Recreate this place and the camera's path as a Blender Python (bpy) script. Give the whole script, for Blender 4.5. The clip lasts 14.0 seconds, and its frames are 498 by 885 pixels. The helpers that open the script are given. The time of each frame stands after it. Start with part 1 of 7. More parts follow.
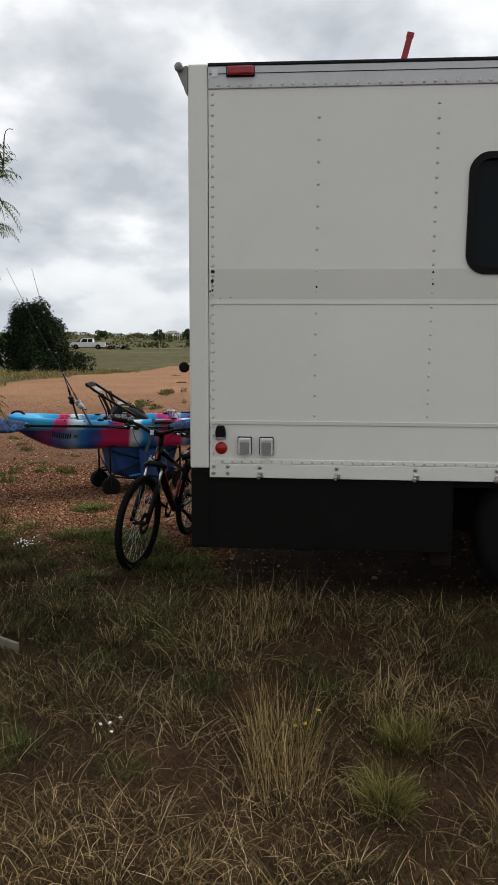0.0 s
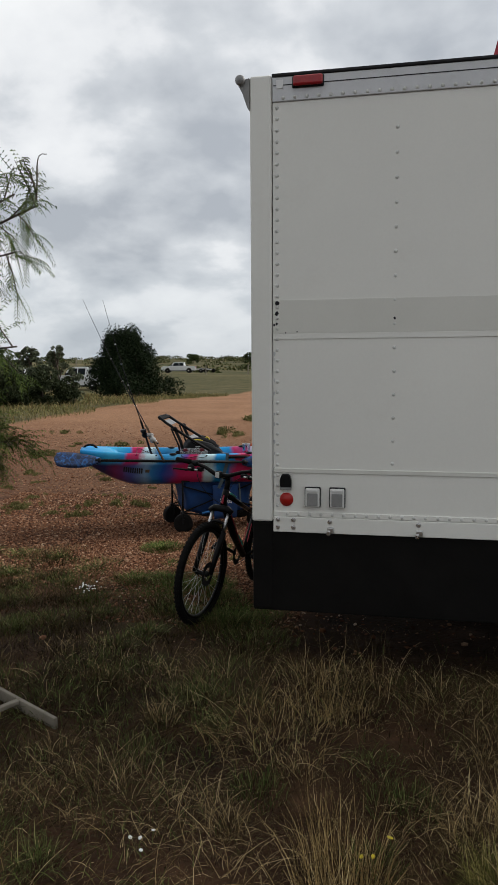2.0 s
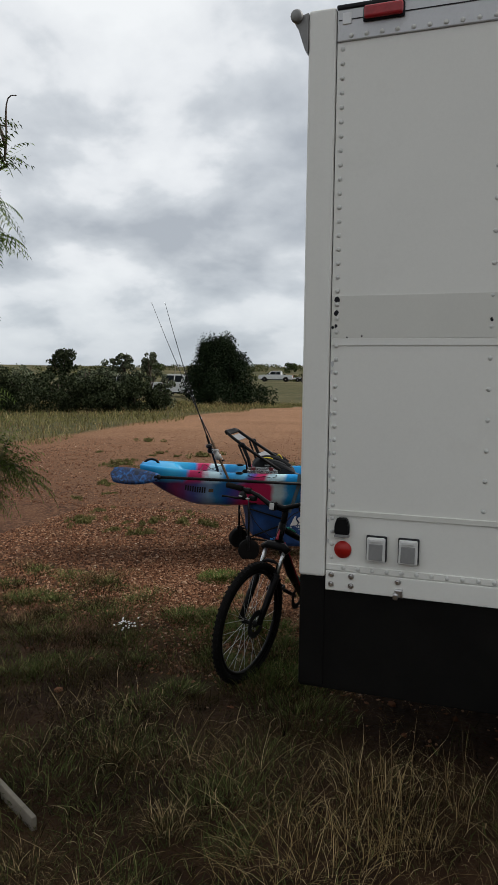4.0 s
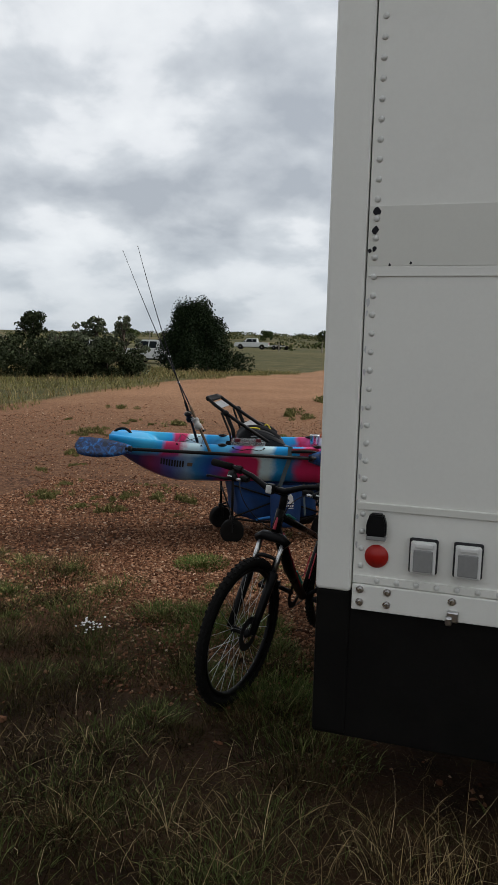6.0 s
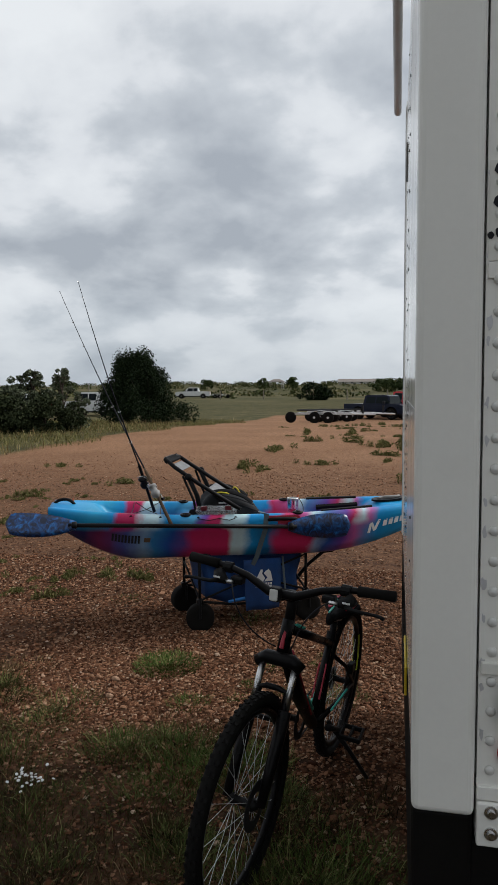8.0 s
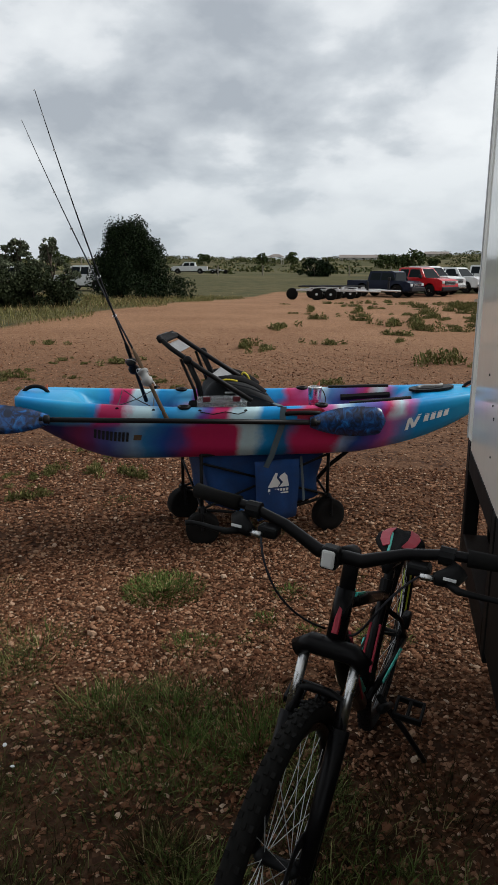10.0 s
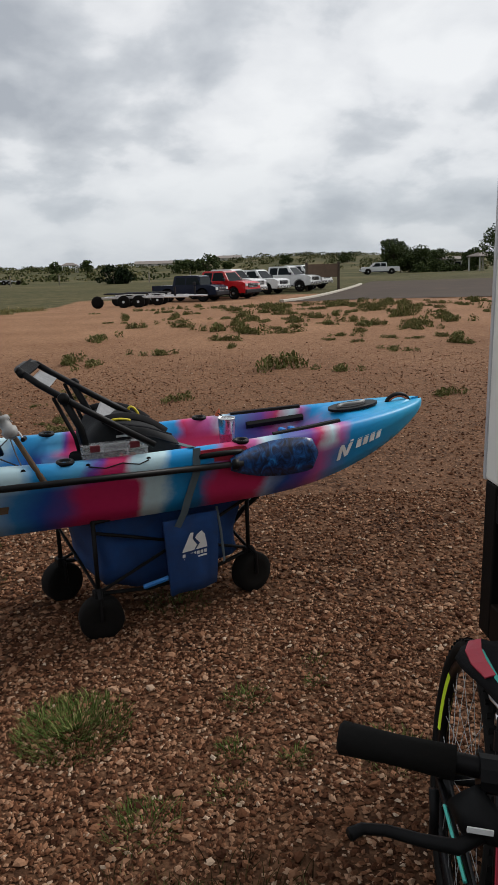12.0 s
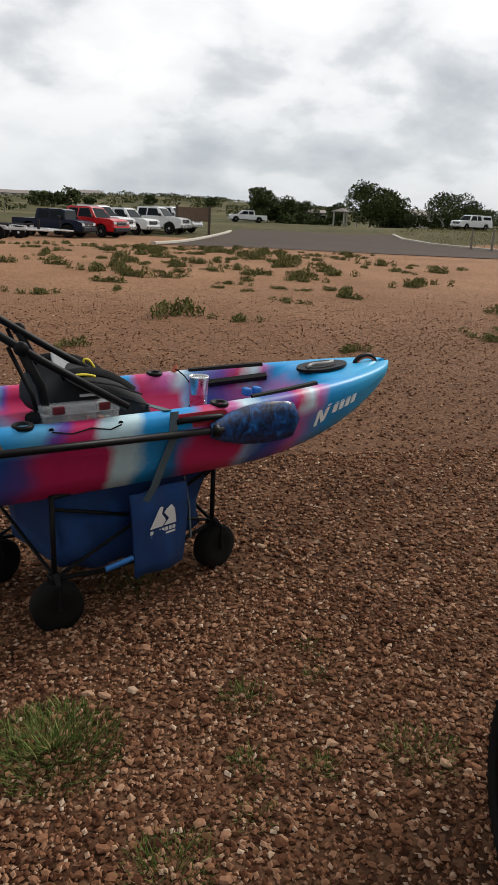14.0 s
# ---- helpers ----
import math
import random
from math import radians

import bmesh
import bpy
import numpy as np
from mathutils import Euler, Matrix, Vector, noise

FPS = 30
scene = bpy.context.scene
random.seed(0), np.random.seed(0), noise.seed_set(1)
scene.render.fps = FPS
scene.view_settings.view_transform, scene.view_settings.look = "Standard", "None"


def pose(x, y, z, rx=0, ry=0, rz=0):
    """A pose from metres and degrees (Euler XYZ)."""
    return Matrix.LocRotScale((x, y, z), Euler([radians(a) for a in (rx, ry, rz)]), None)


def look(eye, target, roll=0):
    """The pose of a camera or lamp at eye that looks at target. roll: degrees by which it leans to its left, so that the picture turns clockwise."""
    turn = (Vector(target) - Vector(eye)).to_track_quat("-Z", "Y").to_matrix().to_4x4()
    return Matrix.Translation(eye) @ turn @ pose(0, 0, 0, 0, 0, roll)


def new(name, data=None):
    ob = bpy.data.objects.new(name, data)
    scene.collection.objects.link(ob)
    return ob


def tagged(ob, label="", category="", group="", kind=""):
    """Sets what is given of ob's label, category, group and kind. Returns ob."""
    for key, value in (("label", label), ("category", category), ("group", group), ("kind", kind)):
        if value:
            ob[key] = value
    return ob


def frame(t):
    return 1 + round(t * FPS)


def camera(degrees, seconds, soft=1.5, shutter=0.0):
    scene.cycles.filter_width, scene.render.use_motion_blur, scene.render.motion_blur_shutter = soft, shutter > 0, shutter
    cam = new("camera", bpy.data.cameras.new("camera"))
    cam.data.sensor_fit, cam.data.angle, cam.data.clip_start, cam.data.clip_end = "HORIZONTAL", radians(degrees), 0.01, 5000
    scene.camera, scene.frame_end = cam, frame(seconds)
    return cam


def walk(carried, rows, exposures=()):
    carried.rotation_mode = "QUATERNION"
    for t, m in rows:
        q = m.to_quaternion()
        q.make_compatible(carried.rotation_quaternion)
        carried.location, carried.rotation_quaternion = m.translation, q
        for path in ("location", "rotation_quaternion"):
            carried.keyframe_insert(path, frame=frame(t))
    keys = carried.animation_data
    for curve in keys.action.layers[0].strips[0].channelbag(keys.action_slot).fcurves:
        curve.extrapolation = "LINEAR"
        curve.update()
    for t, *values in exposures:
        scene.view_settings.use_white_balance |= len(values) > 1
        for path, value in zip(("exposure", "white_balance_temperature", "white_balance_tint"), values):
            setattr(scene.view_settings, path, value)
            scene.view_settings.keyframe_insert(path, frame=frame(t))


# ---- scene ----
cam = camera(38.6, 14.0, soft=0.8)
METRES, EYE, TILT, LEAN, TURN = 6.04, 1.59, 0.0, 0.0, 4.0
ROWS = [
    (0.0, 0.0000, 0.0005, -0.0014, 0.05, -8.16, -0.23),
    (0.5, 0.0179, 0.0096, 0.0025, 5.94, -9.62, 0.42),
    (1.0, 0.0230, 0.0116, 0.0090, 6.23, -7.70, 0.23),
    (1.5, 0.0236, 0.0394, 0.0071, 6.88, -7.16, -0.45),
    (2.0, 0.0179, 0.0785, 0.0131, 7.22, -6.41, 0.37),
    (2.5, 0.0307, 0.1014, 0.0155, 8.89, -6.84, 1.14),
    (3.0, 0.0409, 0.1342, 0.0160, 14.73, -4.70, -1.37),
    (5.5, 0.0012, 0.3120, 0.0052, 15.00, -8.01, 0.08),
    (6.0, -0.0135, 0.3357, 0.0012, 13.13, -8.23, -1.33),
    (6.5, -0.0433, 0.3610, 0.0054, 7.66, -5.43, 0.46),
    (7.0, -0.0578, 0.3847, 0.0040, 6.47, -6.04, -0.15),
    (7.5, -0.0654, 0.4296, 0.0039, 7.94, -3.30, 0.59),
    (10.0, -0.1146, 0.6345, -0.0127, 8.16, -14.07, -0.18),
    (10.5, -0.1165, 0.6626, -0.0132, 0.77, -14.43, -0.65),
    (11.0, -0.1581, 0.7079, -0.0152, 0.28, -15.11, 1.19),
    (11.5, -0.1882, 0.7441, -0.0146, -2.06, -15.83, -1.39),
    (12.0, -0.2037, 0.7899, -0.0161, -7.78, -13.80, 1.71),
    (12.5, -0.2178, 0.8130, -0.0160, -12.31, -16.10, -2.39),
    (13.0, -0.2511, 0.8390, -0.0165, -15.45, -16.51, -2.75),
    (13.5, -0.2744, 0.8559, -0.0177, -18.38, -17.40, -2.59),
    (14.0, -0.2757, 0.8705, -0.0205, -18.29, -17.96, -2.67),
]
walk(cam, [(t, pose(0, 0, EYE, TILT, LEAN, TURN) @ pose(METRES * x, METRES * y, METRES * z, 90 + pitch, roll, yaw)) for t, x, y, z, yaw, pitch, roll in ROWS],
     exposures=[(0.0, 0.18, 6450, 10), (1.0, 0.06, 6450, 10), (3.0, -0.09, 6300, 9), (5.5, -0.07, 6300, 9), (7.0, -0.12, 6200, 9), (7.5, -0.22, 6200, 9), (10.0, -0.12, 6250, 8), (11.0, -0.04, 6350, 9), (11.5, -0.02, 6450, 10), (12.0, -0.15, 6350, 10), (13.0, 0.0, 6500, 10), (14.0, 0.05, 6500, 10)])

# ---- world, sun, exposure ----
def make_world():
    w = bpy.data.worlds.new("overcast_sky")
    scene.world = w
    w.use_nodes = True
    nt = w.node_tree
    nt.nodes.clear()
    N, L = nt.nodes.new, nt.links.new
    out, bg = N("ShaderNodeOutputWorld"), N("ShaderNodeBackground")
    sky = N("ShaderNodeTexSky")
    sky.sky_type = "NISHITA"
    sky.sun_disc = False
    sky.sun_elevation, sky.sun_rotation = radians(38.6), radians(61)
    tc, sep = N("ShaderNodeTexCoord"), N("ShaderNodeSeparateXYZ")
    L(tc.outputs["Generated"], sep.inputs[0])

    def mth(op, a, b=None, c=None):
        n = N("ShaderNodeMath")
        n.operation = op
        for i, v in enumerate((a, b, c)):
            if v is None:
                continue
            if isinstance(v, (int, float)):
                n.inputs[i].default_value = v
            else:
                L(v, n.inputs[i])
        return n.outputs[0]

    h = mth("ADD", mth("MAXIMUM", sep.outputs["Z"], 0.0), 0.42)
    flat = N("ShaderNodeCombineXYZ")
    L(mth("DIVIDE", sep.outputs["X"], h), flat.inputs[0])
    L(mth("DIVIDE", sep.outputs["Y"], h), flat.inputs[1])

    def cloud(scale, detail, rough, off, dist):
        m, n = N("ShaderNodeMapping"), N("ShaderNodeTexNoise")
        m.inputs["Location"].default_value = off
        L(flat.outputs[0], m.inputs["Vector"])
        n.inputs["Scale"].default_value = scale
        n.inputs["Detail"].default_value = detail
        n.inputs["Roughness"].default_value = rough
        n.inputs["Distortion"].default_value = dist
        L(m.outputs[0], n.inputs["Vector"])
        return n.outputs["Fac"]

    big = cloud(1.5, 3, 0.5, (6.3, 2.9, 0), 0.15)
    small = cloud(4.6, 9, 0.50, (2.4, 7.2, 1), 0.10)
    mix = mth("ADD", mth("MULTIPLY", big, 0.5), mth("MULTIPLY", small, 0.5))
    ramp = N("ShaderNodeValToRGB")
    e = ramp.color_ramp.elements
    e[0].position, e[0].color = 0.36, (0.47, 0.495, 0.53, 1)
    e[1].position, e[1].color = 0.59, (1.0, 1.0, 0.99, 1)
    m = e.new(0.465)
    m.color = (0.70, 0.72, 0.74, 1)
    m = e.new(0.51)
    m.color = (0.88, 0.885, 0.89, 1)
    L(mix, ramp.inputs[0])
    # a grey-blue veil low over the land
    low = N("ShaderNodeMixRGB")
    low.inputs["Color2"].default_value = (0.50, 0.555, 0.615, 1)
    L(mth("MULTIPLY", mth("SUBTRACT", 1.0, mth("MULTIPLY", mth("MAXIMUM", sep.outputs["Z"], 0.0), 6.5)), 0.6), low.inputs["Fac"])
    low.use_clamp = True
    L(ramp.outputs[0], low.inputs["Color1"])
    blue = N("ShaderNodeMixRGB")
    blue.inputs["Fac"].default_value = 0.93
    scl = N("ShaderNodeMixRGB")
    scl.blend_type = "MULTIPLY"
    scl.inputs["Fac"].default_value = 1.0
    scl.inputs["Color2"].default_value = (0.1, 0.1, 0.1, 1)
    L(sky.outputs[0], scl.inputs["Color1"])
    L(scl.outputs[0], blue.inputs["Color1"])
    L(low.outputs[0], blue.inputs["Color2"])
    # the veiled sun stands ahead; the sky behind is dimmer
    turn = N("ShaderNodeMapRange")
    turn.interpolation_type = "SMOOTHSTEP"
    turn.inputs["From Min"].default_value, turn.inputs["From Max"].default_value = -0.7, 0.6
    turn.inputs["To Min"].default_value, turn.inputs["To Max"].default_value = 0.82, 1.02
    L(sep.outputs["Y"], turn.inputs["Value"])
    side = N("ShaderNodeMixRGB")
    side.blend_type = "MULTIPLY"
    side.inputs["Fac"].default_value = 1.0
    L(blue.outputs[0], side.inputs["Color1"])
    L(turn.outputs[0], side.inputs["Color2"])
    L(side.outputs[0], bg.inputs["Color"])
    bg.inputs["Strength"].default_value = 1.0
    L(bg.outputs[0], out.inputs["Surface"])


make_world()
sun = new("sun", bpy.data.lights.new("sun", "SUN"))
sun.data.energy, sun.data.angle, sun.data.color = 3.2, radians(20), (1.0, 0.95, 0.88)
sun.matrix_world = look((22, 12, 20), (0, 0, 0))


# ---- materials ----
def shader(name):
    m = bpy.data.materials.new(name)
    m.use_nodes = True
    nt = m.node_tree
    return m, nt, nt.nodes["Principled BSDF"]


def rgb(c):
    return (c[0], c[1], c[2], 1)


def noise_node(nt, vec, scale, detail=4, rough=0.55, dist=0.0):
    n = nt.nodes.new("ShaderNodeTexNoise")
    n.inputs["Scale"].default_value = scale
    n.inputs["Detail"].default_value = detail
    n.inputs["Roughness"].default_value = rough
    n.inputs["Distortion"].default_value = dist
    nt.links.new(vec, n.inputs["Vector"])
    return n.outputs["Fac"]


def ramp_node(nt, fac, stops):
    r = nt.nodes.new("ShaderNodeValToRGB")
    e = r.color_ramp.elements
    e[0].position, e[0].color = stops[0][0], rgb(stops[0][1])
    e[1].position, e[1].color = stops[-1][0], rgb(stops[-1][1])
    for p, c in stops[1:-1]:
        e.new(p).color = rgb(c)
    nt.links.new(fac, r.inputs[0])
    return r.outputs[0]


def math_node(nt, op, a, b=None, clamp=False):
    n = nt.nodes.new("ShaderNodeMath")
    n.operation, n.use_clamp = op, clamp
    for i, v in enumerate((a, b)):
        if isinstance(v, (int, float)):
            n.inputs[i].default_value = v
        elif v is not None:
            nt.links.new(v, n.inputs[i])
    return n.outputs[0]


def mix_node(nt, fac, a, b, mode="MIX"):
    n = nt.nodes.new("ShaderNodeMixRGB")
    n.blend_type = mode
    for sock, v in zip(n.inputs, (fac, a, b)):
        if isinstance(v, (int, float)):
            sock.default_value = v
        elif isinstance(v, tuple):
            sock.default_value = rgb(v)
        else:
            nt.links.new(v, sock)
    return n.outputs[0]


def bump_node(nt, height, strength, distance, bsdf):
    b = nt.nodes.new("ShaderNodeBump")
    b.inputs["Strength"].default_value = strength
    b.inputs["Distance"].default_value = distance
    nt.links.new(height, b.inputs["Height"])
    nt.links.new(b.outputs[0], bsdf.inputs["Normal"])


def stained(name, col, rough=0.5, metal=0.0, var=0.25, scale=6.0, grain=120.0, bump=0.15, dirt=None, dirt_amount=0.0):
    """A surface with broad stains, fine grain and a little relief."""
    m, nt, b = shader(name)
    v = nt.nodes.new("ShaderNodeTexCoord").outputs["Object"]
    big, fine = noise_node(nt, v, scale, 5, 0.6, 0.4), noise_node(nt, v, grain, 3)
    lo, hi = tuple(c * (1 - var) for c in col), tuple(min(1, c * (1 + var * 0.6)) for c in col)
    c = ramp_node(nt, big, [(0.3, lo), (0.7, hi)])
    c = mix_node(nt, 0.25, c, ramp_node(nt, fine, [(0.3, lo), (0.7, hi)]))
    if dirt:
        spots = noise_node(nt, v, scale * 2.7, 8, 0.7)
        f = math_node(nt, "MULTIPLY", math_node(nt, "SUBTRACT", spots, 0.56, True), 9.0 * dirt_amount, True)
        c = mix_node(nt, f, c, dirt)
    nt.links.new(c, b.inputs["Base Color"])
    r = math_node(nt, "ADD", math_node(nt, "MULTIPLY", big, 0.25), rough - 0.12)
    nt.links.new(r, b.inputs["Roughness"])
    b.inputs["Metallic"].default_value = metal
    if max(col) < 0.06:
        b.inputs["Specular IOR Level"].default_value = 0.12
    if bump:
        bump_node(nt, fine, bump, 0.002, b)
    return m


def island_mix(name, stops, rough=0.8, extra=None):
    """Each blade, leaf or pebble takes its own colour."""
    m, nt, b = shader(name)
    g = nt.nodes.new("ShaderNodeNewGeometry")
    c = ramp_node(nt, g.outputs["Random Per Island"], stops)
    if extra:
        v = nt.nodes.new("ShaderNodeTexCoord").outputs["Object"]
        f = ramp_node(nt, noise_node(nt, v, extra[0], 3), [(0.35, (0, 0, 0)), (0.65, (1, 1, 1))])
        c = mix_node(nt, f, c, mix_node(nt, 1.0, c, extra[1], "MULTIPLY"))
    nt.links.new(c, b.inputs["Base Color"])
    b.inputs["Roughness"].default_value = rough
    b.inputs["Specular IOR Level"].default_value = 0.06
    return m


def ground_material():
    m, nt, b = shader("ground_earth")
    v = nt.nodes.new("ShaderNodeNewGeometry").outputs["Position"]
    sep = nt.nodes.new("ShaderNodeSeparateXYZ")
    nt.links.new(v, sep.inputs[0])
    X, Y = sep.outputs["X"], sep.outputs["Y"]
    n_big, n_mid, n_fine = noise_node(nt, v, 0.35, 4), noise_node(nt, v, 2.2, 5, 0.6), noise_node(nt, v, 60, 4, 0.65)
    peb = nt.nodes.new("ShaderNodeTexVoronoi")
    peb.inputs["Scale"].default_value = 38
    nt.links.new(v, peb.inputs["Vector"])
    soil = ramp_node(nt, n_mid, [(0.3, (0.018, 0.010, 0.006)), (0.55, (0.045, 0.024, 0.013)), (0.75, (0.085, 0.046, 0.025))])
    # dirt under the pebbles, coloured darker to give shadowed gaps between stones
    gr = ramp_node(nt, peb.outputs["Color"], [(0.1, (0.014, 0.006, 0.004)), (0.5, (0.055, 0.025, 0.013)), (0.9, (0.17, 0.090, 0.052))])
    gr = mix_node(nt, ramp_node(nt, n_mid, [(0.35, (0, 0, 0)), (0.7, (0.75, 0.75, 0.75))]), gr, (0.13, 0.066, 0.036))
    packed = ramp_node(nt, n_big, [(0.3, (0.21, 0.112, 0.062)), (0.7, (0.28, 0.158, 0.091))])
    grit = ramp_node(nt, peb.outputs["Color"], [(0.1, (0.68, 0.65, 0.63)), (0.5, (1, 1, 1)), (0.92, (1.35, 1.35, 1.35))])
    packed = mix_node(nt, 0.8, packed, mix_node(nt, 1.0, packed, grit, "MULTIPLY"))
    clod = ramp_node(nt, noise_node(nt, v, 9, 5, 0.7), [(0.36, (0.74, 0.70, 0.67)), (0.52, (1.0, 1.0, 1.0)), (0.7, (1.15, 1.15, 1.15))])
    packed = mix_node(nt, 0.8, packed, mix_node(nt, 1.0, packed, clod, "MULTIPLY"))
    f_far = ramp_node(nt, math_node(nt, "DIVIDE", Y, 40.0), [(0.22, (0, 0, 0)), (0.55, (1, 1, 1))])
    lot = mix_node(nt, f_far, gr, packed)
    field = ramp_node(nt, noise_node(nt, v, 0.9, 6, 0.65), [(0.28, (0.032, 0.034, 0.013)), (0.5, (0.070, 0.064, 0.027)), (0.72, (0.145, 0.115, 0.058))])
    field2 = ramp_node(nt, noise_node(nt, v, 0.06, 6, 0.7), [(0.32, (0.034, 0.038, 0.014)), (0.5, (0.072, 0.068, 0.028)), (0.68, (0.145, 0.112, 0.055))])
    far = ramp_node(nt, math_node(nt, "DIVIDE", Y, 150.0), [(0.3, (0, 0, 0)), (0.8, (1, 1, 1))])
    field = mix_node(nt, far, field, field2)
    wob = math_node(nt, "MULTIPLY", math_node(nt, "SUBTRACT", n_big, 0.5), 5.0)
    wob2 = math_node(nt, "MULTIPLY", math_node(nt, "SUBTRACT", n_mid, 0.5), 2.4)
    # verge left of the dirt road, land past the parking, yard round the truck
    left = math_node(nt, "MULTIPLY", math_node(nt, "SUBTRACT", math_node(nt, "ADD", math_node(nt, "MULTIPLY", X, -1.0), math_node(nt, "MULTIPLY", wob, 0.25)), 10.4), 2.0, True)
    past = math_node(nt, "MULTIPLY", math_node(nt, "SUBTRACT", math_node(nt, "ADD", Y, wob), 58.0), 0.7, True)
    # yard soil stretched further out by the truck, its shade put into the colour
    truck_shade = math_node(nt, "MULTIPLY", math_node(nt, "ADD", X, 1.7), 0.7, True)
    near = math_node(nt, "MULTIPLY", math_node(nt, "SUBTRACT", math_node(nt, "ADD", math_node(nt, "MULTIPLY", truck_shade, 0.8), 6.0), math_node(nt, "ADD", Y, wob2)), 0.9, True)
    c = mix_node(nt, left, lot, field)
    c = mix_node(nt, past, c, field)
    c = mix_node(nt, near, c, soil)
    c = mix_node(nt, 0.35, c, mix_node(nt, 1.0, c, ramp_node(nt, n_fine, [(0.3, (0.45, 0.45, 0.45)), (0.7, (1.5, 1.5, 1.5))]), "MULTIPLY"))
    nt.links.new(c, b.inputs["Base Color"])
    b.inputs["Roughness"].default_value = 0.95
    b.inputs["Specular IOR Level"].default_value = 0.1
    hgt = math_node(nt, "ADD", math_node(nt, "MULTIPLY", n_fine, 0.5), math_node(nt, "MULTIPLY", peb.outputs["Distance"], -0.6))
    bump_node(nt, hgt, 0.7, 0.02, b)
    return m


def hull_material():
    """Swirled polyethylene: bands of blue, crimson, white and violet that bleed into one another."""
    m, nt, b = shader("hull_plastic")
    v = nt.nodes.new("ShaderNodeTexCoord").outputs["Object"]
    sep = nt.nodes.new("ShaderNodeSeparateXYZ")
    nt.links.new(v, sep.inputs[0])
    warp = math_node(nt, "MULTIPLY", math_node(nt, "SUBTRACT", noise_node(nt, v, 3.0, 2, 0.5), 0.5), 0.10)
    warp2 = math_node(nt, "MULTIPLY", math_node(nt, "SUBTRACT", noise_node(nt, v, 40, 3, 0.6), 0.5), 0.012)
    u = math_node(nt, "ADD", math_node(nt, "MULTIPLY", sep.outputs["X"], 1 / 2.95), math_node(nt, "ADD", warp, warp2))
    u = math_node(nt, "ADD", u, math_node(nt, "MULTIPLY", sep.outputs["Z"], -0.05))
    cy, bl, na = (0.008, 0.25, 0.58), (0.010, 0.075, 0.34), (0.018, 0.015, 0.085)
    cr, wh, vi, pk = (0.48, 0.018, 0.105), (0.48, 0.66, 0.72), (0.12, 0.045, 0.30), (0.46, 0.10, 0.32)
    low = ramp_node(nt, u, [(0.0, bl), (0.02, na), (0.09, na), (0.125, (0.17, 0.02, 0.08)), (0.16, (0.13, 0.03, 0.13)), (0.19, (0.06, 0.08, 0.28)), (0.225, (0.20, 0.33, 0.50)), (0.25, (0.03, 0.20, 0.46)), (0.295, bl), (0.32, (0.09, 0.05, 0.24)), (0.345, cr), (0.415, cr), (0.432, wh), (0.462, wh), (0.482, cy), (0.525, (0.012, 0.14, 0.36)), (0.545, cr), (0.622, cr), (0.642, (0.26, 0.38, 0.60)), (0.67, bl), (0.71, vi), (0.75, pk), (0.775, (0.12, 0.20, 0.48)), (0.80, cy), (1.0, (0.03, 0.33, 0.58))])
    top = ramp_node(nt, u, [(0.0, cy), (0.10, (0.03, 0.33, 0.58)), (0.145, cy), (0.16, cr), (0.20, cr), (0.215, wh), (0.245, wh), (0.27, cy), (0.34, (0.08, 0.32, 0.54)), (0.355, vi), (0.37, cr), (0.40, cr), (0.415, wh), (0.455, wh), (0.475, cy), (0.54, cy), (0.558, cr), (0.595, pk), (0.62, wh), (0.655, (0.06, 0.18, 0.42)), (0.71, vi), (0.73, cr), (0.755, wh), (0.775, pk), (0.80, cy), (1.0, (0.03, 0.35, 0.6))])
    f = math_node(nt, "ADD", sep.outputs["Z"], math_node(nt, "MULTIPLY", warp, 0.35))
    f = math_node(nt, "MULTIPLY", math_node(nt, "SUBTRACT", f, 0.225), 22.0, True)
    c = mix_node(nt, f, low, top)
    dust = ramp_node(nt, noise_node(nt, v, 9, 6, 0.7), [(0.45, (1, 1, 1)), (0.8, (0.72, 0.7, 0.68))])
    c = mix_node(nt, 0.5, c, mix_node(nt, 1.0, c, dust, "MULTIPLY"))
    nt.links.new(c, b.inputs["Base Color"])
    b.inputs["Specular IOR Level"].default_value = 0.28
    b.inputs["Roughness"].default_value = 0.42
    bump_node(nt, noise_node(nt, v, 260, 2), 0.06, 0.002, b)
    return m


def blade_material():
    m, nt, b = shader("paddle_camo")
    v = nt.nodes.new("ShaderNodeTexCoord").outputs["Object"]
    c = ramp_node(nt, noise_node(nt, v, 17, 5, 0.6, 1.6), [(0.42, (0.003, 0.008, 0.028)), (0.53, (0.005, 0.032, 0.12)), (0.64, (0.008, 0.085, 0.27)), (0.78, (0.03, 0.20, 0.45))])
    nt.links.new(c, b.inputs["Base Color"])
    b.inputs["Roughness"].default_value = 0.3
    return m


def glass(name, col, rough=0.03):
    m, nt, b = shader(name)
    b.inputs["Base Color"].default_value = rgb(col)
    b.inputs["Roughness"].default_value = rough
    b.inputs["Specular IOR Level"].default_value = 0.18
    v = nt.nodes.new("ShaderNodeTexCoord").outputs["Object"]
    nt.links.new(math_node(nt, "MULTIPLY", noise_node(nt, v, 8, 4), rough * 3), b.inputs["Roughness"])
    return m


def clear_plastic():
    m, nt, b = shader("clear_plastic")
    b.inputs["Base Color"].default_value = (0.82, 0.84, 0.86, 1)
    b.inputs["Roughness"].default_value = 0.22
    b.inputs["Transmission Weight"].default_value = 0.75
    b.inputs["IOR"].default_value = 1.15
    return m


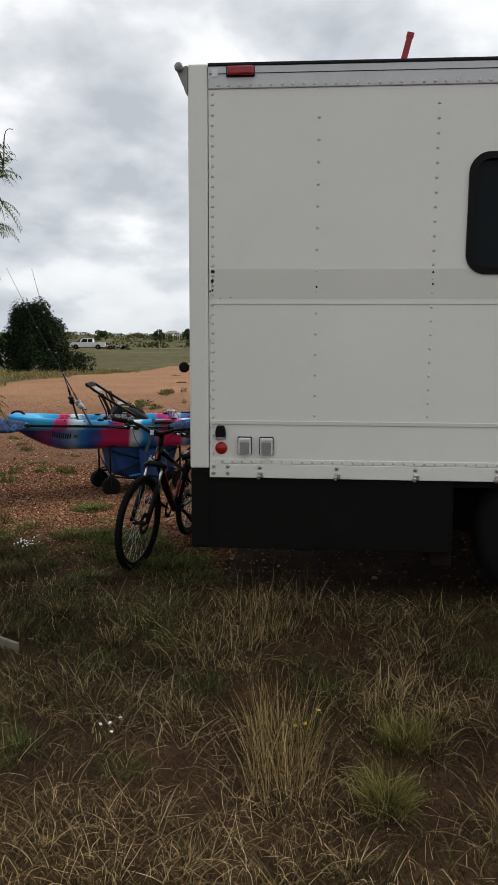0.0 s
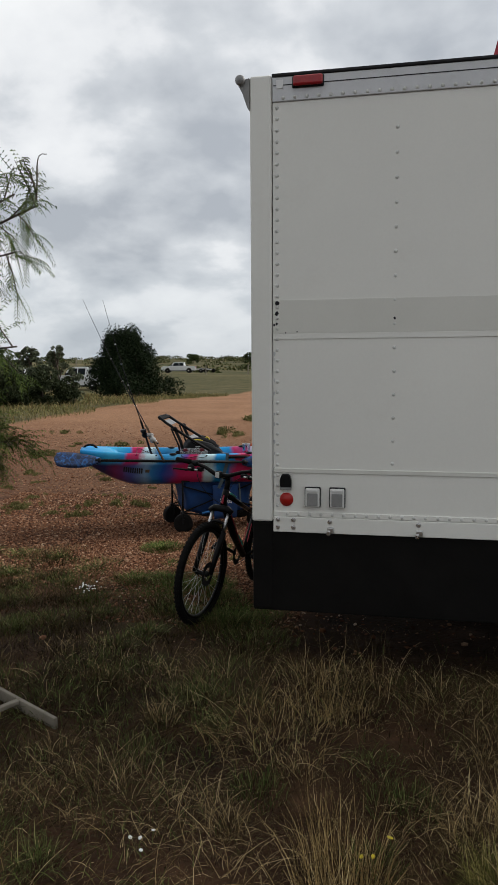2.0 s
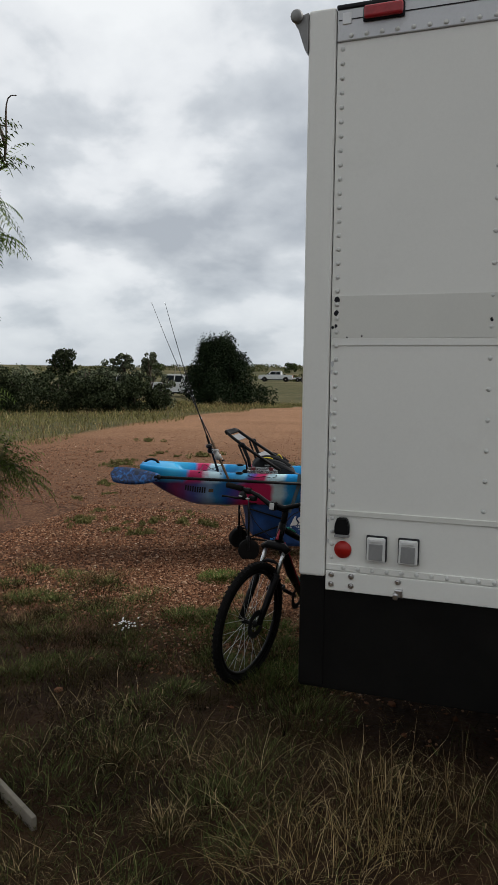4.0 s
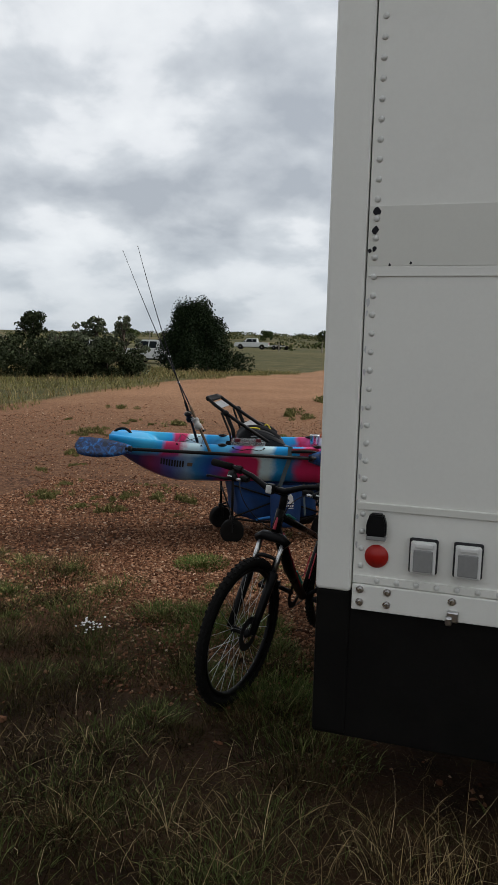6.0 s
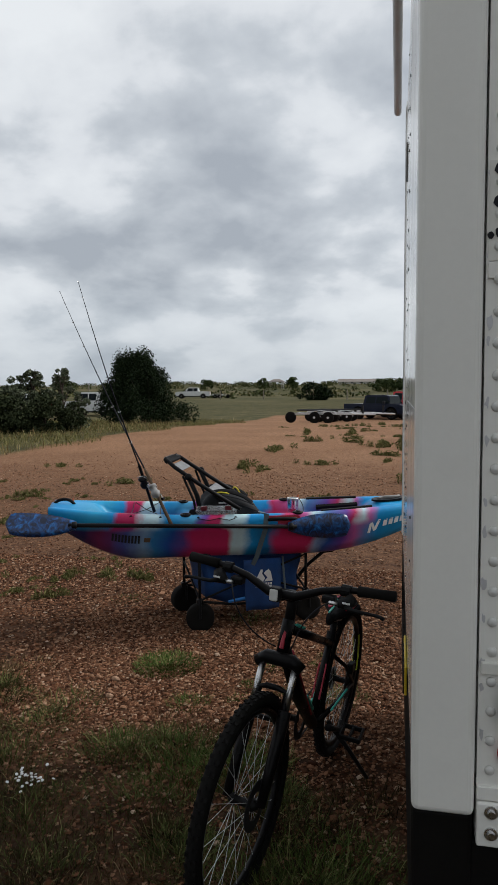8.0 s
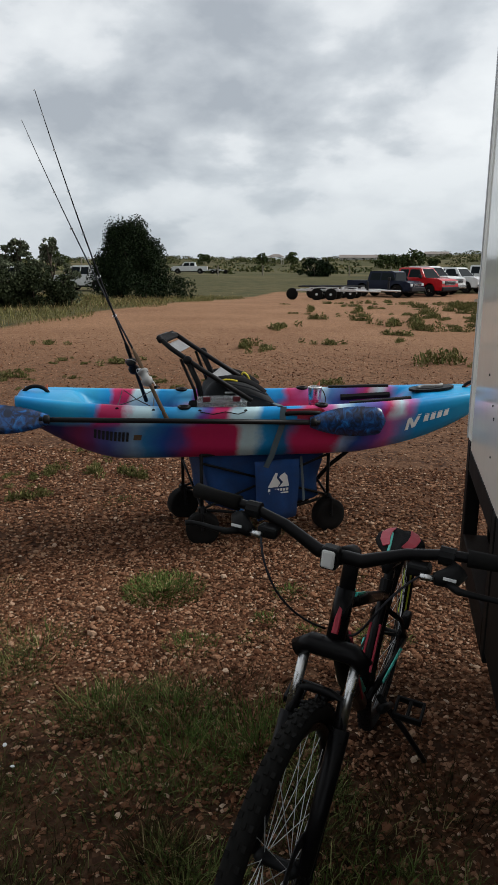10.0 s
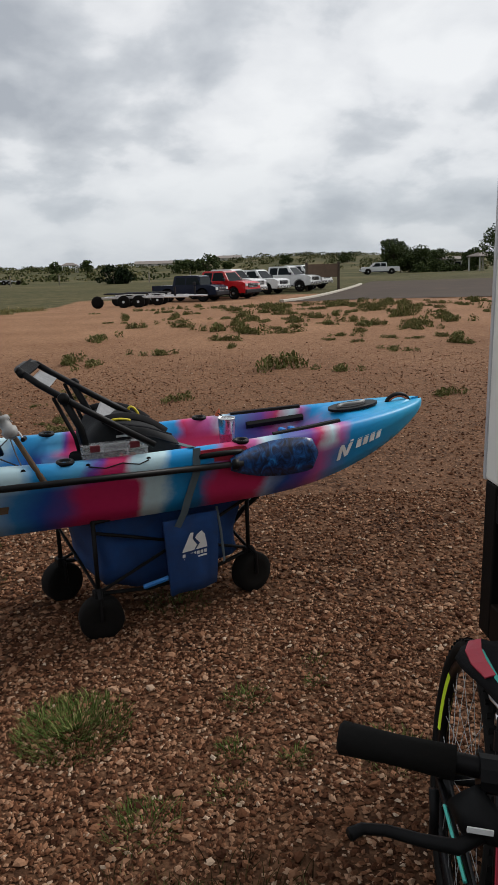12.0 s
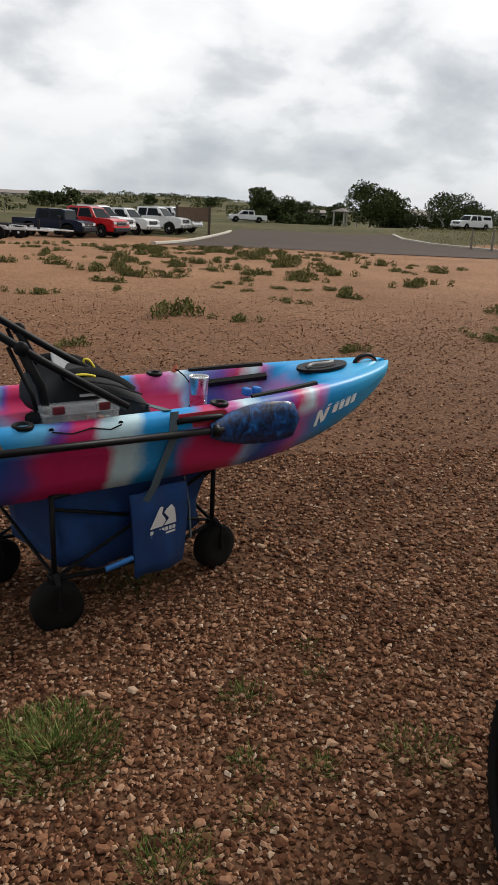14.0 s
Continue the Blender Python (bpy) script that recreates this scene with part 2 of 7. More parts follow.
GROUND = ground_material()
HULL = hull_material()
BLADE = blade_material()
WHITE = stained("truck_white_paint", (0.80, 0.795, 0.745), 0.42, 0, 0.05, 1.1, 90, 0.05, (0.42, 0.38, 0.32), 0.05)
WHITE_GLOSS = stained("truck_rear_gloss_paint", (0.80, 0.80, 0.76), 0.12, 0, 0.05, 1.5, 70, 0.03, (0.40, 0.36, 0.30), 0.12)
BAND = stained("band_repaint", (0.69, 0.685, 0.63), 0.5, 0, 0.05, 2.0, 90, 0.05)
ALU = stained("aluminium_rail", (0.56, 0.565, 0.575), 0.45, 0.35, 0.10, 5, 150, 0.08, (0.25, 0.22, 0.18), 0.15)
STEEL = stained("bright_steel", (0.62, 0.62, 0.62), 0.28, 1.0, 0.12, 12, 200, 0.05)
RIVET = stained("rivet_paint", (0.66, 0.66, 0.63), 0.4, 0.1, 0.12, 30, 200, 0)
BLACK_STEEL = stained("black_chassis_paint", (0.006, 0.0055, 0.005), 0.6, 0, 0.5, 6, 90, 0.25, (0.014, 0.009, 0.006), 0.1)
RUST = stained("rusty_brown_steel", (0.012, 0.007, 0.005), 0.75, 0, 0.5, 9, 80, 0.3)
GASKET = stained("dark_gasket", (0.03, 0.03, 0.032), 0.6, 0, 0.3, 10)
RUBBER = stained("tyre_rubber", (0.008, 0.0075, 0.007), 0.8, 0, 0.35, 25, 200, 0.2, (0.03, 0.02, 0.014), 0.12)
BLACK = stained("black_plastic", (0.008, 0.008, 0.0085), 0.45, 0, 0.3, 18, 220, 0.08)
CLOTH_BLACK = stained("black_webbing", (0.010, 0.010, 0.011), 0.85, 0, 0.35, 30, 300, 0.4)
GREY_CLOTH = stained("grey_mesh_cloth", (0.20, 0.205, 0.215), 0.85, 0, 0.25, 30, 400, 0.4)
VEST = stained("charcoal_nylon", (0.022, 0.023, 0.025), 0.72, 0, 0.3, 14, 260, 0.5)
YELLOW = stained("yellow_trim", (0.62, 0.50, 0.02), 0.6, 0, 0.15, 30)
BLUE_CLOTH = stained("blue_canvas", (0.004, 0.042, 0.165), 0.8, 0, 0.45, 7, 300, 0.5, (0.03, 0.05, 0.10), 0.08)
BLUE_LIGHT = stained("blue_edge_tape", (0.02, 0.17, 0.5), 0.6, 0, 0.2, 20)
STRAP = stained("grey_strap", (0.075, 0.11, 0.13), 0.8, 0, 0.2, 20, 400, 0.3)
RED_LENS = stained("red_lens", (0.33, 0.012, 0.018), 0.2, 0, 0.25, 40)
RED = stained("red_reflector", (0.40, 0.012, 0.008), 0.35, 0, 0.1, 30)
LATCH_RED = stained("dark_red_plastic", (0.12, 0.012, 0.02), 0.45, 0, 0.2, 20)
RED_PAINT = stained("red_bar_paint", (0.30, 0.015, 0.03), 0.5, 0, 0.3, 12)
WHITE_PLASTIC = stained("white_plastic", (0.68, 0.68, 0.66), 0.4, 0, 0.06, 20)
GREY_PLASTIC = stained("grey_plastic", (0.25, 0.25, 0.245), 0.5, 0, 0.15, 20)
DARK_GLASS = glass("tinted_glass", (0.008, 0.012, 0.014))
DARK_GLASS.node_tree.nodes["Principled BSDF"].inputs["Specular IOR Level"].default_value = 0.07
CLEAR = clear_plastic()
PLATE = stained("yellow_plate", (0.62, 0.44, 0.02), 0.5, 0, 0.2, 12, 120, 0.1, (0.2, 0.12, 0.03), 0.2)
INK = stained("dark_ink", (0.02, 0.02, 0.024), 0.6, 0, 0.1, 20)
MARK_WHITE = stained("white_print", (0.75, 0.76, 0.76), 0.5, 0, 0.06, 20)
CORK = stained("cork_grip", (0.10, 0.06, 0.03), 0.8, 0, 0.3, 60)
TEAL = stained("teal_stripe", (0.06, 0.5, 0.42), 0.5, 0, 0.1, 20)
NEON = stained("neon_yellow_decal", (0.62, 0.85, 0.03), 0.5, 0, 0.1, 20)
CRIMSON = stained("crimson_vinyl", (0.40, 0.02, 0.045), 0.5, 0, 0.15, 20)
FRAME_PAINT = stained("gloss_black_frame", (0.006, 0.0055, 0.006), 0.3, 0, 0.3, 10, 200, 0.02)
ORANGE = stained("orange_plastic", (0.40, 0.09, 0.03), 0.5, 0, 0.2, 20)
WOOD = stained("weathered_wood", (0.20, 0.175, 0.135), 0.8, 0, 0.3, 8, 90, 0.4, (0.12, 0.09, 0.06), 0.3)
BARK = stained("bark", (0.075, 0.055, 0.04), 0.9, 0, 0.45, 12, 60, 0.8)
CONCRETE = stained("kerb_concrete", (0.42, 0.38, 0.32), 0.85, 0, 0.15, 1.5, 40, 0.3)
ASPHALT = stained("old_asphalt", (0.078, 0.062, 0.052), 0.9, 0, 0.22, 0.25, 30, 0.3, (0.22, 0.14, 0.09), 0.2)
ASPHALT.node_tree.nodes["Principled BSDF"].inputs["Specular IOR Level"].default_value = 0.05
PEBBLE = island_mix("pebbles", [(0.0, (0.038, 0.015, 0.008)), (0.26, (0.102, 0.044, 0.023)), (0.58, (0.200, 0.095, 0.052)), (0.86, (0.29, 0.160, 0.096)), (0.97, (0.36, 0.235, 0.155)), (1.0, (0.46, 0.35, 0.26))], 0.85)
STRAW = island_mix("dry_straw", [(0.0, (0.06, 0.038, 0.016)), (0.4, (0.16, 0.105, 0.045)), (0.75, (0.31, 0.225, 0.10)), (1.0, (0.48, 0.39, 0.21))], 0.7)
DULL_STRAW = island_mix("dull_straw", [(0.0, (0.030, 0.019, 0.008)), (0.5, (0.094, 0.062, 0.027)), (0.85, (0.225, 0.157, 0.072)), (1.0, (0.46, 0.36, 0.19))], 0.7, (2.3, (0.30, 0.29, 0.24)))
PALE_STRAW = island_mix("pale_straw", [(0.0, (0.025, 0.017, 0.008)), (0.45, (0.086, 0.061, 0.028)), (0.75, (0.275, 0.19, 0.085)), (1.0, (0.68, 0.52, 0.29))], 0.65)
GRASS = island_mix("green_grass", [(0.0, (0.030, 0.040, 0.011)), (0.5, (0.066, 0.084, 0.022)), (0.85, (0.125, 0.142, 0.045)), (1.0, (0.27, 0.25, 0.10))], 0.65)
LUSH_GRASS = island_mix("lush_grass", [(0.0, (0.030, 0.048, 0.010)), (0.5, (0.062, 0.096, 0.020)), (0.85, (0.118, 0.155, 0.040)), (1.0, (0.26, 0.26, 0.10))], 0.65)
BROOM = island_mix("yellow_green_stems", [(0.0, (0.045, 0.046, 0.012)), (0.5, (0.105, 0.100, 0.025)), (0.85, (0.21, 0.182, 0.053)), (1.0, (0.38, 0.32, 0.13))], 0.65)
SCRUB = island_mix("far_brush", [(0.0, (0.028, 0.036, 0.014)), (0.5, (0.060, 0.070, 0.026)), (0.85, (0.11, 0.11, 0.045)), (1.0, (0.19, 0.165, 0.08))], 0.85)
NOTICE = stained("brown_board", (0.13, 0.085, 0.055), 0.75, 0, 0.3, 3, 60, 0.3)
TALL_STRAW = island_mix("tall_straw", [(0.0, (0.09, 0.058, 0.022)), (0.4, (0.24, 0.165, 0.068)), (0.8, (0.45, 0.33, 0.15)), (1.0, (0.66, 0.53, 0.29))], 0.65)
MAT_GRASS = island_mix("matted_grass", [(0.0, (0.015, 0.011, 0.005)), (0.4, (0.038, 0.027, 0.011)), (0.7, (0.035, 0.032, 0.010)), (1.0, (0.112, 0.079, 0.034))], 0.8, (1.7, (0.40, 0.36, 0.28)))
WEED = island_mix("dusty_weed", [(0.0, (0.080, 0.080, 0.028)), (0.6, (0.160, 0.151, 0.056)), (1.0, (0.272, 0.227, 0.105))], 0.8)
LOT_WEED = island_mix("lot_weed_leaves", [(0.0, (0.060, 0.068, 0.020)), (0.55, (0.12, 0.124, 0.042)), (0.85, (0.18, 0.16, 0.065)), (1.0, (0.26, 0.20, 0.11))], 0.8)
SAGE = island_mix("sage_leaves", [(0.0, (0.040, 0.050, 0.028)), (0.6, (0.095, 0.11, 0.066)), (1.0, (0.17, 0.185, 0.125))], 0.8)
JUNIPER = island_mix("juniper_leaves", [(0.0, (0.007, 0.012, 0.006)), (0.6, (0.014, 0.024, 0.010)), (1.0, (0.030, 0.045, 0.018))], 0.75)
LEAF = island_mix("tree_leaves", [(0.0, (0.022, 0.032, 0.012)), (0.6, (0.050, 0.070, 0.024)), (1.0, (0.105, 0.130, 0.047))], 0.7)
THICKET = island_mix("thicket_leaves", [(0.0, (0.014, 0.019, 0.009)), (0.6, (0.030, 0.039, 0.018)), (1.0, (0.068, 0.080, 0.040))], 0.8)
MESQUITE = island_mix("mesquite_leaflets", [(0.0, (0.034, 0.058, 0.013)), (0.6, (0.075, 0.116, 0.023)), (1.0, (0.155, 0.19, 0.046))], 0.6)


# ---- shape helpers ----
def part(name, bm, material, parent=None, label="", smooth=False):
    me = bpy.data.meshes.new(name)
    bm.normal_update()
    bm.to_mesh(me)
    bm.free()
    me.materials.append(material)
    if smooth:
        me.shade_smooth()
    ob = new(name, me)
    if parent is not None:
        ob.parent = parent
    if label:
        ob["label"] = label
    return ob


def raw(name, verts, faces, material, parent=None, smooth=False):
    me = bpy.data.meshes.new(name)
    me.from_pydata(verts, [], faces)
    me.materials.append(material)
    if smooth:
        me.shade_smooth()
    ob = new(name, me)
    if parent is not None:
        ob.parent = parent
    return ob


def thing(name, m, label, category, group="", kind=""):
    ob = new(name)
    ob.empty_display_size = 0.2
    ob.matrix_world = m
    return tagged(ob, label, category, group, kind)


def box(bm, x0, x1, y0, y1, z0, z1, bevel=0.0, seg=2, rot=None):
    m = Matrix.LocRotScale(((x0 + x1) / 2, (y0 + y1) / 2, (z0 + z1) / 2), rot, (x1 - x0, y1 - y0, z1 - z0))
    r = bmesh.ops.create_cube(bm, size=1, matrix=m)
    if bevel:
        es = list({e for v in r["verts"] for e in v.link_edges})
        bmesh.ops.bevel(bm, geom=es, offset=bevel, segments=seg, affect="EDGES", profile=0.5)
    return bm


def boxed(*a, **k):
    return box(bmesh.new(), *a, **k)


def sweep(bm, pts, radii, n=10, cap=True, flat=1.0):
    """A tube through points; radii one number or one for each point."""
    pts = [Vector(p) for p in pts]
    if not isinstance(radii, (list, tuple)):
        radii = [radii] * len(pts)
    rings, up = [], None
    for i, p in enumerate(pts):
        d = (pts[min(i + 1, len(pts) - 1)] - pts[max(i - 1, 0)]).normalized()
        if up is None:
            up = d.orthogonal().normalized()
        up = (up - d * up.dot(d)).normalized()
        side = d.cross(up)
        rings.append([bm.verts.new(p + (up * math.cos(a) + side * math.sin(a) * flat) * radii[i]) for a in (2 * math.pi * k / n for k in range(n))])
    for a, b in zip(rings, rings[1:]):
        for k in range(n):
            bm.faces.new((a[k], a[(k + 1) % n], b[(k + 1) % n], b[k]))
    if cap:
        bm.faces.new(rings[0][::-1])
        bm.faces.new(rings[-1])
    return bm


def tube(p, q, r, n=10, r2=None):
    return sweep(bmesh.new(), [p, q], [r, r if r2 is None else r2], n)


def curve_pts(a, b, c, d, n=10):
    a, b, c, d = Vector(a), Vector(b), Vector(c), Vector(d)
    return [((1 - t) ** 3) * a + 3 * (1 - t) ** 2 * t * b + 3 * (1 - t) * t * t * c + t ** 3 * d for t in (i / n for i in range(n + 1))]


def lathe(bm, profile, n=24, m=None, closed=False):
    """Turns (radius, height) pairs about z."""
    m = m or Matrix()
    rings = [[bm.verts.new(m @ Vector((r * math.cos(a), r * math.sin(a), h))) for a in (2 * math.pi * k / n for k in range(n))] for r, h in profile]
    pairs = list(zip(rings, rings[1:])) + ([(rings[-1], rings[0])] if closed else [])
    for a, b in pairs:
        for k in range(n):
            bm.faces.new((a[k], a[(k + 1) % n], b[(k + 1) % n], b[k]))
    if not closed:
        for r in (rings[0][::-1], rings[-1]):
            bm.faces.new(r)
    bmesh.ops.recalc_face_normals(bm, faces=bm.faces)
    return bm


def slab(bm, outline, depth, m):
    """A flat outline in x, y, made thick along z and placed by m."""
    lo = [bm.verts.new(m @ Vector((x, y, 0))) for x, y in outline]
    hi = [bm.verts.new(m @ Vector((x, y, depth))) for x, y in outline]
    k = len(lo)
    bm.faces.new(lo[::-1])
    bm.faces.new(hi)
    for i in range(k):
        bm.faces.new((lo[i], lo[(i + 1) % k], hi[(i + 1) % k], hi[i]))
    bmesh.ops.recalc_face_normals(bm, faces=bm.faces)
    return bm


def rounded(w, h, r, n=5):
    out = []
    for cx, cy, a0 in ((w / 2 - r, h / 2 - r, 0), (-w / 2 + r, h / 2 - r, 90), (-w / 2 + r, -h / 2 + r, 180), (w / 2 - r, -h / 2 + r, 270)):
        out += [(cx + r * math.cos(radians(a0 + 90 * i / n)), cy + r * math.sin(radians(a0 + 90 * i / n))) for i in range(n + 1)]
    return out


def smooth01(a, b, x):
    t = np.clip((np.asarray(x, float) - a) / (b - a), 0, 1)
    return t * t * (3 - 2 * t)


def ground_z(x, y):
    """Height of the ground: the yard, the slightly lower lot, the island by the road, the far rise."""
    x, y = np.asarray(x, float), np.asarray(y, float)
    z = -0.14 * smooth01(3.9, 5.6, y) + 0.14 * smooth01(9, 24, y)
    z = z + 0.012 * np.sin(x * 2.1 + y * 0.7) * np.sin(y * 1.7 - x * 0.6) * (1 - smooth01(8, 14, y)) * (1 - smooth01(3, 8, np.abs(x)))
    z = z + 0.55 * np.exp(-(((x - 50) / 18) ** 2 + ((y - 88) / 16) ** 2)) * smooth01(26, 34, x)
    z = z - 0.55 * smooth01(27, 52, y) * (1 - smooth01(54, 96, y)) * (1 - smooth01(22, 40, x))
    r = np.hypot(x, y)
    z = z + (4.2 + 1.8 * np.sin(x * 0.011 + 1.0) + 1.2 * np.sin(x * 0.031)) * smooth01(150, 420, y + 0.15 * np.abs(x)) * (1 - 0.5 * smooth01(900, 3000, r))
    return z


def gz(x, y):
    return float(ground_z(x, y))


# ---- ground ----
def build_ground():
    def axis(lo, a, b, hi, step):
        mid = list(np.arange(a, b + 1e-6, step))
        left, right, s = [], [], step
        x = a
        while x > lo:
            s *= 1.16
            x -= s
            left.append(x)
        x, s = b, step
        while x < hi:
            s *= 1.16
            x += s
            right.append(x)
        return np.array(left[::-1] + mid + right)
    xs, ys = axis(-4200, -4, 3, 4200, 0.14), axis(-600, -1, 11, 4600, 0.14)
    gx, gy = np.meshgrid(xs, ys)
    z = ground_z(gx, gy)
    v = np.stack([gx.ravel(), gy.ravel(), z.ravel()], 1)
    nx, ny = len(xs), len(ys)
    i = (np.arange(ny - 1)[:, None] * nx + np.arange(nx - 1)[None, :]).ravel()
    f = np.stack([i, i + 1, i + nx + 1, i + nx], 1)
    ob = raw("ground", v.tolist(), f.tolist(), GROUND, None, True)
    tagged(ob, "reddish gravel and dry dirt lot with grassy yard and fields", "ground", kind="structure")


build_ground()


def road_and_kerbs():
    outline = [(2.6, 45.4), (9, 45.0), (13, 41.6), (18, 38.2), (26, 33.5), (40, 27), (90, 12), (90, 30), (40, 40), (31, 46), (28.2, 52), (27.4, 60), (28.2, 67), (30.5, 74), (24, 76.5), (15.5, 77), (9.5, 62)]
    me = bpy.data.meshes.new("road")
    bm = bmesh.new()
    vs = [bm.verts.new((x, y, 0.012)) for x, y in outline]
    f = bm.faces.new(vs)
    bmesh.ops.triangulate(bm, faces=[f])
    bmesh.ops.subdivide_edges(bm, edges=bm.edges, cuts=9, use_grid_fill=True)
    for v in bm.verts:
        v.co.z = gz(v.co.x, v.co.y) + 0.03
    bm.to_mesh(me)
    bm.free()
    me.materials.append(ASPHALT)
    tagged(new("road", me), "worn grey asphalt road dusted with red dirt", "road", kind="structure")
    for pts in ([(2.9, 45.2), (6.4, 53.5), (9.6, 61.8), (12.2, 68.5), (13.2, 71.5)], [(30.6, 74), (28.3, 67), (27.5, 60), (28.3, 52), (31, 46.2), (40, 40.2), (60, 34)]):
        bm = bmesh.new()
        ring = []
        pts = [tuple(Vector(p).lerp(Vector(q), k / 5)) for p, q in zip(pts, pts[1:]) for k in range(5)] + [pts[-1]]
        for i, (x, y) in enumerate(pts):
            a, b = Vector(pts[max(i - 1, 0)]), Vector(pts[min(i + 1, len(pts) - 1)])
            d = (b - a).normalized()
            n = Vector((-d.y, d.x)) * 0.14
            ring.append([bm.verts.new((x + n.x * s, y + n.y * s, h + gz(x, y))) for s, h in ((-1, -0.05), (-1, 0.13), (-0.7, 0.16), (0.8, 0.16), (1, 0.12), (1, -0.05))])
        for a, b in zip(ring, ring[1:]):
            for k in range(5):
                bm.faces.new((a[k], a[k + 1], b[k + 1], b[k]))
        for e in (ring[0], ring[-1]):
            bm.faces.new(e)
        bmesh.ops.recalc_face_normals(bm, faces=bm.faces)
        tagged(part("kerb", bm, CONCRETE), "pale concrete kerb along the asphalt road", "kerb", kind="structure")


road_and_kerbs()


# ---- box truck ----
TX0, TX1, TY0, TY1, TZ0, TZ1 = -0.64, 5.2, 4.15, 6.85, 0.775, 3.095


def box_truck():
    T = thing("box_truck", pose(2.2, 5.5, 0), "white riveted box truck body with black skirts", "truck")

    def P(name, bm, mat, label="", smooth=False, parent=None):
        for v in bm.verts:
            if v.co.x < -0.50 and v.co.y > 4.28:
                v.co.x -= 0.0095 * (v.co.y - 4.28)
        bm.transform(Matrix.Translation((-2.2, -5.5, 0)))
        return part(name, bm, mat, parent or T, label, smooth)

    # side wall with its window opening
    bm = bmesh.new()
    x0, x1, z0, z1, a0, a1, b0, b1 = -0.525, TX1, 0.86, 2.956, 0.945, 1.66, 1.985, 2.575
    grid = {(i, j, k): bm.verts.new((x, y, z)) for i, x in enumerate((x0, a0, a1, x1)) for j, z in enumerate((z0, b0, b1, z1)) for k, y in enumerate((TY0, TY0 + 0.04))}
    for i in range(3):
        for j in range(3):
            if (i, j) == (1, 1):
                continue
            for k in (0, 1):
                bm.faces.new([grid[c] for c in ((i, j, k), (i + 1, j, k), (i + 1, j + 1, k), (i, j + 1, k))])
    for (i, j), (p, q) in (((1, 1), (2, 1)), ((2, 1), (2, 2)), ((2, 2), (1, 2)), ((1, 2), (1, 1))):
        bm.faces.new([grid[c] for c in ((i, j, 0), (p, q, 0), (p, q, 1), (i, j, 1))])
    bmesh.ops.recalc_face_normals(bm, faces=bm.faces)
    P("side_panel", bm, WHITE, "white painted riveted aluminium side wall")
    P("stripe_band", boxed(-0.522, TX1, TY0 - 0.003, TY0 + 0.002, 1.818, 1.985), BAND, "beige repainted band where lettering was")
    P("seam_strip", boxed(-0.522, TX1, TY0 - 0.004, TY0 + 0.002, 1.788, 1.816, 0.001, 1), WHITE)
    P("moulding", boxed(-0.522, TX1, TY0 - 0.006, TY0 + 0.002, 1.092, 1.116, 0.003), BAND, "dull grey horizontal moulding")
    P("lower_rail", boxed(-0.525, TX1, TY0 - 0.010, TY0 + 0.05, TZ0, 0.858, 0.004), WHITE, "white painted lower rail with bolts")
    P("rail_lip", boxed(-0.525, TX1, TY0 - 0.006, TY0 + 0.03, 0.860, 0.886, 0.002), WHITE)
    P("top_rail", boxed(-0.525, TX1, TY0 - 0.008, TY0 + 0.05, 2.957, 3.074, 0.004), ALU, "dull aluminium top rail with rivets")
    P("top_groove", boxed(-0.52, TX1, TY0 - 0.010, TY0, 3.032, 3.036), GASKET)
    P("roof_gasket", boxed(-0.528, TX1, TY0 - 0.014, TY0 + 0.06, 3.075, 3.091, 0.005), GASKET, "black rubber roof edge")
    P("roof", boxed(-0.62, TX1, TY0 + 0.06, TY1, 3.065, 3.093, 0.01), WHITE)
    bm = boxed(TX0, -0.529, TY0 - 0.012, TY0 + 0.12, 0.828, 3.088, 0.012, 3)
    P("corner_post", bm, WHITE, "smooth white painted corner post")
    P("corner_post", boxed(TX0, -0.53, TY1 - 0.10, TY1 + 0.005, 0.80, 3.09, 0.012, 3), WHITE)
    # rear wall in two sheets with a narrow joint
    P("rear_panel", boxed(TX0 + 0.004, TX0 + 0.05, TY0 + 0.125, 5.500, TZ0, 3.09, 0.002, 1), WHITE_GLOSS, "glossy white rear wall sheet")
    P("rear_panel", boxed(TX0 + 0.004, TX0 + 0.05, 5.505, TY1 - 0.105, TZ0, 3.09, 0.002, 1), WHITE_GLOSS)
    P("rear_edge_trim", boxed(TX0 - 0.004, TX0 + 0.01, TY1 - 0.012, TY1 + 0.008, 0.80, 3.09, 0.003), ALU)
    P("far_wall", boxed(-0.53, TX1, TY1 - 0.04, TY1, TZ0, 3.08), WHITE)
    P("front_wall", boxed(TX1, TX1 + 0.04, TY0, TY1, TZ0, 3.08), WHITE)
    P("floor_pan", boxed(-0.60, TX1, TY0 + 0.05, TY1 - 0.05, TZ0 - 0.05, TZ0 + 0.04), BLACK_STEEL)
    # rear gutter pipe, its cap and bracket
    P("gutter_pipe", tube((-0.685, TY0 - 0.02, 3.068), (-0.685, TY1, 3.068), 0.020, 16), ALU, "grey rear gutter pipe", True)
    bm = bmesh.new()
    lathe(bm, [(0.0005, 0), (0.018, 0.002), (0.024, 0.009), (0.025, 0.022), (0.02, 0.03)], 18, pose(-0.685, TY0 - 0.04, 3.068, -90))
    P("gutter_cap", bm, GREY_PLASTIC, "grey plastic end cap", True)
    bm = bmesh.new()
    slab(bm, [(-0.055, 0.005), (0.0, 0.018), (0.0, -0.13), (-0.012, -0.12), (-0.045, -0.025)], 0.05, Matrix.Translation((TX0, TY0 + 0.035, 3.06)) @ pose(0, 0, 0, 90))
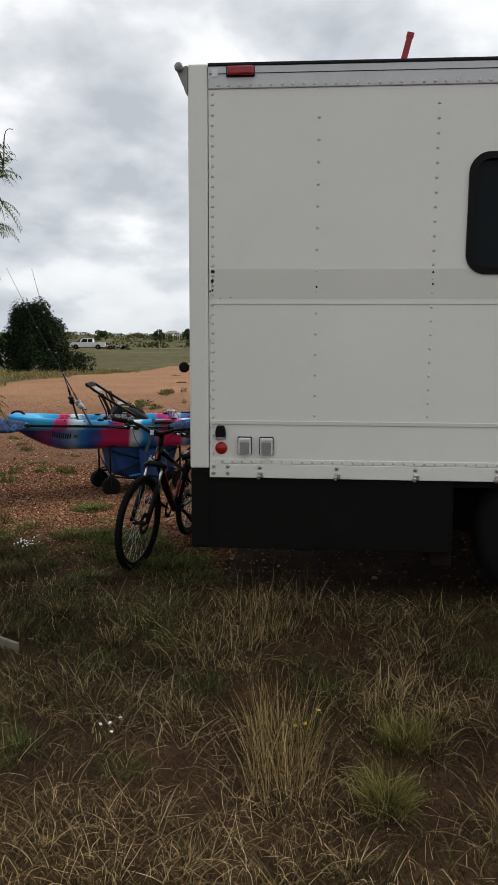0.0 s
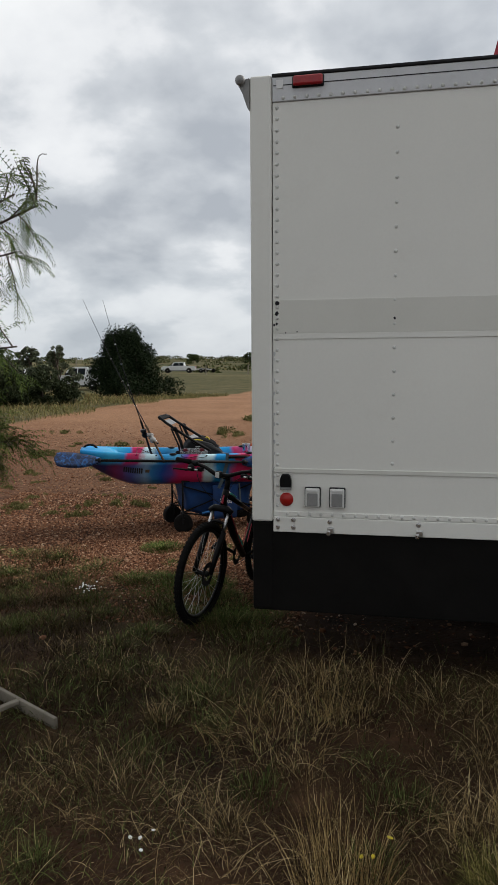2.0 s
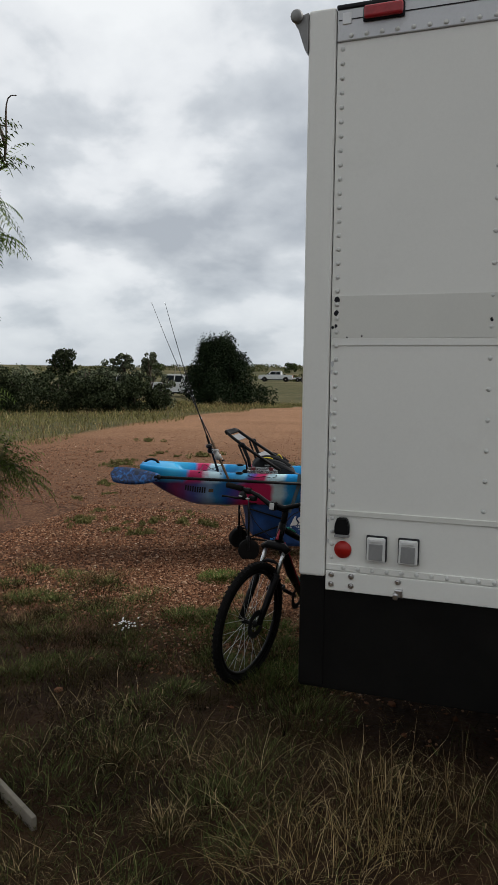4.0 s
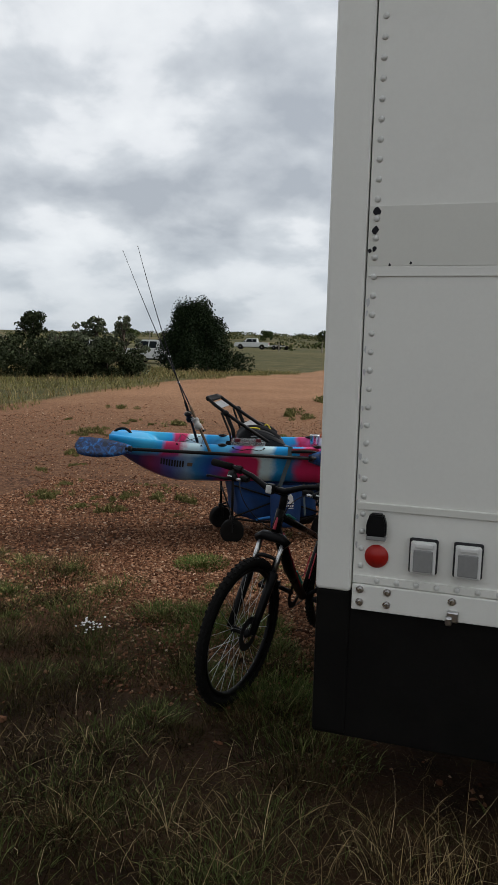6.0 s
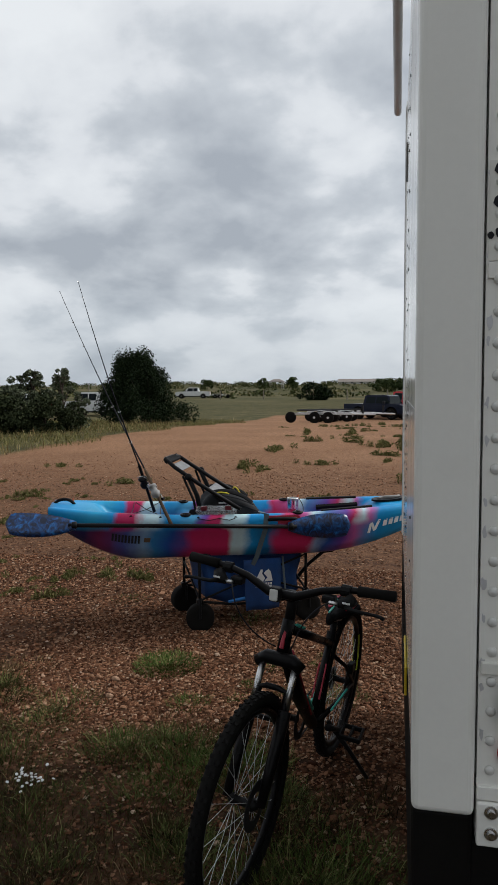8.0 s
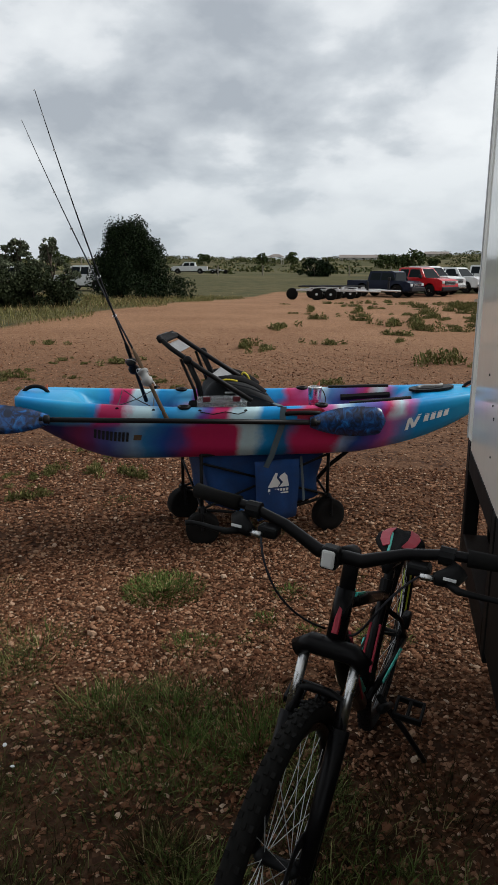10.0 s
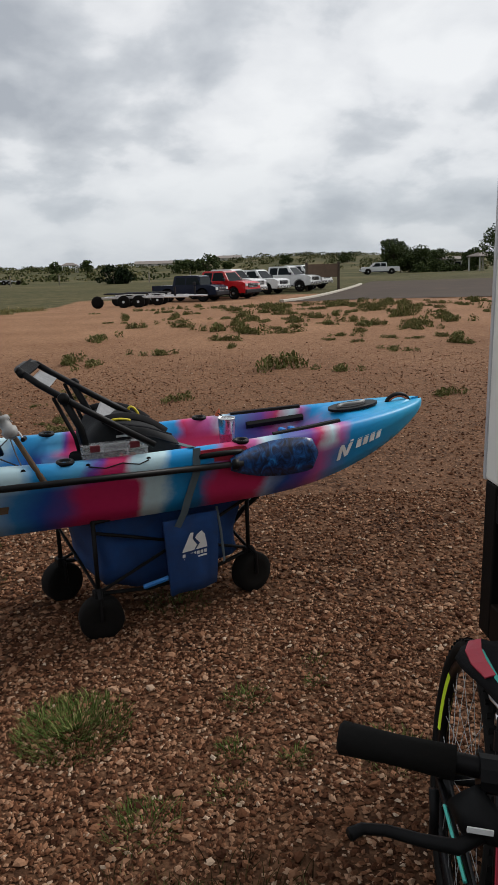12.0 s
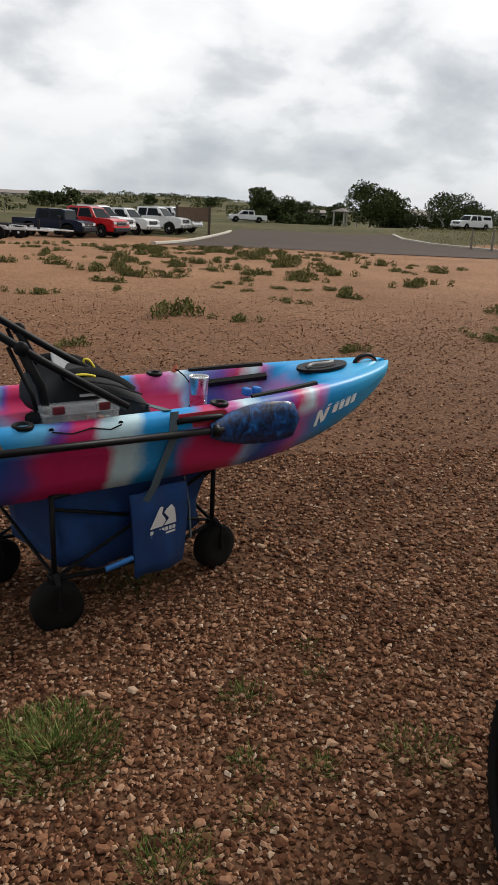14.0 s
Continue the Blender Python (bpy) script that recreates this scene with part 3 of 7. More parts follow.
    P("gutter_bracket", bm, GREY_PLASTIC)
    # window
    W = Matrix.Translation((1.302, TY0, 2.28)) @ pose(0, 0, 0, 90)
    bm = bmesh.new()
    outer, inner = rounded(0.775, 0.655, 0.11, 7), rounded(0.70, 0.58, 0.08, 7)
    rings = [[bm.verts.new(W @ Vector((x, y, z))) for x, y in o] for o, z in ((outer, -0.002), (outer, 0.012), (inner, 0.014), (inner, -0.03))]
    for a, b in zip(rings, rings[1:]):
        for k in range(len(a)):
            bm.faces.new((a[k], a[(k + 1) % len(a)], b[(k + 1) % len(a)], b[k]))
    bmesh.ops.recalc_face_normals(bm, faces=bm.faces)
    wf = P("window_frame", bm, BLACK, "black rounded window frame")
    bm = bmesh.new()
    slab(bm, rounded(0.72, 0.60, 0.09, 7), 0.006, W @ Matrix.Translation((0, 0, -0.02)))
    P("pane", bm, DARK_GLASS, "dark tinted window pane", parent=wf)
    # marker light
    mk = P("marker_light", boxed(-0.425, -0.267, TY0 - 0.018, TY0 - 0.006, 3.014, 3.070, 0.006), INK)
    P("lens", boxed(-0.420, -0.272, TY0 - 0.036, TY0 - 0.016, 3.019, 3.067, 0.010, 3), RED_LENS, "dark red marker lens", parent=mk)
    P("marker_plate", boxed(-0.505, -0.470, TY0 - 0.012, TY0 - 0.006, 3.017, 3.060, 0.002), MARK_WHITE)
    # lamp over the reflector, reflector, two covered outlets
    F = Matrix.Translation((-0.458, TY0, 1.048)) @ pose(0, 0, 0, 90)
    bm = bmesh.new()
    slab(bm, [(-0.030, -0.030), (0.030, -0.030), (0.030, 0.008), (0.020, 0.038), (-0.020, 0.038), (-0.030, 0.008)], 0.03, F)
    bmesh.ops.bevel(bm, geom=bm.edges[:], offset=0.004, segments=2, affect="EDGES")
    lp = P("side_lamp", bm, BLACK, "black hooded side lamp")
    P("lamp_lens", boxed(-0.488, -0.428, TY0 - 0.028, TY0 - 0.002, 1.005, 1.018, 0.003), GREY_PLASTIC, parent=lp)
    bm = bmesh.new()
    lathe(bm, [(0.0005, 0.0), (0.034, 0.0), (0.036, 0.002), (0.036, 0.006), (0.0005, 0.0075)], 28, Matrix.Translation((-0.455, TY0 - 0.0005, 0.951)) @ pose(0, 0, 0, 90))
    P("reflector", bm, RED, "round red reflector", True)
    for cx in (-0.316, -0.188):
        o = P("outlet_cover", boxed(cx - 0.042, cx + 0.042, TY0 - 0.016, TY0 - 0.001, 0.915, 1.022, 0.006), GASKET, "white covered electrical outlet")
        P("cover_body", boxed(cx - 0.037, cx + 0.037, TY0 - 0.032, TY0 - 0.012, 0.917, 1.016, 0.006), WHITE_PLASTIC, parent=o)
        P("lid", boxed(cx - 0.028, cx + 0.028, TY0 - 0.037, TY0 - 0.030, 0.925, 0.992, 0.003), GREY_PLASTIC, "grey hinged lid", parent=o)
        P("hinge", boxed(cx - 0.026, cx + 0.026, TY0 - 0.038, TY0 - 0.028, 0.998, 1.013, 0.004), WHITE_PLASTIC, parent=o)
    # bolts and clamps on the lower rail
    def bolt_mesh(r, h):
        b = bmesh.new()
        lathe(b, [(r, 0), (r, h * 0.35), (r * 0.62, h * 0.4), (r * 0.55, h), (r * 0.0005 + 1e-4, h)], 12)
        me = bpy.data.meshes.new("bolt")
        b.to_mesh(me)
        b.free()
        me.materials.append(STEEL)
        return me
    bm_me = bolt_mesh(0.012, 0.011)
    for x, z in ((-0.500, 0.842), (-0.500, 0.802), (-0.417, 0.842), (-0.417, 0.802), (-0.226, 0.838), (0.226, 0.838), (0.682, 0.838), (1.146, 0.838)):
        ob = new("bolt", bm_me)
        ob.parent = T
        ob.matrix_local = Matrix.Translation((x - 2.2, TY0 - 0.0095 - 5.5, z)) @ pose(0, 0, 0, 90)
    for x in (-0.226, 0.226, 0.682, 1.146):
        bm = boxed(x - 0.012, x + 0.022, TY0 - 0.028, TY0 - 0.008, 0.778, 0.812, 0.005)
        box(bm, x - 0.016, x + 0.004, TY0 - 0.036, TY0 - 0.014, 0.770, 0.796, 0.005)
        P("clamp", bm, STEEL, "small grimy steel clamp")
    # rivets
    b = bmesh.new()
    lathe(b, [(0.0094, 0), (0.0084, 0.0028), (0.0050, 0.0048), (0.0002, 0.0056)], 10)
    rv = bpy.data.meshes.new("rivet")
    b.to_mesh(rv)
    b.free()
    rv.materials.append(RIVET)
    rv.shade_smooth()
    spots = [(-0.503, 0.915 + 0.0545 * i, TY0) for i in range(38)]
    spots += [(-0.47 + 0.059 * i, 2.974, TY0 - 0.008) for i in range(40)]
    spots += [(-0.45 + 0.0592 * i, 0.873, TY0 - 0.006) for i in range(40)]
    spots += [(0.09, 1.15 + 0.118 * i, TY0) for i in range(15)] + [(0.74, 1.15 + 0.078 * i, TY0) for i in range(23)]
    for x, z, y in spots:
        if 1.785 < z < 2.0 and x < -0.4:
            y = TY0 - 0.003
        ob = new("rivet", rv)
        ob.parent = T
        ob.matrix_local = Matrix.Translation((x - 2.2, y - 5.5, z)) @ pose(0, 0, 0, 90)
    # chipped paint and black holes by the post
    for x, z, r in ((-0.503, 1.972, 0.011), (-0.505, 1.919, 0.010), (-0.506, 1.866, 0.007), (-0.518, 1.86, 0.006), (0.09, 1.885, 0.006), (0.74, 1.965, 0.006), (0.742, 1.90, 0.006), (-0.46, 1.82, 0.004), (-0.40, 1.825, 0.004)):
        bm = bmesh.new()
        slab(bm, [(r * random.uniform(0.6, 1.2) * math.cos(a), r * random.uniform(0.7, 1.5) * math.sin(a)) for a in (0.7 * k for k in range(9))], 0.0012, Matrix.Translation((x, TY0 - 0.0032, z)) @ pose(0, 0, 0, 90))
        P("hole", bm, INK)
    for i in range(14):
        z = 0.98 + 0.075 * i + random.uniform(-0.03, 0.03)
        bm = bmesh.new()
        r = random.uniform(0.004, 0.010)
        slab(bm, [(r * random.uniform(0.3, 0.9) * math.cos(a), r * random.uniform(0.8, 2.4) * math.sin(a)) for a in (0.7 * k for k in range(9))], 0.001, Matrix.Translation((-0.519, TY0 - 0.0008, z)) @ pose(0, 0, 0, 90))
        P("paint_chip", bm, ALU)
    # marks and screws on the rear wall
    marks = [(6.11, 1.30 + 0.115 * k) for k in range(16)] + [(5.70, 1.30 + 0.15 * k) for k in range(10)] + [(5.53, 0.9 + 0.2 * k) for k in range(10)] + [(random.uniform(4.5, 6.6), random.uniform(0.8, 1.3)) for k in range(10)]
    for y, z in marks:
        y += random.uniform(-0.012, 0.012)
        P("scuff", boxed(TX0 + 0.001, TX0 + 0.006, y, y + random.uniform(0.004, 0.007), z, z + random.uniform(0.005, 0.011), 0.001, 1), INK)
    P("panel_joint", boxed(TX0 + 0.002, TX0 + 0.006, TY0 + 0.13, 5.495, 1.552, 1.557), GREY_PLASTIC)
    P("hasp", boxed(TX0 - 0.004, TX0 + 0.006, 6.18, 6.36, 2.62, 2.64, 0.002, 1, Euler((radians(-50), 0, 0))), GREY_PLASTIC, "thin grey latch strap")
    # black skirts, bumper frame and plate
    P("skirt", boxed(-0.636, 0.905, TY0 + 0.012, TY0 + 0.05, 0.335, TZ0 - 0.002, 0.006), BLACK_STEEL, "black painted steel side skirt")
    P("mud_flap", boxed(0.80, 0.925, TY0 + 0.06, TY0 + 0.6, 0.24, 0.765, 0.004), RUST, "rust-brown flap ahead of the wheel")
    # unseen far-side skirt, added to block light from under the truck
    P("skirt", boxed(-0.53, 4.9, TY1 - 0.05, TY1 - 0.012, 0.335, TZ0 - 0.002, 0.006), BLACK_STEEL, "black painted steel side skirt")
    P("skirt_corner", boxed(TX0 + 0.001, -0.53, TY0 + 0.004, TY0 + 0.10, 0.345, 0.826, 0.008), BLACK_STEEL)
    P("bumper_plate", boxed(TX0 + 0.006, TX0 + 0.03, TY0 + 0.102, 5.93, 0.31, TZ0 - 0.002, 0.004), BLACK_STEEL, "black rear bumper plate")
    P("bumper_upright", boxed(TX0 + 0.002, TX0 + 0.06, 6.76, TY1 - 0.005, 0.27, TZ0 + 0.024, 0.006), BLACK_STEEL)
    P("bumper_upright", boxed(TX0 + 0.002, TX0 + 0.06, 5.932, 6.0, 0.27, TZ0 - 0.002, 0.006), BLACK_STEEL)
    P("bumper_bar", boxed(TX0 + 0.003, TX0 + 0.06, 6.002, 6.758, 0.68, TZ0 - 0.003, 0.006), BLACK_STEEL)
    P("bumper_bar", boxed(TX0 + 0.001, TX0 + 0.10, 6.002, 6.758, 0.27, 0.40, 0.006), RUST, "rust-brown lower bumper bar")
    P("underbody", boxed(-0.45, 0.78, TY0 + 0.6, TY1 - 0.2, 0.42, 0.72, 0.03), BLACK_STEEL)
    pl = P("licence_plate", boxed(TX0 - 0.004, TX0 + 0.004, 5.005, 5.295, 0.668, 0.757, 0.003), PLATE, "worn yellow licence plate with dark characters")
    for i in range(6):
        P("character", boxed(TX0 - 0.0065, TX0 - 0.003, 5.025 + 0.043 * i, 5.051 + 0.043 * i, 0.694, 0.742, 0.002, 1), INK, parent=pl)
    P("plate_print", boxed(TX0 - 0.0062, TX0 - 0.003, 5.05, 5.25, 0.674, 0.684), RUST, parent=pl)
    # wheels that carry it
    for x in (1.55, 4.4):
        for y in (TY0 + 0.22, TY1 - 0.22):
            bm = bmesh.new()
            z0 = gz(x, y)
            lathe(bm, [(0.25, -0.12), (0.42, -0.14), (0.47, -0.09), (0.475, 0.09), (0.42, 0.14), (0.25, 0.12)], 30, Matrix.Translation((x, y, z0 + 0.472)) @ pose(0, 0, 0, 90))
            w = P("wheel", bm, RUBBER, "black truck tyre", True)
            bm = bmesh.new()
            lathe(bm, [(0.03, -0.06), (0.14, -0.05), (0.2, 0.0), (0.252, 0.11), (0.252, -0.11)], 24, Matrix.Translation((x, y, z0 + 0.472)) @ pose(0, 0, 0, 90))
            P("rim", bm, GREY_PLASTIC, parent=w)
    P("axle", tube((1.55, TY0 + 0.2, 0.45), (1.55, TY1 - 0.2, 0.45), 0.07), BLACK_STEEL)
    P("chassis_rail", boxed(-0.4, 5.1, 4.95, 5.05, 0.55, 0.74), BLACK_STEEL)
    P("chassis_rail", boxed(-0.4, 5.1, 5.95, 6.05, 0.55, 0.74), BLACK_STEEL)


box_truck()
bm = boxed(-0.017, 0.017, -0.02, 0.02, 0, 0.19, 0.004)
box(bm, -0.02, 0.02, -0.022, 0.022, 0.17, 0.195, 0.004)
bar = part("roof_bar", bm, RED_PAINT)
bar.matrix_world = pose(0.545, 4.30, 3.090, 0, 14, 0)
tagged(bar, "dark red painted metal bar on the truck roof", "bar")


# ---- kayak on its wagon ----
K_LEN, K_YAW = 2.95, 19.0
K_M = pose(-3.195, 7.625, 0.375, 0, 0, K_YAW)   # stern end, at the keel's level


def hull_section(u):
    """Half-width, keel height, gunwale height and well depth at u from stern to bow."""
    w = 0.36 * (max(0.0, 1 - abs(2 * (u - 0.46) / 1.09) ** 2.6)) ** 0.62
    w = max(w, 0.012)
    keel = -0.010 + 0.28 * max(0.0, (0.20 - u) / 0.20) ** 1.6 + 0.33 * max(0.0, (u - 0.62) / 0.38) ** 2.2
    rim = 0.345 + (0.055 if u < 0.45 else 0.022) * abs(2 * u - 0.9) ** 2.2 - 0.02 * math.sin(math.pi * u)
    well = 0.17 * float(smooth01(0.09, 0.16, u) * (1 - smooth01(0.74, 0.84, u)))
    if 0.30 < u < 0.52:
        well *= 0.55
    return w, keel, rim, well


def kayak():
    T = thing("kayak", K_M, "blue, crimson and white swirled sit-on-top fishing kayak on a wagon", "kayak")
    bm = bmesh.new()
    rings, n = [], 72
    for i in range(n + 1):
        u = i / n
        w, k, r, d = hull_section(u)
        h = r - k
        prof = [(0, k), (0.45 * w, k + 0.012 * h), (0.78 * w, k + 0.12 * h), (0.93 * w, k + 0.36 * h), (0.975 * w, k + 0.62 * h), (1.0 * w, k + 0.66 * h), (1.0 * w, k + 0.86 * h), (0.985 * w, k + 0.95 * h), (0.93 * w, r), (0.86 * w, r + 0.004)]
        inner = min(0.80, max(0.0, 1 - 0.085 / w))
        prof += [(inner * w, r - 0.004), (inner * w * 0.96, r - 0.4 * d - 0.004), (inner * w * 0.86, r - d), (0.3 * w * inner, r - d + 0.006), (0, r - d + 0.008)]
        x = u * K_LEN + 0.03 * math.sin(math.pi * u) + 0.05 * max(0.0, (u - 0.75) / 0.25) ** 1.5
        ring = [(x, -y, z) for y, z in prof] + [(x, y, z) for y, z in prof[-2:0:-1]]
        rings.append([bm.verts.new(p) for p in ring])
    m = len(rings[0])
    for a, b in zip(rings, rings[1:]):
        for k in range(m):
            bm.faces.new((a[k], b[k], b[(k + 1) % m], a[(k + 1) % m]))
    bm.faces.new(rings[0])
    bm.faces.new(rings[-1][::-1])
    bmesh.ops.recalc_face_normals(bm, faces=bm.faces)
    part("hull", bm, HULL, T, "", True)

    def rim_pt(u, s, k=0.9, dz=0.0):
        w, kk, r, d = hull_section(u)
        return Vector((u * K_LEN, s * w * k, r + dz))

    # carry handles at bow, sides and stern
    for u, s in ((0.957, 0), (0.03, 0)):
        w, kk, r, d = hull_section(u)
        c = Vector((u * K_LEN + (0.04 if u > 0.5 else 0.0), 0, r))
        pts = curve_pts(c + Vector((-0.075, 0, -0.005)), c + Vector((-0.06, 0, 0.05)), c + Vector((0.05, 0, 0.06)), c + Vector((0.075, 0, -0.005)), 10)
        h = part("bow_handle", sweep(bmesh.new(), pts, 0.012, 8), BLACK, T, "black moulded carry handle", True)
        if u > 0.5:
            part("handle_liner", sweep(bmesh.new(), [p + Vector((0, -0.006, -0.012)) for p in pts[1:-1]], 0.006, 6), ORANGE, h, "dull red handle lining", True)
    for s in (-1, 1):
        c = rim_pt(0.565, s, 0.99, -0.035)
        d = Vector((0.105, 0, 0))
        bm = bmesh.new()
        pts = curve_pts(c - d, c - d * 0.6 + Vector((0, s * 0.03, 0.012)), c + d * 0.6 + Vector((0, s * 0.03, 0.012)), c + d, 8)
        sweep(bm, pts, 0.013, 8)
        part("side_handle", bm, BLACK, T, "black rubber side handle", True)
        bm = bmesh.new()
        slab(bm, rounded(0.26, 0.06, 0.028, 5), 0.004, Matrix.Translation(c + Vector((0, s * 0.001, 0))) @ pose(0, 0, 0, 90))
        part("handle_recess", bm, CRIMSON, T)
        # gear tracks along the rims
        a, b = rim_pt(0.665, s, 0.83, 0.005), rim_pt(0.80, s, 0.78, 0.007)
        bm = bmesh.new()
        sweep(bm, [a, (a + b) / 2 + Vector((0, s * 0.006, 0)), b], 0.013, 4, True, 0.6)
        part("gear_track", bm, BLACK, T, "black gear track on the rim")
        a, b = rim_pt(0.69, s, 0.70, -0.06), rim_pt(0.80, s, 0.66, -0.05)
        part("inner_rail", sweep(bmesh.new(), [a, b], 0.022, 6), BLACK, T)
        # rod holders flush in the rims
        for u in (0.33, 0.605):
            c = rim_pt(u, s, 0.86, 0.006)
            bm = bmesh.new()
            lathe(bm, [(0.024, -0.01), (0.024, 0.004), (0.036, 0.006), (0.040, 0.0), (0.040, -0.01)], 18, Matrix.Translation(c))
            part("rod_holder", bm, BLACK, T, "black flush rod holder", True)
        for u in (0.20, 0.27, 0.36, 0.45):
            c = rim_pt(u, s, 0.97, -0.012)
            bm = bmesh.new()
            lathe(bm, [(0.0105, 0), (0.009, 0.006), (0.001, 0.009)], 10, Matrix.Translation(c) @ pose(0, 0, 0, -90 * s * -1))
            part("bungee_knob", bm, BLACK, T)
        pts = [rim_pt(u, s, 0.99, -0.014 - 0.015 * (i % 2)) for i, u in enumerate((0.36, 0.385, 0.41, 0.435, 0.45))]
        part("side_bungee", sweep(bmesh.new(), pts, 0.003, 5), BLACK, T)
    # bungee over the stern well
    for a, b in (((0.20, -1), (0.27, 1)), ((0.20, 1), (0.27, -1)), ((0.20, -1), (0.20, 1)), ((0.27, -1), (0.27, 1))):
        p, q = rim_pt(*a), rim_pt(*b)
        part("bungee", sweep(bmesh.new(), [p, (p + q) / 2 - Vector((0, 0, 0.012)), q], 0.0032, 5), BLACK, T)
    # bow hatch
    c = Vector((0.865 * K_LEN, 0, hull_section(0.865)[2] + 0.008))
    tilt = Matrix.Translation(c) @ pose(0, 0, 0, 0, -4, 0)
    bm = bmesh.new()
    egg = [((0.17 if math.cos(a) > 0 else 0.125) * math.cos(a), 0.085 * math.sin(a)) for a in (2 * math.pi * k / 28 for k in range(28))]
    slab(bm, egg, 0.014, tilt)
    hatch = part("bow_hatch", bm, BLACK, T, "black oval bow hatch lid")
    bm = bmesh.new()
    slab(bm, [(0.62 * x, 0.62 * y) for x, y in egg], 0.003, tilt @ Matrix.Translation((0, 0, 0.0145)))
    part("hatch_centre", bm, GASKET, hatch)
    bm = bmesh.new()
    sweep(bm, curve_pts(tilt @ Vector((-0.08, -0.02, 0.02)), tilt @ Vector((-0.02, 0.06, 0.022)), tilt @ Vector((0.02, -0.06, 0.022)), tilt @ Vector((0.10, 0.015, 0.02)), 10), 0.010, 6)
    part("hatch_mark", bm, GREY_PLASTIC, hatch, "", True)
    # pegs with orange tops, cleats in the well
    for u, s in ((0.045, 0.4), (0.64, 1)):
        c = rim_pt(u, s, 0.86, 0.0)
        bm = bmesh.new()
        lathe(bm, [(0.014, 0), (0.012, 0.02), (0.006, 0.035), (0.001, 0.045)], 8, Matrix.Translation(c) @ pose(0, 0, 0, 0, 20, 0))
        part("peg", bm, ORANGE, T, "dull orange rope peg")
    for x in (0.735, 0.755):
        part("foot_peg_pad", boxed(x * K_LEN, x * K_LEN + 0.035, 0.07, 0.12, 0.23, 0.27, 0.01), BLUE_LIGHT, T)
    # printed marks on the near side: slanted bars for the model name, a wave and bars for the maker
    def on_side(u, f, out=0.005):
        q = u - (0.03 * math.sin(math.pi * u) + 0.05 * max(0.0, (u - 0.77) / 0.25) ** 1.5) / K_LEN
        w, k, r, d = hull_section(q)
        h = r - k
        y0 = 0.93 * w + (0.975 - 0.93) * w * (f - 0.36) / 0.26
        return Vector((u * K_LEN, -y0 - out, k + f * h))

    def decal(name, quad, mat, parent=None):
        b = bmesh.new()
        a = [b.verts.new(on_side(u, f)) for u, f in quad]
        c2 = [b.verts.new(on_side(u, f, 0.0002)) for u, f in quad]
        b.faces.new(a)
        for i in range(len(a)):
            b.faces.new((a[i], a[(i + 1) % len(a)], c2[(i + 1) % len(a)], c2[i]))
        bmesh.ops.recalc_face_normals(b, faces=b.faces)
        return part(name, b, mat, parent or T)

    for i in range(9):
        u = 0.152 + 0.0078 * i
        decal("print_bar", [(u, 0.42), (u + 0.0048, 0.42), (u + 0.0068, 0.58), (u + 0.002, 0.58)], INK)
    decal("print_badge", [(0.229, 0.45), (0.244, 0.45), (0.246, 0.54), (0.231, 0.54)], CORK)
    for q in ([(0.783, 0.40), (0.790, 0.40), (0.795, 0.66), (0.788, 0.62)], [(0.789, 0.66), (0.796, 0.66), (0.806, 0.44), (0.799, 0.42)], [(0.799, 0.42), (0.806, 0.44), (0.818, 0.70), (0.810, 0.70)]):
        decal("maker_wave", q, MARK_WHITE)
    for i in range(4):
        u = 0.824 + 0.0155 * i
        decal("maker_bar", [(u, 0.50), (u + 0.0105, 0.50), (u + 0.013, 0.68), (u + 0.0025, 0.68)], MARK_WHITE)
    # lashing strap from rim to rim and down the near side
    pts = [on_side(0.525, 1.0, 0.004) + Vector((0, 0.02, 0.01)), on_side(0.522, 0.7, 0.012), on_side(0.512, 0.4, 0.006), on_side(0.503, 0.1, 0.004), on_side(0.490, 0.0, -0.02) + Vector((0, 0, -0.06))]
    b = bmesh.new()
    vs = [[b.verts.new(p + Vector((sx, dy, 0))) for sx, dy in ((-0.018, 0), (0.018, 0), (0.018, 0.003), (-0.018, 0.003))] for p in pts]
    for p, q in zip(vs, vs[1:]):
        for k in range(4):
            b.faces.new((p[k], p[(k + 1) % 4], q[(k + 1) % 4], q[k]))
    b.faces.new(vs[0])
    b.faces.new(vs[-1])
    bmesh.ops.recalc_face_normals(b, faces=b.faces)
    part("lashing_strap", b, STRAP, T, "grey-blue lashing strap")
    a, c = rim_pt(0.522, -1, 0.9, 0.006), rim_pt(0.475, 1, 0.9, 0.01)
    b = bmesh.new()
    m1 = (a + c) / 2 + Vector((0, 0, -0.02))
    vs = [[b.verts.new(p + Vector((sx, 0, dz))) for sx, dz in ((-0.016, 0), (0.016, 0), (0.016, 0.003), (-0.016, 0.003))] for p in (a, m1, c, c + Vector((-0.02, 0, 0.035)))]
    for p, q in zip(vs, vs[1:]):
        for k in range(4):
            b.faces.new((p[k], p[(k + 1) % 4], q[(k + 1) % 4], q[k]))
    bmesh.ops.recalc_face_normals(b, faces=b.faces)
    part("cross_strap", b, STRAP, T, "grey lashing strap across the cockpit")
    pts = curve_pts(rim_pt(0.64, 1, 0.86, 0.02), rim_pt(0.66, 0.6, 0.8, -0.02), rim_pt(0.66, 0.3, 0.6, -0.16), rim_pt(0.56, 0.2, 0.5, -0.15), 12)
    part("loose_cord", sweep(bmesh.new(), pts, 0.0035, 5), BLACK, T)
    return T


kayak()


def kx(u, v, z):
    """A world point from the kayak's length fraction, sideways metres and height over its keel."""
    return K_M @ Vector((u * K_LEN, v, z))


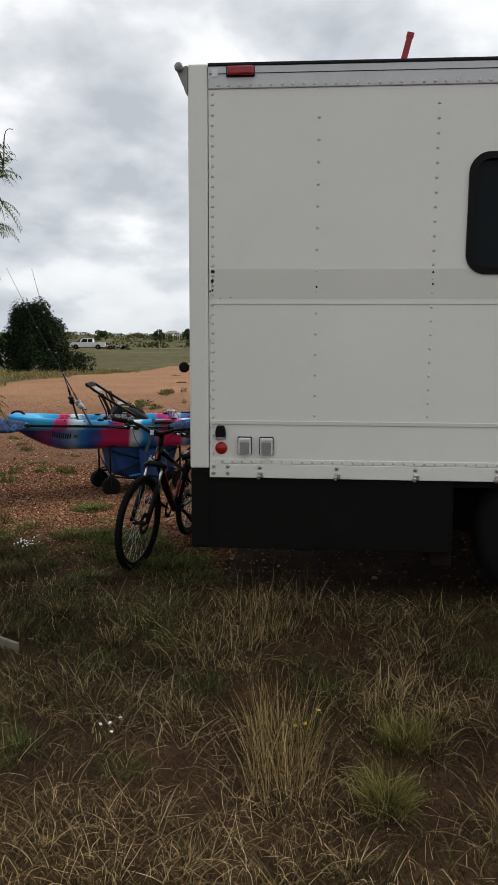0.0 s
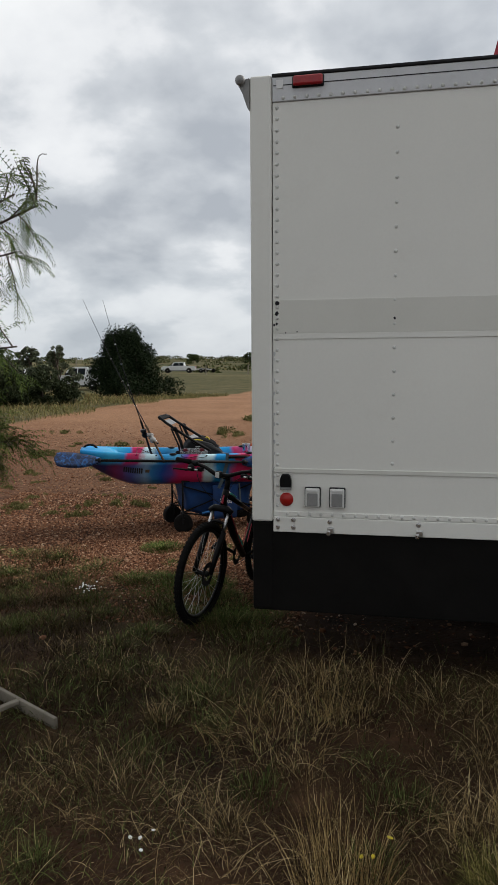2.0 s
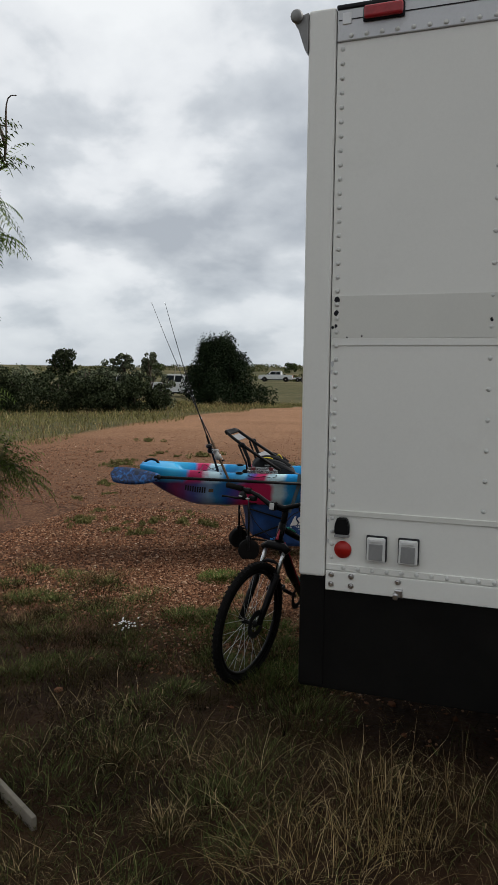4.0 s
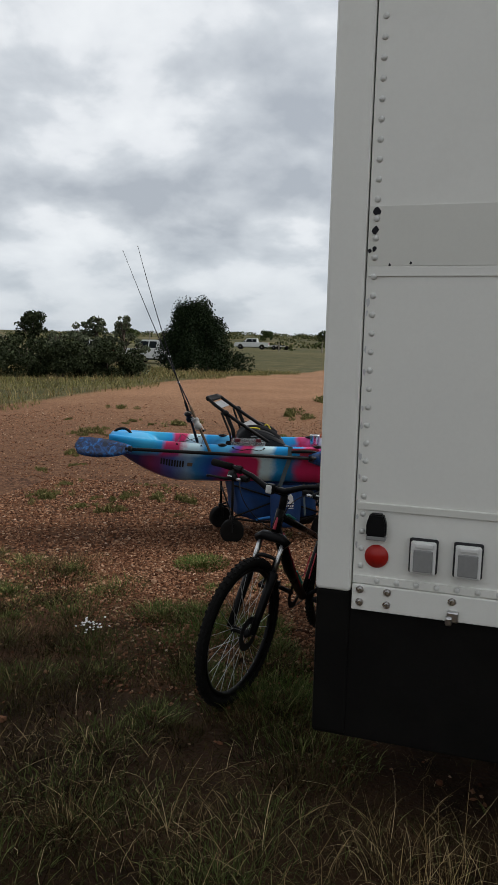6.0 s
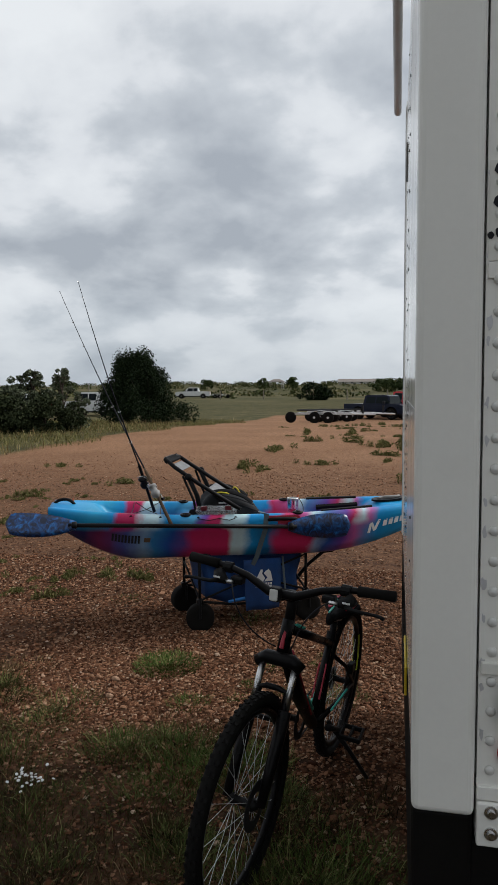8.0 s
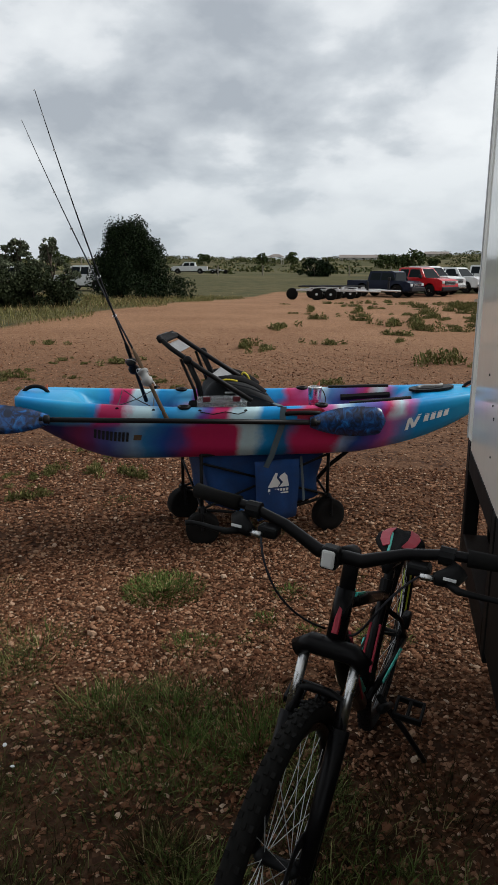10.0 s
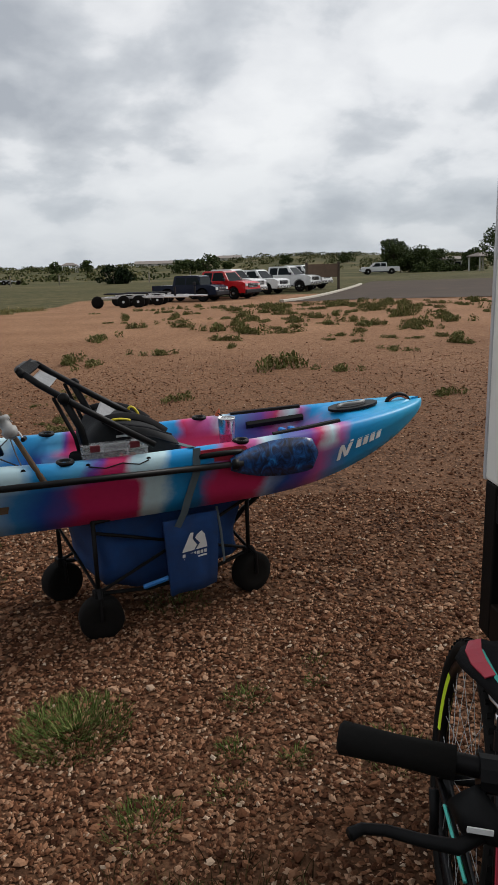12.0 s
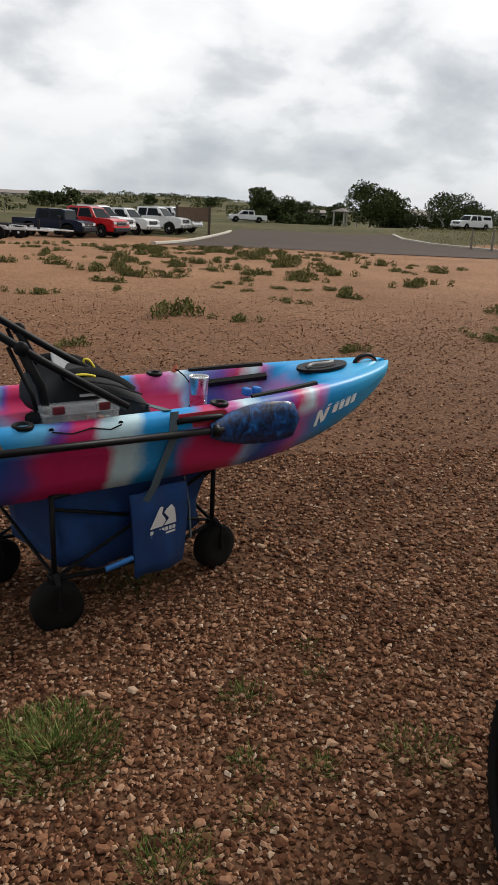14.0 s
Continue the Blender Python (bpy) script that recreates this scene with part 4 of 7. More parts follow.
def kayak_seat():
    T = thing("folding_chair", K_M @ pose(0.40 * K_LEN + 0.09, -0.09, 0.252, 0, 0, -15), "black framed folding kayak chair tipped back in the cockpit", "chair")
    inv = Matrix.Translation((-0.40 * K_LEN, 0, -0.25))

    def P(name, bm, mat, label="", smooth=True):
        bm.transform(inv)
        return part(name, bm, mat, T, label, smooth)

    for s in (-1, 1):
        y = s * 0.205
        P("back_tube", sweep(bmesh.new(), [(0.27 * K_LEN, y * 0.85, 0.705), (0.29 * K_LEN, y * 0.95, 0.66), (0.35 * K_LEN, y, 0.545), (0.452 * K_LEN, y, 0.365)], 0.015, 10), BLACK, "black seat back tube")
        P("leg_tube", sweep(bmesh.new(), [(0.325 * K_LEN, y, 0.585), (0.345 * K_LEN, y, 0.46), (0.36 * K_LEN, y, 0.22)], 0.017, 10), BLACK)
        P("base_tube", sweep(bmesh.new(), [(0.335 * K_LEN, y, 0.235), (0.45 * K_LEN, y, 0.245)], 0.014, 10), BLACK)
        P("tension_strap", sweep(bmesh.new(), [(0.31 * K_LEN, y, 0.60), (0.335 * K_LEN, y * 0.9, 0.42), (0.345 * K_LEN, y, 0.28)], 0.010, 6, True, 0.4), CLOTH_BLACK)
        b = bmesh.new()
        lathe(b, [(0.024, -0.012), (0.027, 0), (0.024, 0.012), (0.001, 0.016)], 14, Matrix.Translation((0.325 * K_LEN, y + s * 0.012, 0.595)) @ pose(0, 0, 0, 90))
        P("pivot_knob", b, BLACK)
    P("top_bar", sweep(bmesh.new(), [(0.268 * K_LEN, -0.185, 0.703), (0.258 * K_LEN, -0.10, 0.712), (0.258 * K_LEN, 0.10, 0.712), (0.268 * K_LEN, 0.185, 0.703)], 0.017, 10), BLACK)
    # sagging mesh back and its padded band
    def sheet(a, c, half, sag, thick, nu=8, nv=8):
        b = bmesh.new()
        a, c = Vector(a), Vector(c)
        d = (c - a).normalized()
        nrm = Vector((d.z, 0, -d.x))
        g = [[b.verts.new(a + (c - a) * (i / nu) + Vector((0, half * (2 * j / nv - 1), 0)) + nrm * (sag * math.sin(math.pi * j / nv) * math.sin(math.pi * (i + 0.5) / (nu + 1)))) for j in range(nv + 1)] for i in range(nu + 1)]
        for i in range(nu):
            for j in range(nv):
                b.faces.new((g[i][j], g[i + 1][j], g[i + 1][j + 1], g[i][j + 1]))
        r = bmesh.ops.extrude_face_region(b, geom=b.faces[:])
        bmesh.ops.translate(b, verts=[v for v in r["geom"] if isinstance(v, bmesh.types.BMVert)], vec=nrm * -thick)
        bmesh.ops.recalc_face_normals(b, faces=b.faces)
        return b
    P("back_band", sheet((0.258 * K_LEN, 0, 0.712), (0.272 * K_LEN, 0, 0.684), 0.175, 0.010, 0.022), CLOTH_BLACK, "black padded band of the backrest")
    P("head_mesh", sheet((0.275 * K_LEN, 0, 0.672), (0.300 * K_LEN, 0, 0.628), 0.165, 0.012, 0.004), GREY_CLOTH, "pale grey printed mesh under the head band")
    P("back_mesh", sheet((0.365 * K_LEN, 0, 0.50), (0.42 * K_LEN, 0, 0.395), 0.185, 0.03, 0.006), GREY_CLOTH, "pale grey mesh backrest")
    P("seat_pad", sheet((0.345 * K_LEN, 0, 0.255), (0.46 * K_LEN, 0, 0.265), 0.20, 0.02, 0.03), CLOTH_BLACK)
    P("seat_side", boxed(0.325 * K_LEN, 0.40 * K_LEN, -0.230, -0.195, 0.225, 0.36, 0.02), CLOTH_BLACK)


def life_vest():
    T = thing("life_vest", K_M @ Matrix.Translation((0.45 * K_LEN, 0, 0.26)), "charcoal life vest with yellow trim lying on the seat", "life vest")
    b = bmesh.new()
    prof = [(-0.21, 0.02), (-0.23, 0.10), (-0.19, 0.175), (-0.12, 0.205), (0.02, 0.185), (0.13, 0.125), (0.20, 0.06), (0.20, 0.01)]
    layers = [(-0.215, 0.80), (-0.19, 0.96), (-0.12, 1.0), (0.0, 0.94), (0.12, 1.0), (0.19, 0.96), (0.215, 0.80)]
    rings = [[b.verts.new((x * s, y, 0.02 + (z - 0.02) * s)) for x, z in prof] for y, s in layers]
    k = len(prof)
    for a, c in zip(rings, rings[1:]):
        for i in range(k):
            b.faces.new((a[i], a[(i + 1) % k], c[(i + 1) % k], c[i]))
    b.faces.new(rings[0])
    b.faces.new(rings[-1])
    bmesh.ops.recalc_face_normals(b, faces=b.faces)
    bmesh.ops.subdivide_edges(b, edges=b.edges, cuts=1, smooth=0.6, use_grid_fill=True)
    part("foam_body", b, VEST, T, "", True)
    for y in (-0.16, 0.16):
        part("shoulder_strap", sweep(bmesh.new(), curve_pts((-0.16, y, 0.205), (-0.05, y, 0.235), (0.05, y * 0.8, 0.205), (0.14, y, 0.125), 10), 0.022, 8, True, 0.35), CLOTH_BLACK, T, "black shoulder strap", True)
        part("trim", sweep(bmesh.new(), curve_pts((-0.12, y * 1.1, 0.208), (-0.10, y * 1.1, 0.212), (-0.06, y * 1.05, 0.210), (-0.03, y * 1.1, 0.198), 10), 0.006, 6), YELLOW, T, "yellow piping", True)
    for z, x in ((0.12, 0.03), (0.07, 0.06)):
        part("panel_seam", sweep(bmesh.new(), [(-0.17 + x, -0.222, z + 0.09), (0.0 + x, -0.222, z + 0.05), (0.12 + x, -0.215, z)], 0.004, 5), INK, T)
    part("grab_loop", sweep(bmesh.new(), curve_pts((0.03, 0.10, 0.17), (0.01, 0.10, 0.225), (0.06, 0.10, 0.225), (0.08, 0.10, 0.15), 8), 0.006, 6), YELLOW, T, "yellow grab loop", True)
    part("pocket_print", boxed(-0.11, -0.03, -0.222, -0.217, 0.135, 0.145), MARK_WHITE, T)


def tackle_box():
    T = thing("tackle_box", K_M @ pose(0.405 * K_LEN, -0.272, 0.296, 0, 0, -1), "clear plastic tackle box with red latches", "tackle box")
    b = boxed(-0.145, 0.145, -0.036, 0.036, 0, 0.092, 0.008)
    part("case", b, CLEAR, T, "clear plastic case")
    part("lid_seam", boxed(-0.147, 0.147, -0.038, 0.038, 0.060, 0.066, 0.002), CLEAR, T)
    for x in (-0.09, 0.085):
        part("latch", boxed(x - 0.022, x + 0.022, -0.044, -0.032, 0.066, 0.096, 0.004), LATCH_RED, T, "dark red latch")
    for x in (-0.055, 0.055):
        part("divider", boxed(x - 0.002, x + 0.002, -0.032, 0.032, 0.006, 0.085), CLEAR, T)
    for i in range(9):
        x = -0.135 + 0.029 * i
        part("lure", boxed(x, x + 0.024, -0.03, 0.02, 0.008, 0.03 + 0.02 * random.random(), 0.006), random.choice((RED, GREY_PLASTIC, ORANGE, VEST)), T)


def tumbler():
    T = thing("tumbler", K_M @ pose(0.603 * K_LEN, -0.14, 0.272), "brushed stainless steel tumbler", "cup")
    b = bmesh.new()
    lathe(b, [(0.033, 0), (0.036, 0.004), (0.042, 0.135), (0.043, 0.141), (0.040, 0.141), (0.038, 0.02)], 28)
    part("cup_body", b, STEEL, T, "", True)
    b = bmesh.new()
    lathe(b, [(0.0392, 0.130), (0.0394, 0.137), (0.001, 0.137)], 24)
    part("lid", b, CLEAR, T, "clear lid", True)


def fishing_rod(base, tip, label, gold):
    base, tip = Vector(base), Vector(tip)
    T = thing("fishing_rod", Matrix.Translation(base), label, "fishing rod", "rods in the holders")
    d = tip - base
    ln = d.length
    d.normalize()
    side = Vector((0.25, -0.95, 0.1)).normalized()
    part("handle", sweep(bmesh.new(), [d * -0.10, d * 0.12, d * 0.36, d * 0.40], [0.013, 0.011, 0.012, 0.006], 10), CORK if gold else BLACK, T, "worn cork rod handle" if gold else "", True)
    bend = Vector((-0.02, 0, -0.03))
    pts = [d * (0.38 + (ln - 0.38) * t) + bend * (t * (1 - t)) * 2 for t in (i / 10 for i in range(11))]
    part("blank", sweep(bmesh.new(), pts, [0.0065 - 0.0048 * i / 10 for i in range(11)], 6), INK, T, "thin dark rod blank", True)
    for t in (0.15, 0.34, 0.52, 0.68, 0.82, 0.93, 1.0):
        c = d * (0.38 + (ln - 0.38) * t) + bend * (t * (1 - t)) * 2 + side * 0.012
        b = bmesh.new()
        r = 0.013 - 0.009 * t
        prof = [(r + 0.0016 * math.cos(a), 0.0016 * math.sin(a)) for a in (math.pi / 3 * k for k in range(6))]
        lathe(b, prof, 12, Matrix.Translation(c) @ d.to_track_quat("Z", "Y").to_matrix().to_4x4(), True)
        part("line_guide", b, STEEL, T)
    c = d * 0.20 + side * 0.055
    rm = Matrix.Translation(c) @ side.to_track_quat("Z", "Y").to_matrix().to_4x4()
    b = bmesh.new()
    lathe(b, [(0.012, -0.05), (0.03, -0.035), (0.034, -0.01), (0.024, 0.0), (0.024, 0.03), (0.033, 0.036), (0.03, 0.05), (0.001, 0.052)], 16, Matrix.Translation(c) @ d.to_track_quat("Z", "Y").to_matrix().to_4x4())
    reel = part("reel", b, GREY_PLASTIC if gold else BLACK, T, "small spinning reel", True)
    part("reel_foot", sweep(bmesh.new(), [d * 0.20 + side * 0.008, c], [0.007, 0.010], 8), BLACK, reel)
    part("crank", sweep(bmesh.new(), [c, c + Vector((0.045, 0.0, -0.02)), c + Vector((0.06, 0, -0.05))], 0.005, 6), STEEL, reel)
    part("crank_knob", sweep(bmesh.new(), [c + Vector((0.06, -0.012, -0.05)), c + Vector((0.06, 0.02, -0.05))], 0.010, 8), BLACK, reel)
    part("bail", sweep(bmesh.new(), curve_pts(c + d * 0.03 + Vector((0.036, 0, 0)), c + d * 0.08 + Vector((0.04, -0.03, 0)), c + d * 0.08 + Vector((-0.04, -0.03, 0)), c + d * 0.03 + Vector((-0.036, 0, 0)), 8), 0.002, 5), STEEL, reel)


kayak_seat()
life_vest()
tackle_box()
tumbler()
fishing_rod(kx(0.285, -0.32, 0.34), (-3.42, 8.28, 2.40), "thin dark fishing rod with a cork handle in the kayak's holder", True)
fishing_rod(kx(0.245, 0.16, 0.36), (-2.62, 6.95, 2.26), "thin dark fishing rod with a black reel in the kayak", False)


def paddle():
    a, b = K_M @ Vector((-0.245, -0.46, 0.325)), K_M @ Vector((2.16, -0.365, 0.225))
    d = (b - a)
    ln = d.length
    rot = d.to_track_quat("X", "Z").to_matrix().to_4x4()
    T = thing("paddle", Matrix.Translation(a) @ rot, "black shafted kayak paddle with blue camouflage blades along the hull", "paddle")
    part("shaft", tube((0.42, 0, 0), (ln - 0.40, 0, 0), 0.0145, 12), BLACK, T, "matt black shaft", True)
    for x in (0.46, ln - 0.44):
        bm = bmesh.new()
        lathe(bm, [(0.014, -0.02), (0.026, -0.012), (0.026, 0.012), (0.014, 0.02)], 14, pose(x, 0, 0, 0, 90))
        part("drip_ring", bm, BLACK, T, "", True)
    for x0, sx, tw in ((0.47, -1, -36), (ln - 0.46, 1, -6)):
        bm = bmesh.new()
        rows = []
        for i in range(17):
            t = i / 16
            w = 0.088 * math.sin(math.pi * min(1.0, 0.06 + 0.62 * t) ** 0.9) ** 0.8 * (1 if t < 0.9 else math.sqrt(max(0.03, 1 - ((t - 0.9) / 0.1) ** 2)))
            w = max(w, 0.012)
            x = x0 + sx * (0.46 * t)
            cup = 0.018 * math.sin(math.pi * t)
            rows.append([bm.verts.new((x, cup - 0.012 * (1 - abs(v)) * (1 if t < 0.7 else 0.3) + o, v * w + (0.012 * t))) for o in (-0.004, 0.004) for v in ((-1, -0.5, 0, 0.5, 1) if o < 0 else (1, 0.5, 0, -0.5, -1))])
        for p, q in zip(rows, rows[1:]):
            for k in range(10):
                bm.faces.new((p[k], p[(k + 1) % 10], q[(k + 1) % 10], q[k]))
        bm.faces.new(rows[0])
        bm.faces.new(rows[-1])
        bmesh.ops.recalc_face_normals(bm, faces=bm.faces)
        bm.transform(pose(0, 0, 0, tw))
        part("blade", bm, BLADE, T, "dark blue camouflage blade", True)


paddle()


def wagon():
    ang = 31.0
    T = thing("wagon", pose(-2.09, 7.70, -0.14, 0, 0, ang), "folding blue canvas wagon with black wheels carrying the kayak", "wagon")
    L, W = 0.83, 0.48
    # canvas body: sagging walls and floor
    bm = bmesh.new()
    n = 14
    top, low = [], []
    path = [(0.03 + (L - 0.06) * i / n, 0.02) for i in range(n)] + [(L - 0.03, 0.02 + (W - 0.04) * i / 8) for i in range(8)] + [(L - 0.03 - (L - 0.06) * i / n, W - 0.02) for i in range(n)] + [(0.03, W - 0.02 - (W - 0.04) * i / 8) for i in range(8)]
    rows = []
    for j in range(7):
        t = j / 6
        rows.append([bm.verts.new((x + (L / 2 - x) * 0.06 * (1 - t) + 0.012 * math.sin(19 * x + 5 * t), y + (W / 2 - y) * 0.10 * (1 - t) + 0.020 * math.sin(23 * x + 7 * t) * (1 - t * 0.6), 0.545 * t + (1 - t) * (0.225 - 0.07 * math.sin(math.pi * x / L)))) for x, y in path])
    k = len(path)
    for a, b in zip(rows, rows[1:]):
        for i in range(k):
            bm.faces.new((a[i], a[(i + 1) % k], b[(i + 1) % k], b[i]))
    bm.faces.new(rows[0][::-1])
    bmesh.ops.recalc_face_normals(bm, faces=bm.faces)
    part("canvas_body", bm, BLUE_CLOTH, T, "dusty blue canvas tub", True)
    # folded cover flap with the printed mark, hanging on the near side
    bm = bmesh.new()
    rows = []
    for j in range(9):
        t = j / 8
        x0, x1 = 0.315 + 0.01 * t, 0.595 - 0.015 * t
        rows.append([bm.verts.new((x0 + (x1 - x0) * i / 6, -0.075 - 0.03 * math.sin(2.2 * t) + 0.012 * math.sin(5 * i + 3 * t), 0.50 - 0.365 * t)) for i in range(7)])
    for a, b in zip(rows, rows[1:]):
        for i in range(6):
            bm.faces.new((a[i], a[i + 1], b[i + 1], b[i]))
    r = bmesh.ops.extrude_face_region(bm, geom=bm.faces[:])
    bmesh.ops.translate(bm, verts=[v for v in r["geom"] if isinstance(v, bmesh.types.BMVert)], vec=(0, 0.02, 0))
    bmesh.ops.recalc_face_normals(bm, faces=bm.faces)
    flap = part("cover_flap", bm, BLUE_CLOTH, T, "hanging blue canvas cover with a white mountain print", True)
    part("edge_tape", sweep(bmesh.new(), [(0.20, -0.055, 0.205), (0.32, -0.075, 0.225)], 0.012, 6), BLUE_LIGHT, T, "bright blue edge tape")
    F = Matrix.Translation((0.452, -0.112, 0.385)) @ pose(0, 0, 0, 96)
    for o in ([(-0.068, -0.04), (-0.005, -0.04), (0.01, -0.015), (-0.015, 0.02), (-0.01, 0.05), (-0.025, 0.052), (-0.04, 0.02)], [(0.005, -0.04), (0.068, -0.04), (0.052, 0.03), (0.035, 0.05), (0.01, 0.035), (0.0, 0.02), (0.028, -0.012)]):
        bm = bmesh.new()
        slab(bm, o, 0.004, F)
        part("mountain_print", bm, MARK_WHITE, flap)
    for i in range(7):
        bm = bmesh.new()
        slab(bm, [(-0.066 + 0.0195 * i, -0.068), (-0.053 + 0.0195 * i, -0.068), (-0.053 + 0.0195 * i, -0.052), (-0.066 + 0.0195 * i, -0.052)], 0.004, F)
        part("print_bar", bm, MARK_WHITE, flap)
    bm = bmesh.new()
    slab(bm, [(-0.06, -0.084), (0.066, -0.084), (0.066, -0.077), (-0.06, -0.077)], 0.004, F)
    part("print_line", bm, MARK_WHITE, flap)
    part("side_strap", sweep(bmesh.new(), [(0.63, -0.03, 0.50), (0.625, -0.07, 0.38), (0.635, -0.075, 0.23)], 0.02, 6, True, 0.25), STRAP, T)
    # steel frame: uprights, crossed struts, rails
    for x in (0.0, L):
        for y in (0.0, W):
            part("upright", tube((x, y, 0.19), (x, y, 0.555), 0.011, 8), BLACK, T, "black steel upright", True)
            part("corner_block", boxed(x - 0.024, x + 0.024, y - 0.024, y + 0.024, 0.17, 0.23, 0.008), BLACK, T)
    for y in (0.0, W):
        part("cross_strut", tube((0.0, y - 0.012, 0.22), (L, y - 0.012, 0.50), 0.008, 8), BLACK, T)
        part("cross_strut", tube((0.0, y + 0.012, 0.50), (L, y + 0.012, 0.22), 0.008, 8), BLACK, T)
        part("top_rail", tube((0.0, y, 0.552), (L, y, 0.552), 0.011, 8), BLACK, T)
        part("low_rail", sweep(bmesh.new(), [(0.0, y, 0.21), (L * 0.3, y, 0.165), (L * 0.5, y, 0.16), (L * 0.7, y, 0.165), (L, y, 0.21)], 0.010, 8), BLACK, T)
    for x in (0.0, L):
        part("end_rail", tube((x, 0, 0.552), (x, W, 0.552), 0.011, 8), BLACK, T)
        part("end_strut", tube((x, 0, 0.22), (x, W, 0.40), 0.008, 8), BLACK, T)
    # wheels: the two at the towing end swivel
    for x, y, yaw, r in ((0.0, -0.01, -16, 0.102), (0.0, W + 0.01, 10, 0.102), (L, -0.02, 6, 0.105), (L, W + 0.02, -8, 0.105)):
        M = Matrix.Translation((x, y, r - 0.004)) @ pose(0, 0, 0, 0, 0, yaw) @ pose(0, 0, 0, 90)
        bm = bmesh.new()
        lathe(bm, [(r * 0.60, -0.040), (r * 0.93, -0.043), (r, -0.030), (r, 0.030), (r * 0.93, 0.043), (r * 0.60, 0.040)], 28, M)
        w = part("wheel", bm, RUBBER, T, "chunky black plastic wheel", True)
        bm = bmesh.new()
        lathe(bm, [(0.012, -0.036), (0.03, -0.040), (0.034, -0.030), (r * 0.62, -0.026), (r * 0.62, 0.026), (0.034, 0.030), (0.03, 0.040), (0.012, 0.036)], 20, M)
        part("hub", bm, BLACK, w, "", True)
        for s in (-1, 1):
            part("fork", sweep(bmesh.new(), [M @ Vector((0, 0, s * 0.048)), M @ Vector((0, r * 1.05, s * 0.04)), Vector((x, y, 0.23))], [0.009, 0.010, 0.014], 8), BLACK, w)
    # pull handle folded up at the far end
    pts = [(L + 0.02, W / 2, 0.24), (L + 0.10, W / 2 - 0.05, 0.36), (L + 0.20, W / 2 - 0.12, 0.47)]
    part("pull_shaft", sweep(bmesh.new(), pts, 0.014, 8), BLACK, T, "black pull handle", True)
    c = Vector(pts[-1])
    part("pull_grip", sweep(bmesh.new(), [c, c + Vector((0.045, -0.07, 0.02)), c + Vector((0.085, -0.06, 0.07)), c + Vector((0.07, 0.02, 0.07)), c + Vector((0.01, 0.01, 0.02))], 0.013, 8), BLACK, T, "", True)


wagon()


# ---- mountain bike on its stand ----
def wheel_parts(T, name, c, r, steer, decal):
    """A spoked wheel in the x-z plane about c."""
    M = steer @ Matrix.Translation(c) @ pose(0, 0, 0, 90)
    bm = bmesh.new()
    t = 0.0235
    prof = [(r - t + t * math.cos(a), t * math.sin(a)) for a in (2 * math.pi * k / 10 for k in range(10))]
    lathe(bm, prof, 56, M, True)
    w = part(name, bm, RUBBER, T, "black knobbly mountain bike tyre", True)
    bm = bmesh.new()
    for k in range(64):
        for row, dz in ((0, -0.014), (1, 0.014), (2, 0.0)):
            a = 2 * math.pi * (k + 0.5 * row) / 64
            rr = r - t + t * math.cos(dz / t * 1.0)
            box(bm, rr - 0.003, rr + 0.0026, -0.006, 0.006, dz - 0.0045, dz + 0.0045)
            vs = bm.verts[-8:]
            bmesh.ops.transform(bm, verts=vs, matrix=M @ pose(0, 0, 0, 0, 0, math.degrees(a)))
    part("tread", bm, RUBBER, w)
    bm = bmesh.new()
    lathe(bm, [(r - 0.048, -0.014), (r - 0.066, -0.009), (r - 0.070, 0), (r - 0.066, 0.009), (r - 0.048, 0.014), (r - 0.044, 0)], 48, M, True)
    part("rim", bm, FRAME_PAINT, w, "black rim", True)
    for k in range(28):
        a, s = 2 * math.pi * k / 28, 1 if k % 2 else -1
        b = a + s * 0.30 * (1 if k % 4 < 2 else -1)
        p = M @ Vector((0.020 * math.cos(b * 1.0), 0.020 * math.sin(b), s * 0.030))
        q = M @ Vector(((r - 0.066) * math.cos(a), (r - 0.066) * math.sin(a), 0))
        part("spoke", tube(p, q, 0.0010, 4), ALU, w)
    bm = bmesh.new()
    lathe(bm, [(0.008, -0.055), (0.024, -0.034), (0.014, -0.028), (0.014, 0.028), (0.024, 0.034), (0.008, 0.055)], 16, M)
    part("hub", bm, BLACK, w, "", True)
    bm = bmesh.new()
    lathe(bm, [(0.045, -0.043), (0.082, -0.043), (0.082, -0.041), (0.045, -0.041)], 28, M, True)
    part("brake_disc", bm, GASKET, w)
    for a0 in decal:
        bm = bmesh.new()
        vs = [[bm.verts.new(M @ Vector((rr * math.cos(a), rr * math.sin(a), z))) for rr, z in ((r - 0.049, -0.0155), (r - 0.065, -0.0105), (r - 0.065, 0.0105), (r - 0.049, 0.0155))] for a in (radians(a0 + 5 * k) for k in range(9))]
        for p, q in zip(vs, vs[1:]):
            for k in (0, 2):
                bm.faces.new((p[k], p[k + 1], q[k + 1], q[k]))
        part("rim_decal", bm, NEON, w, "neon yellow rim decal")
    return w


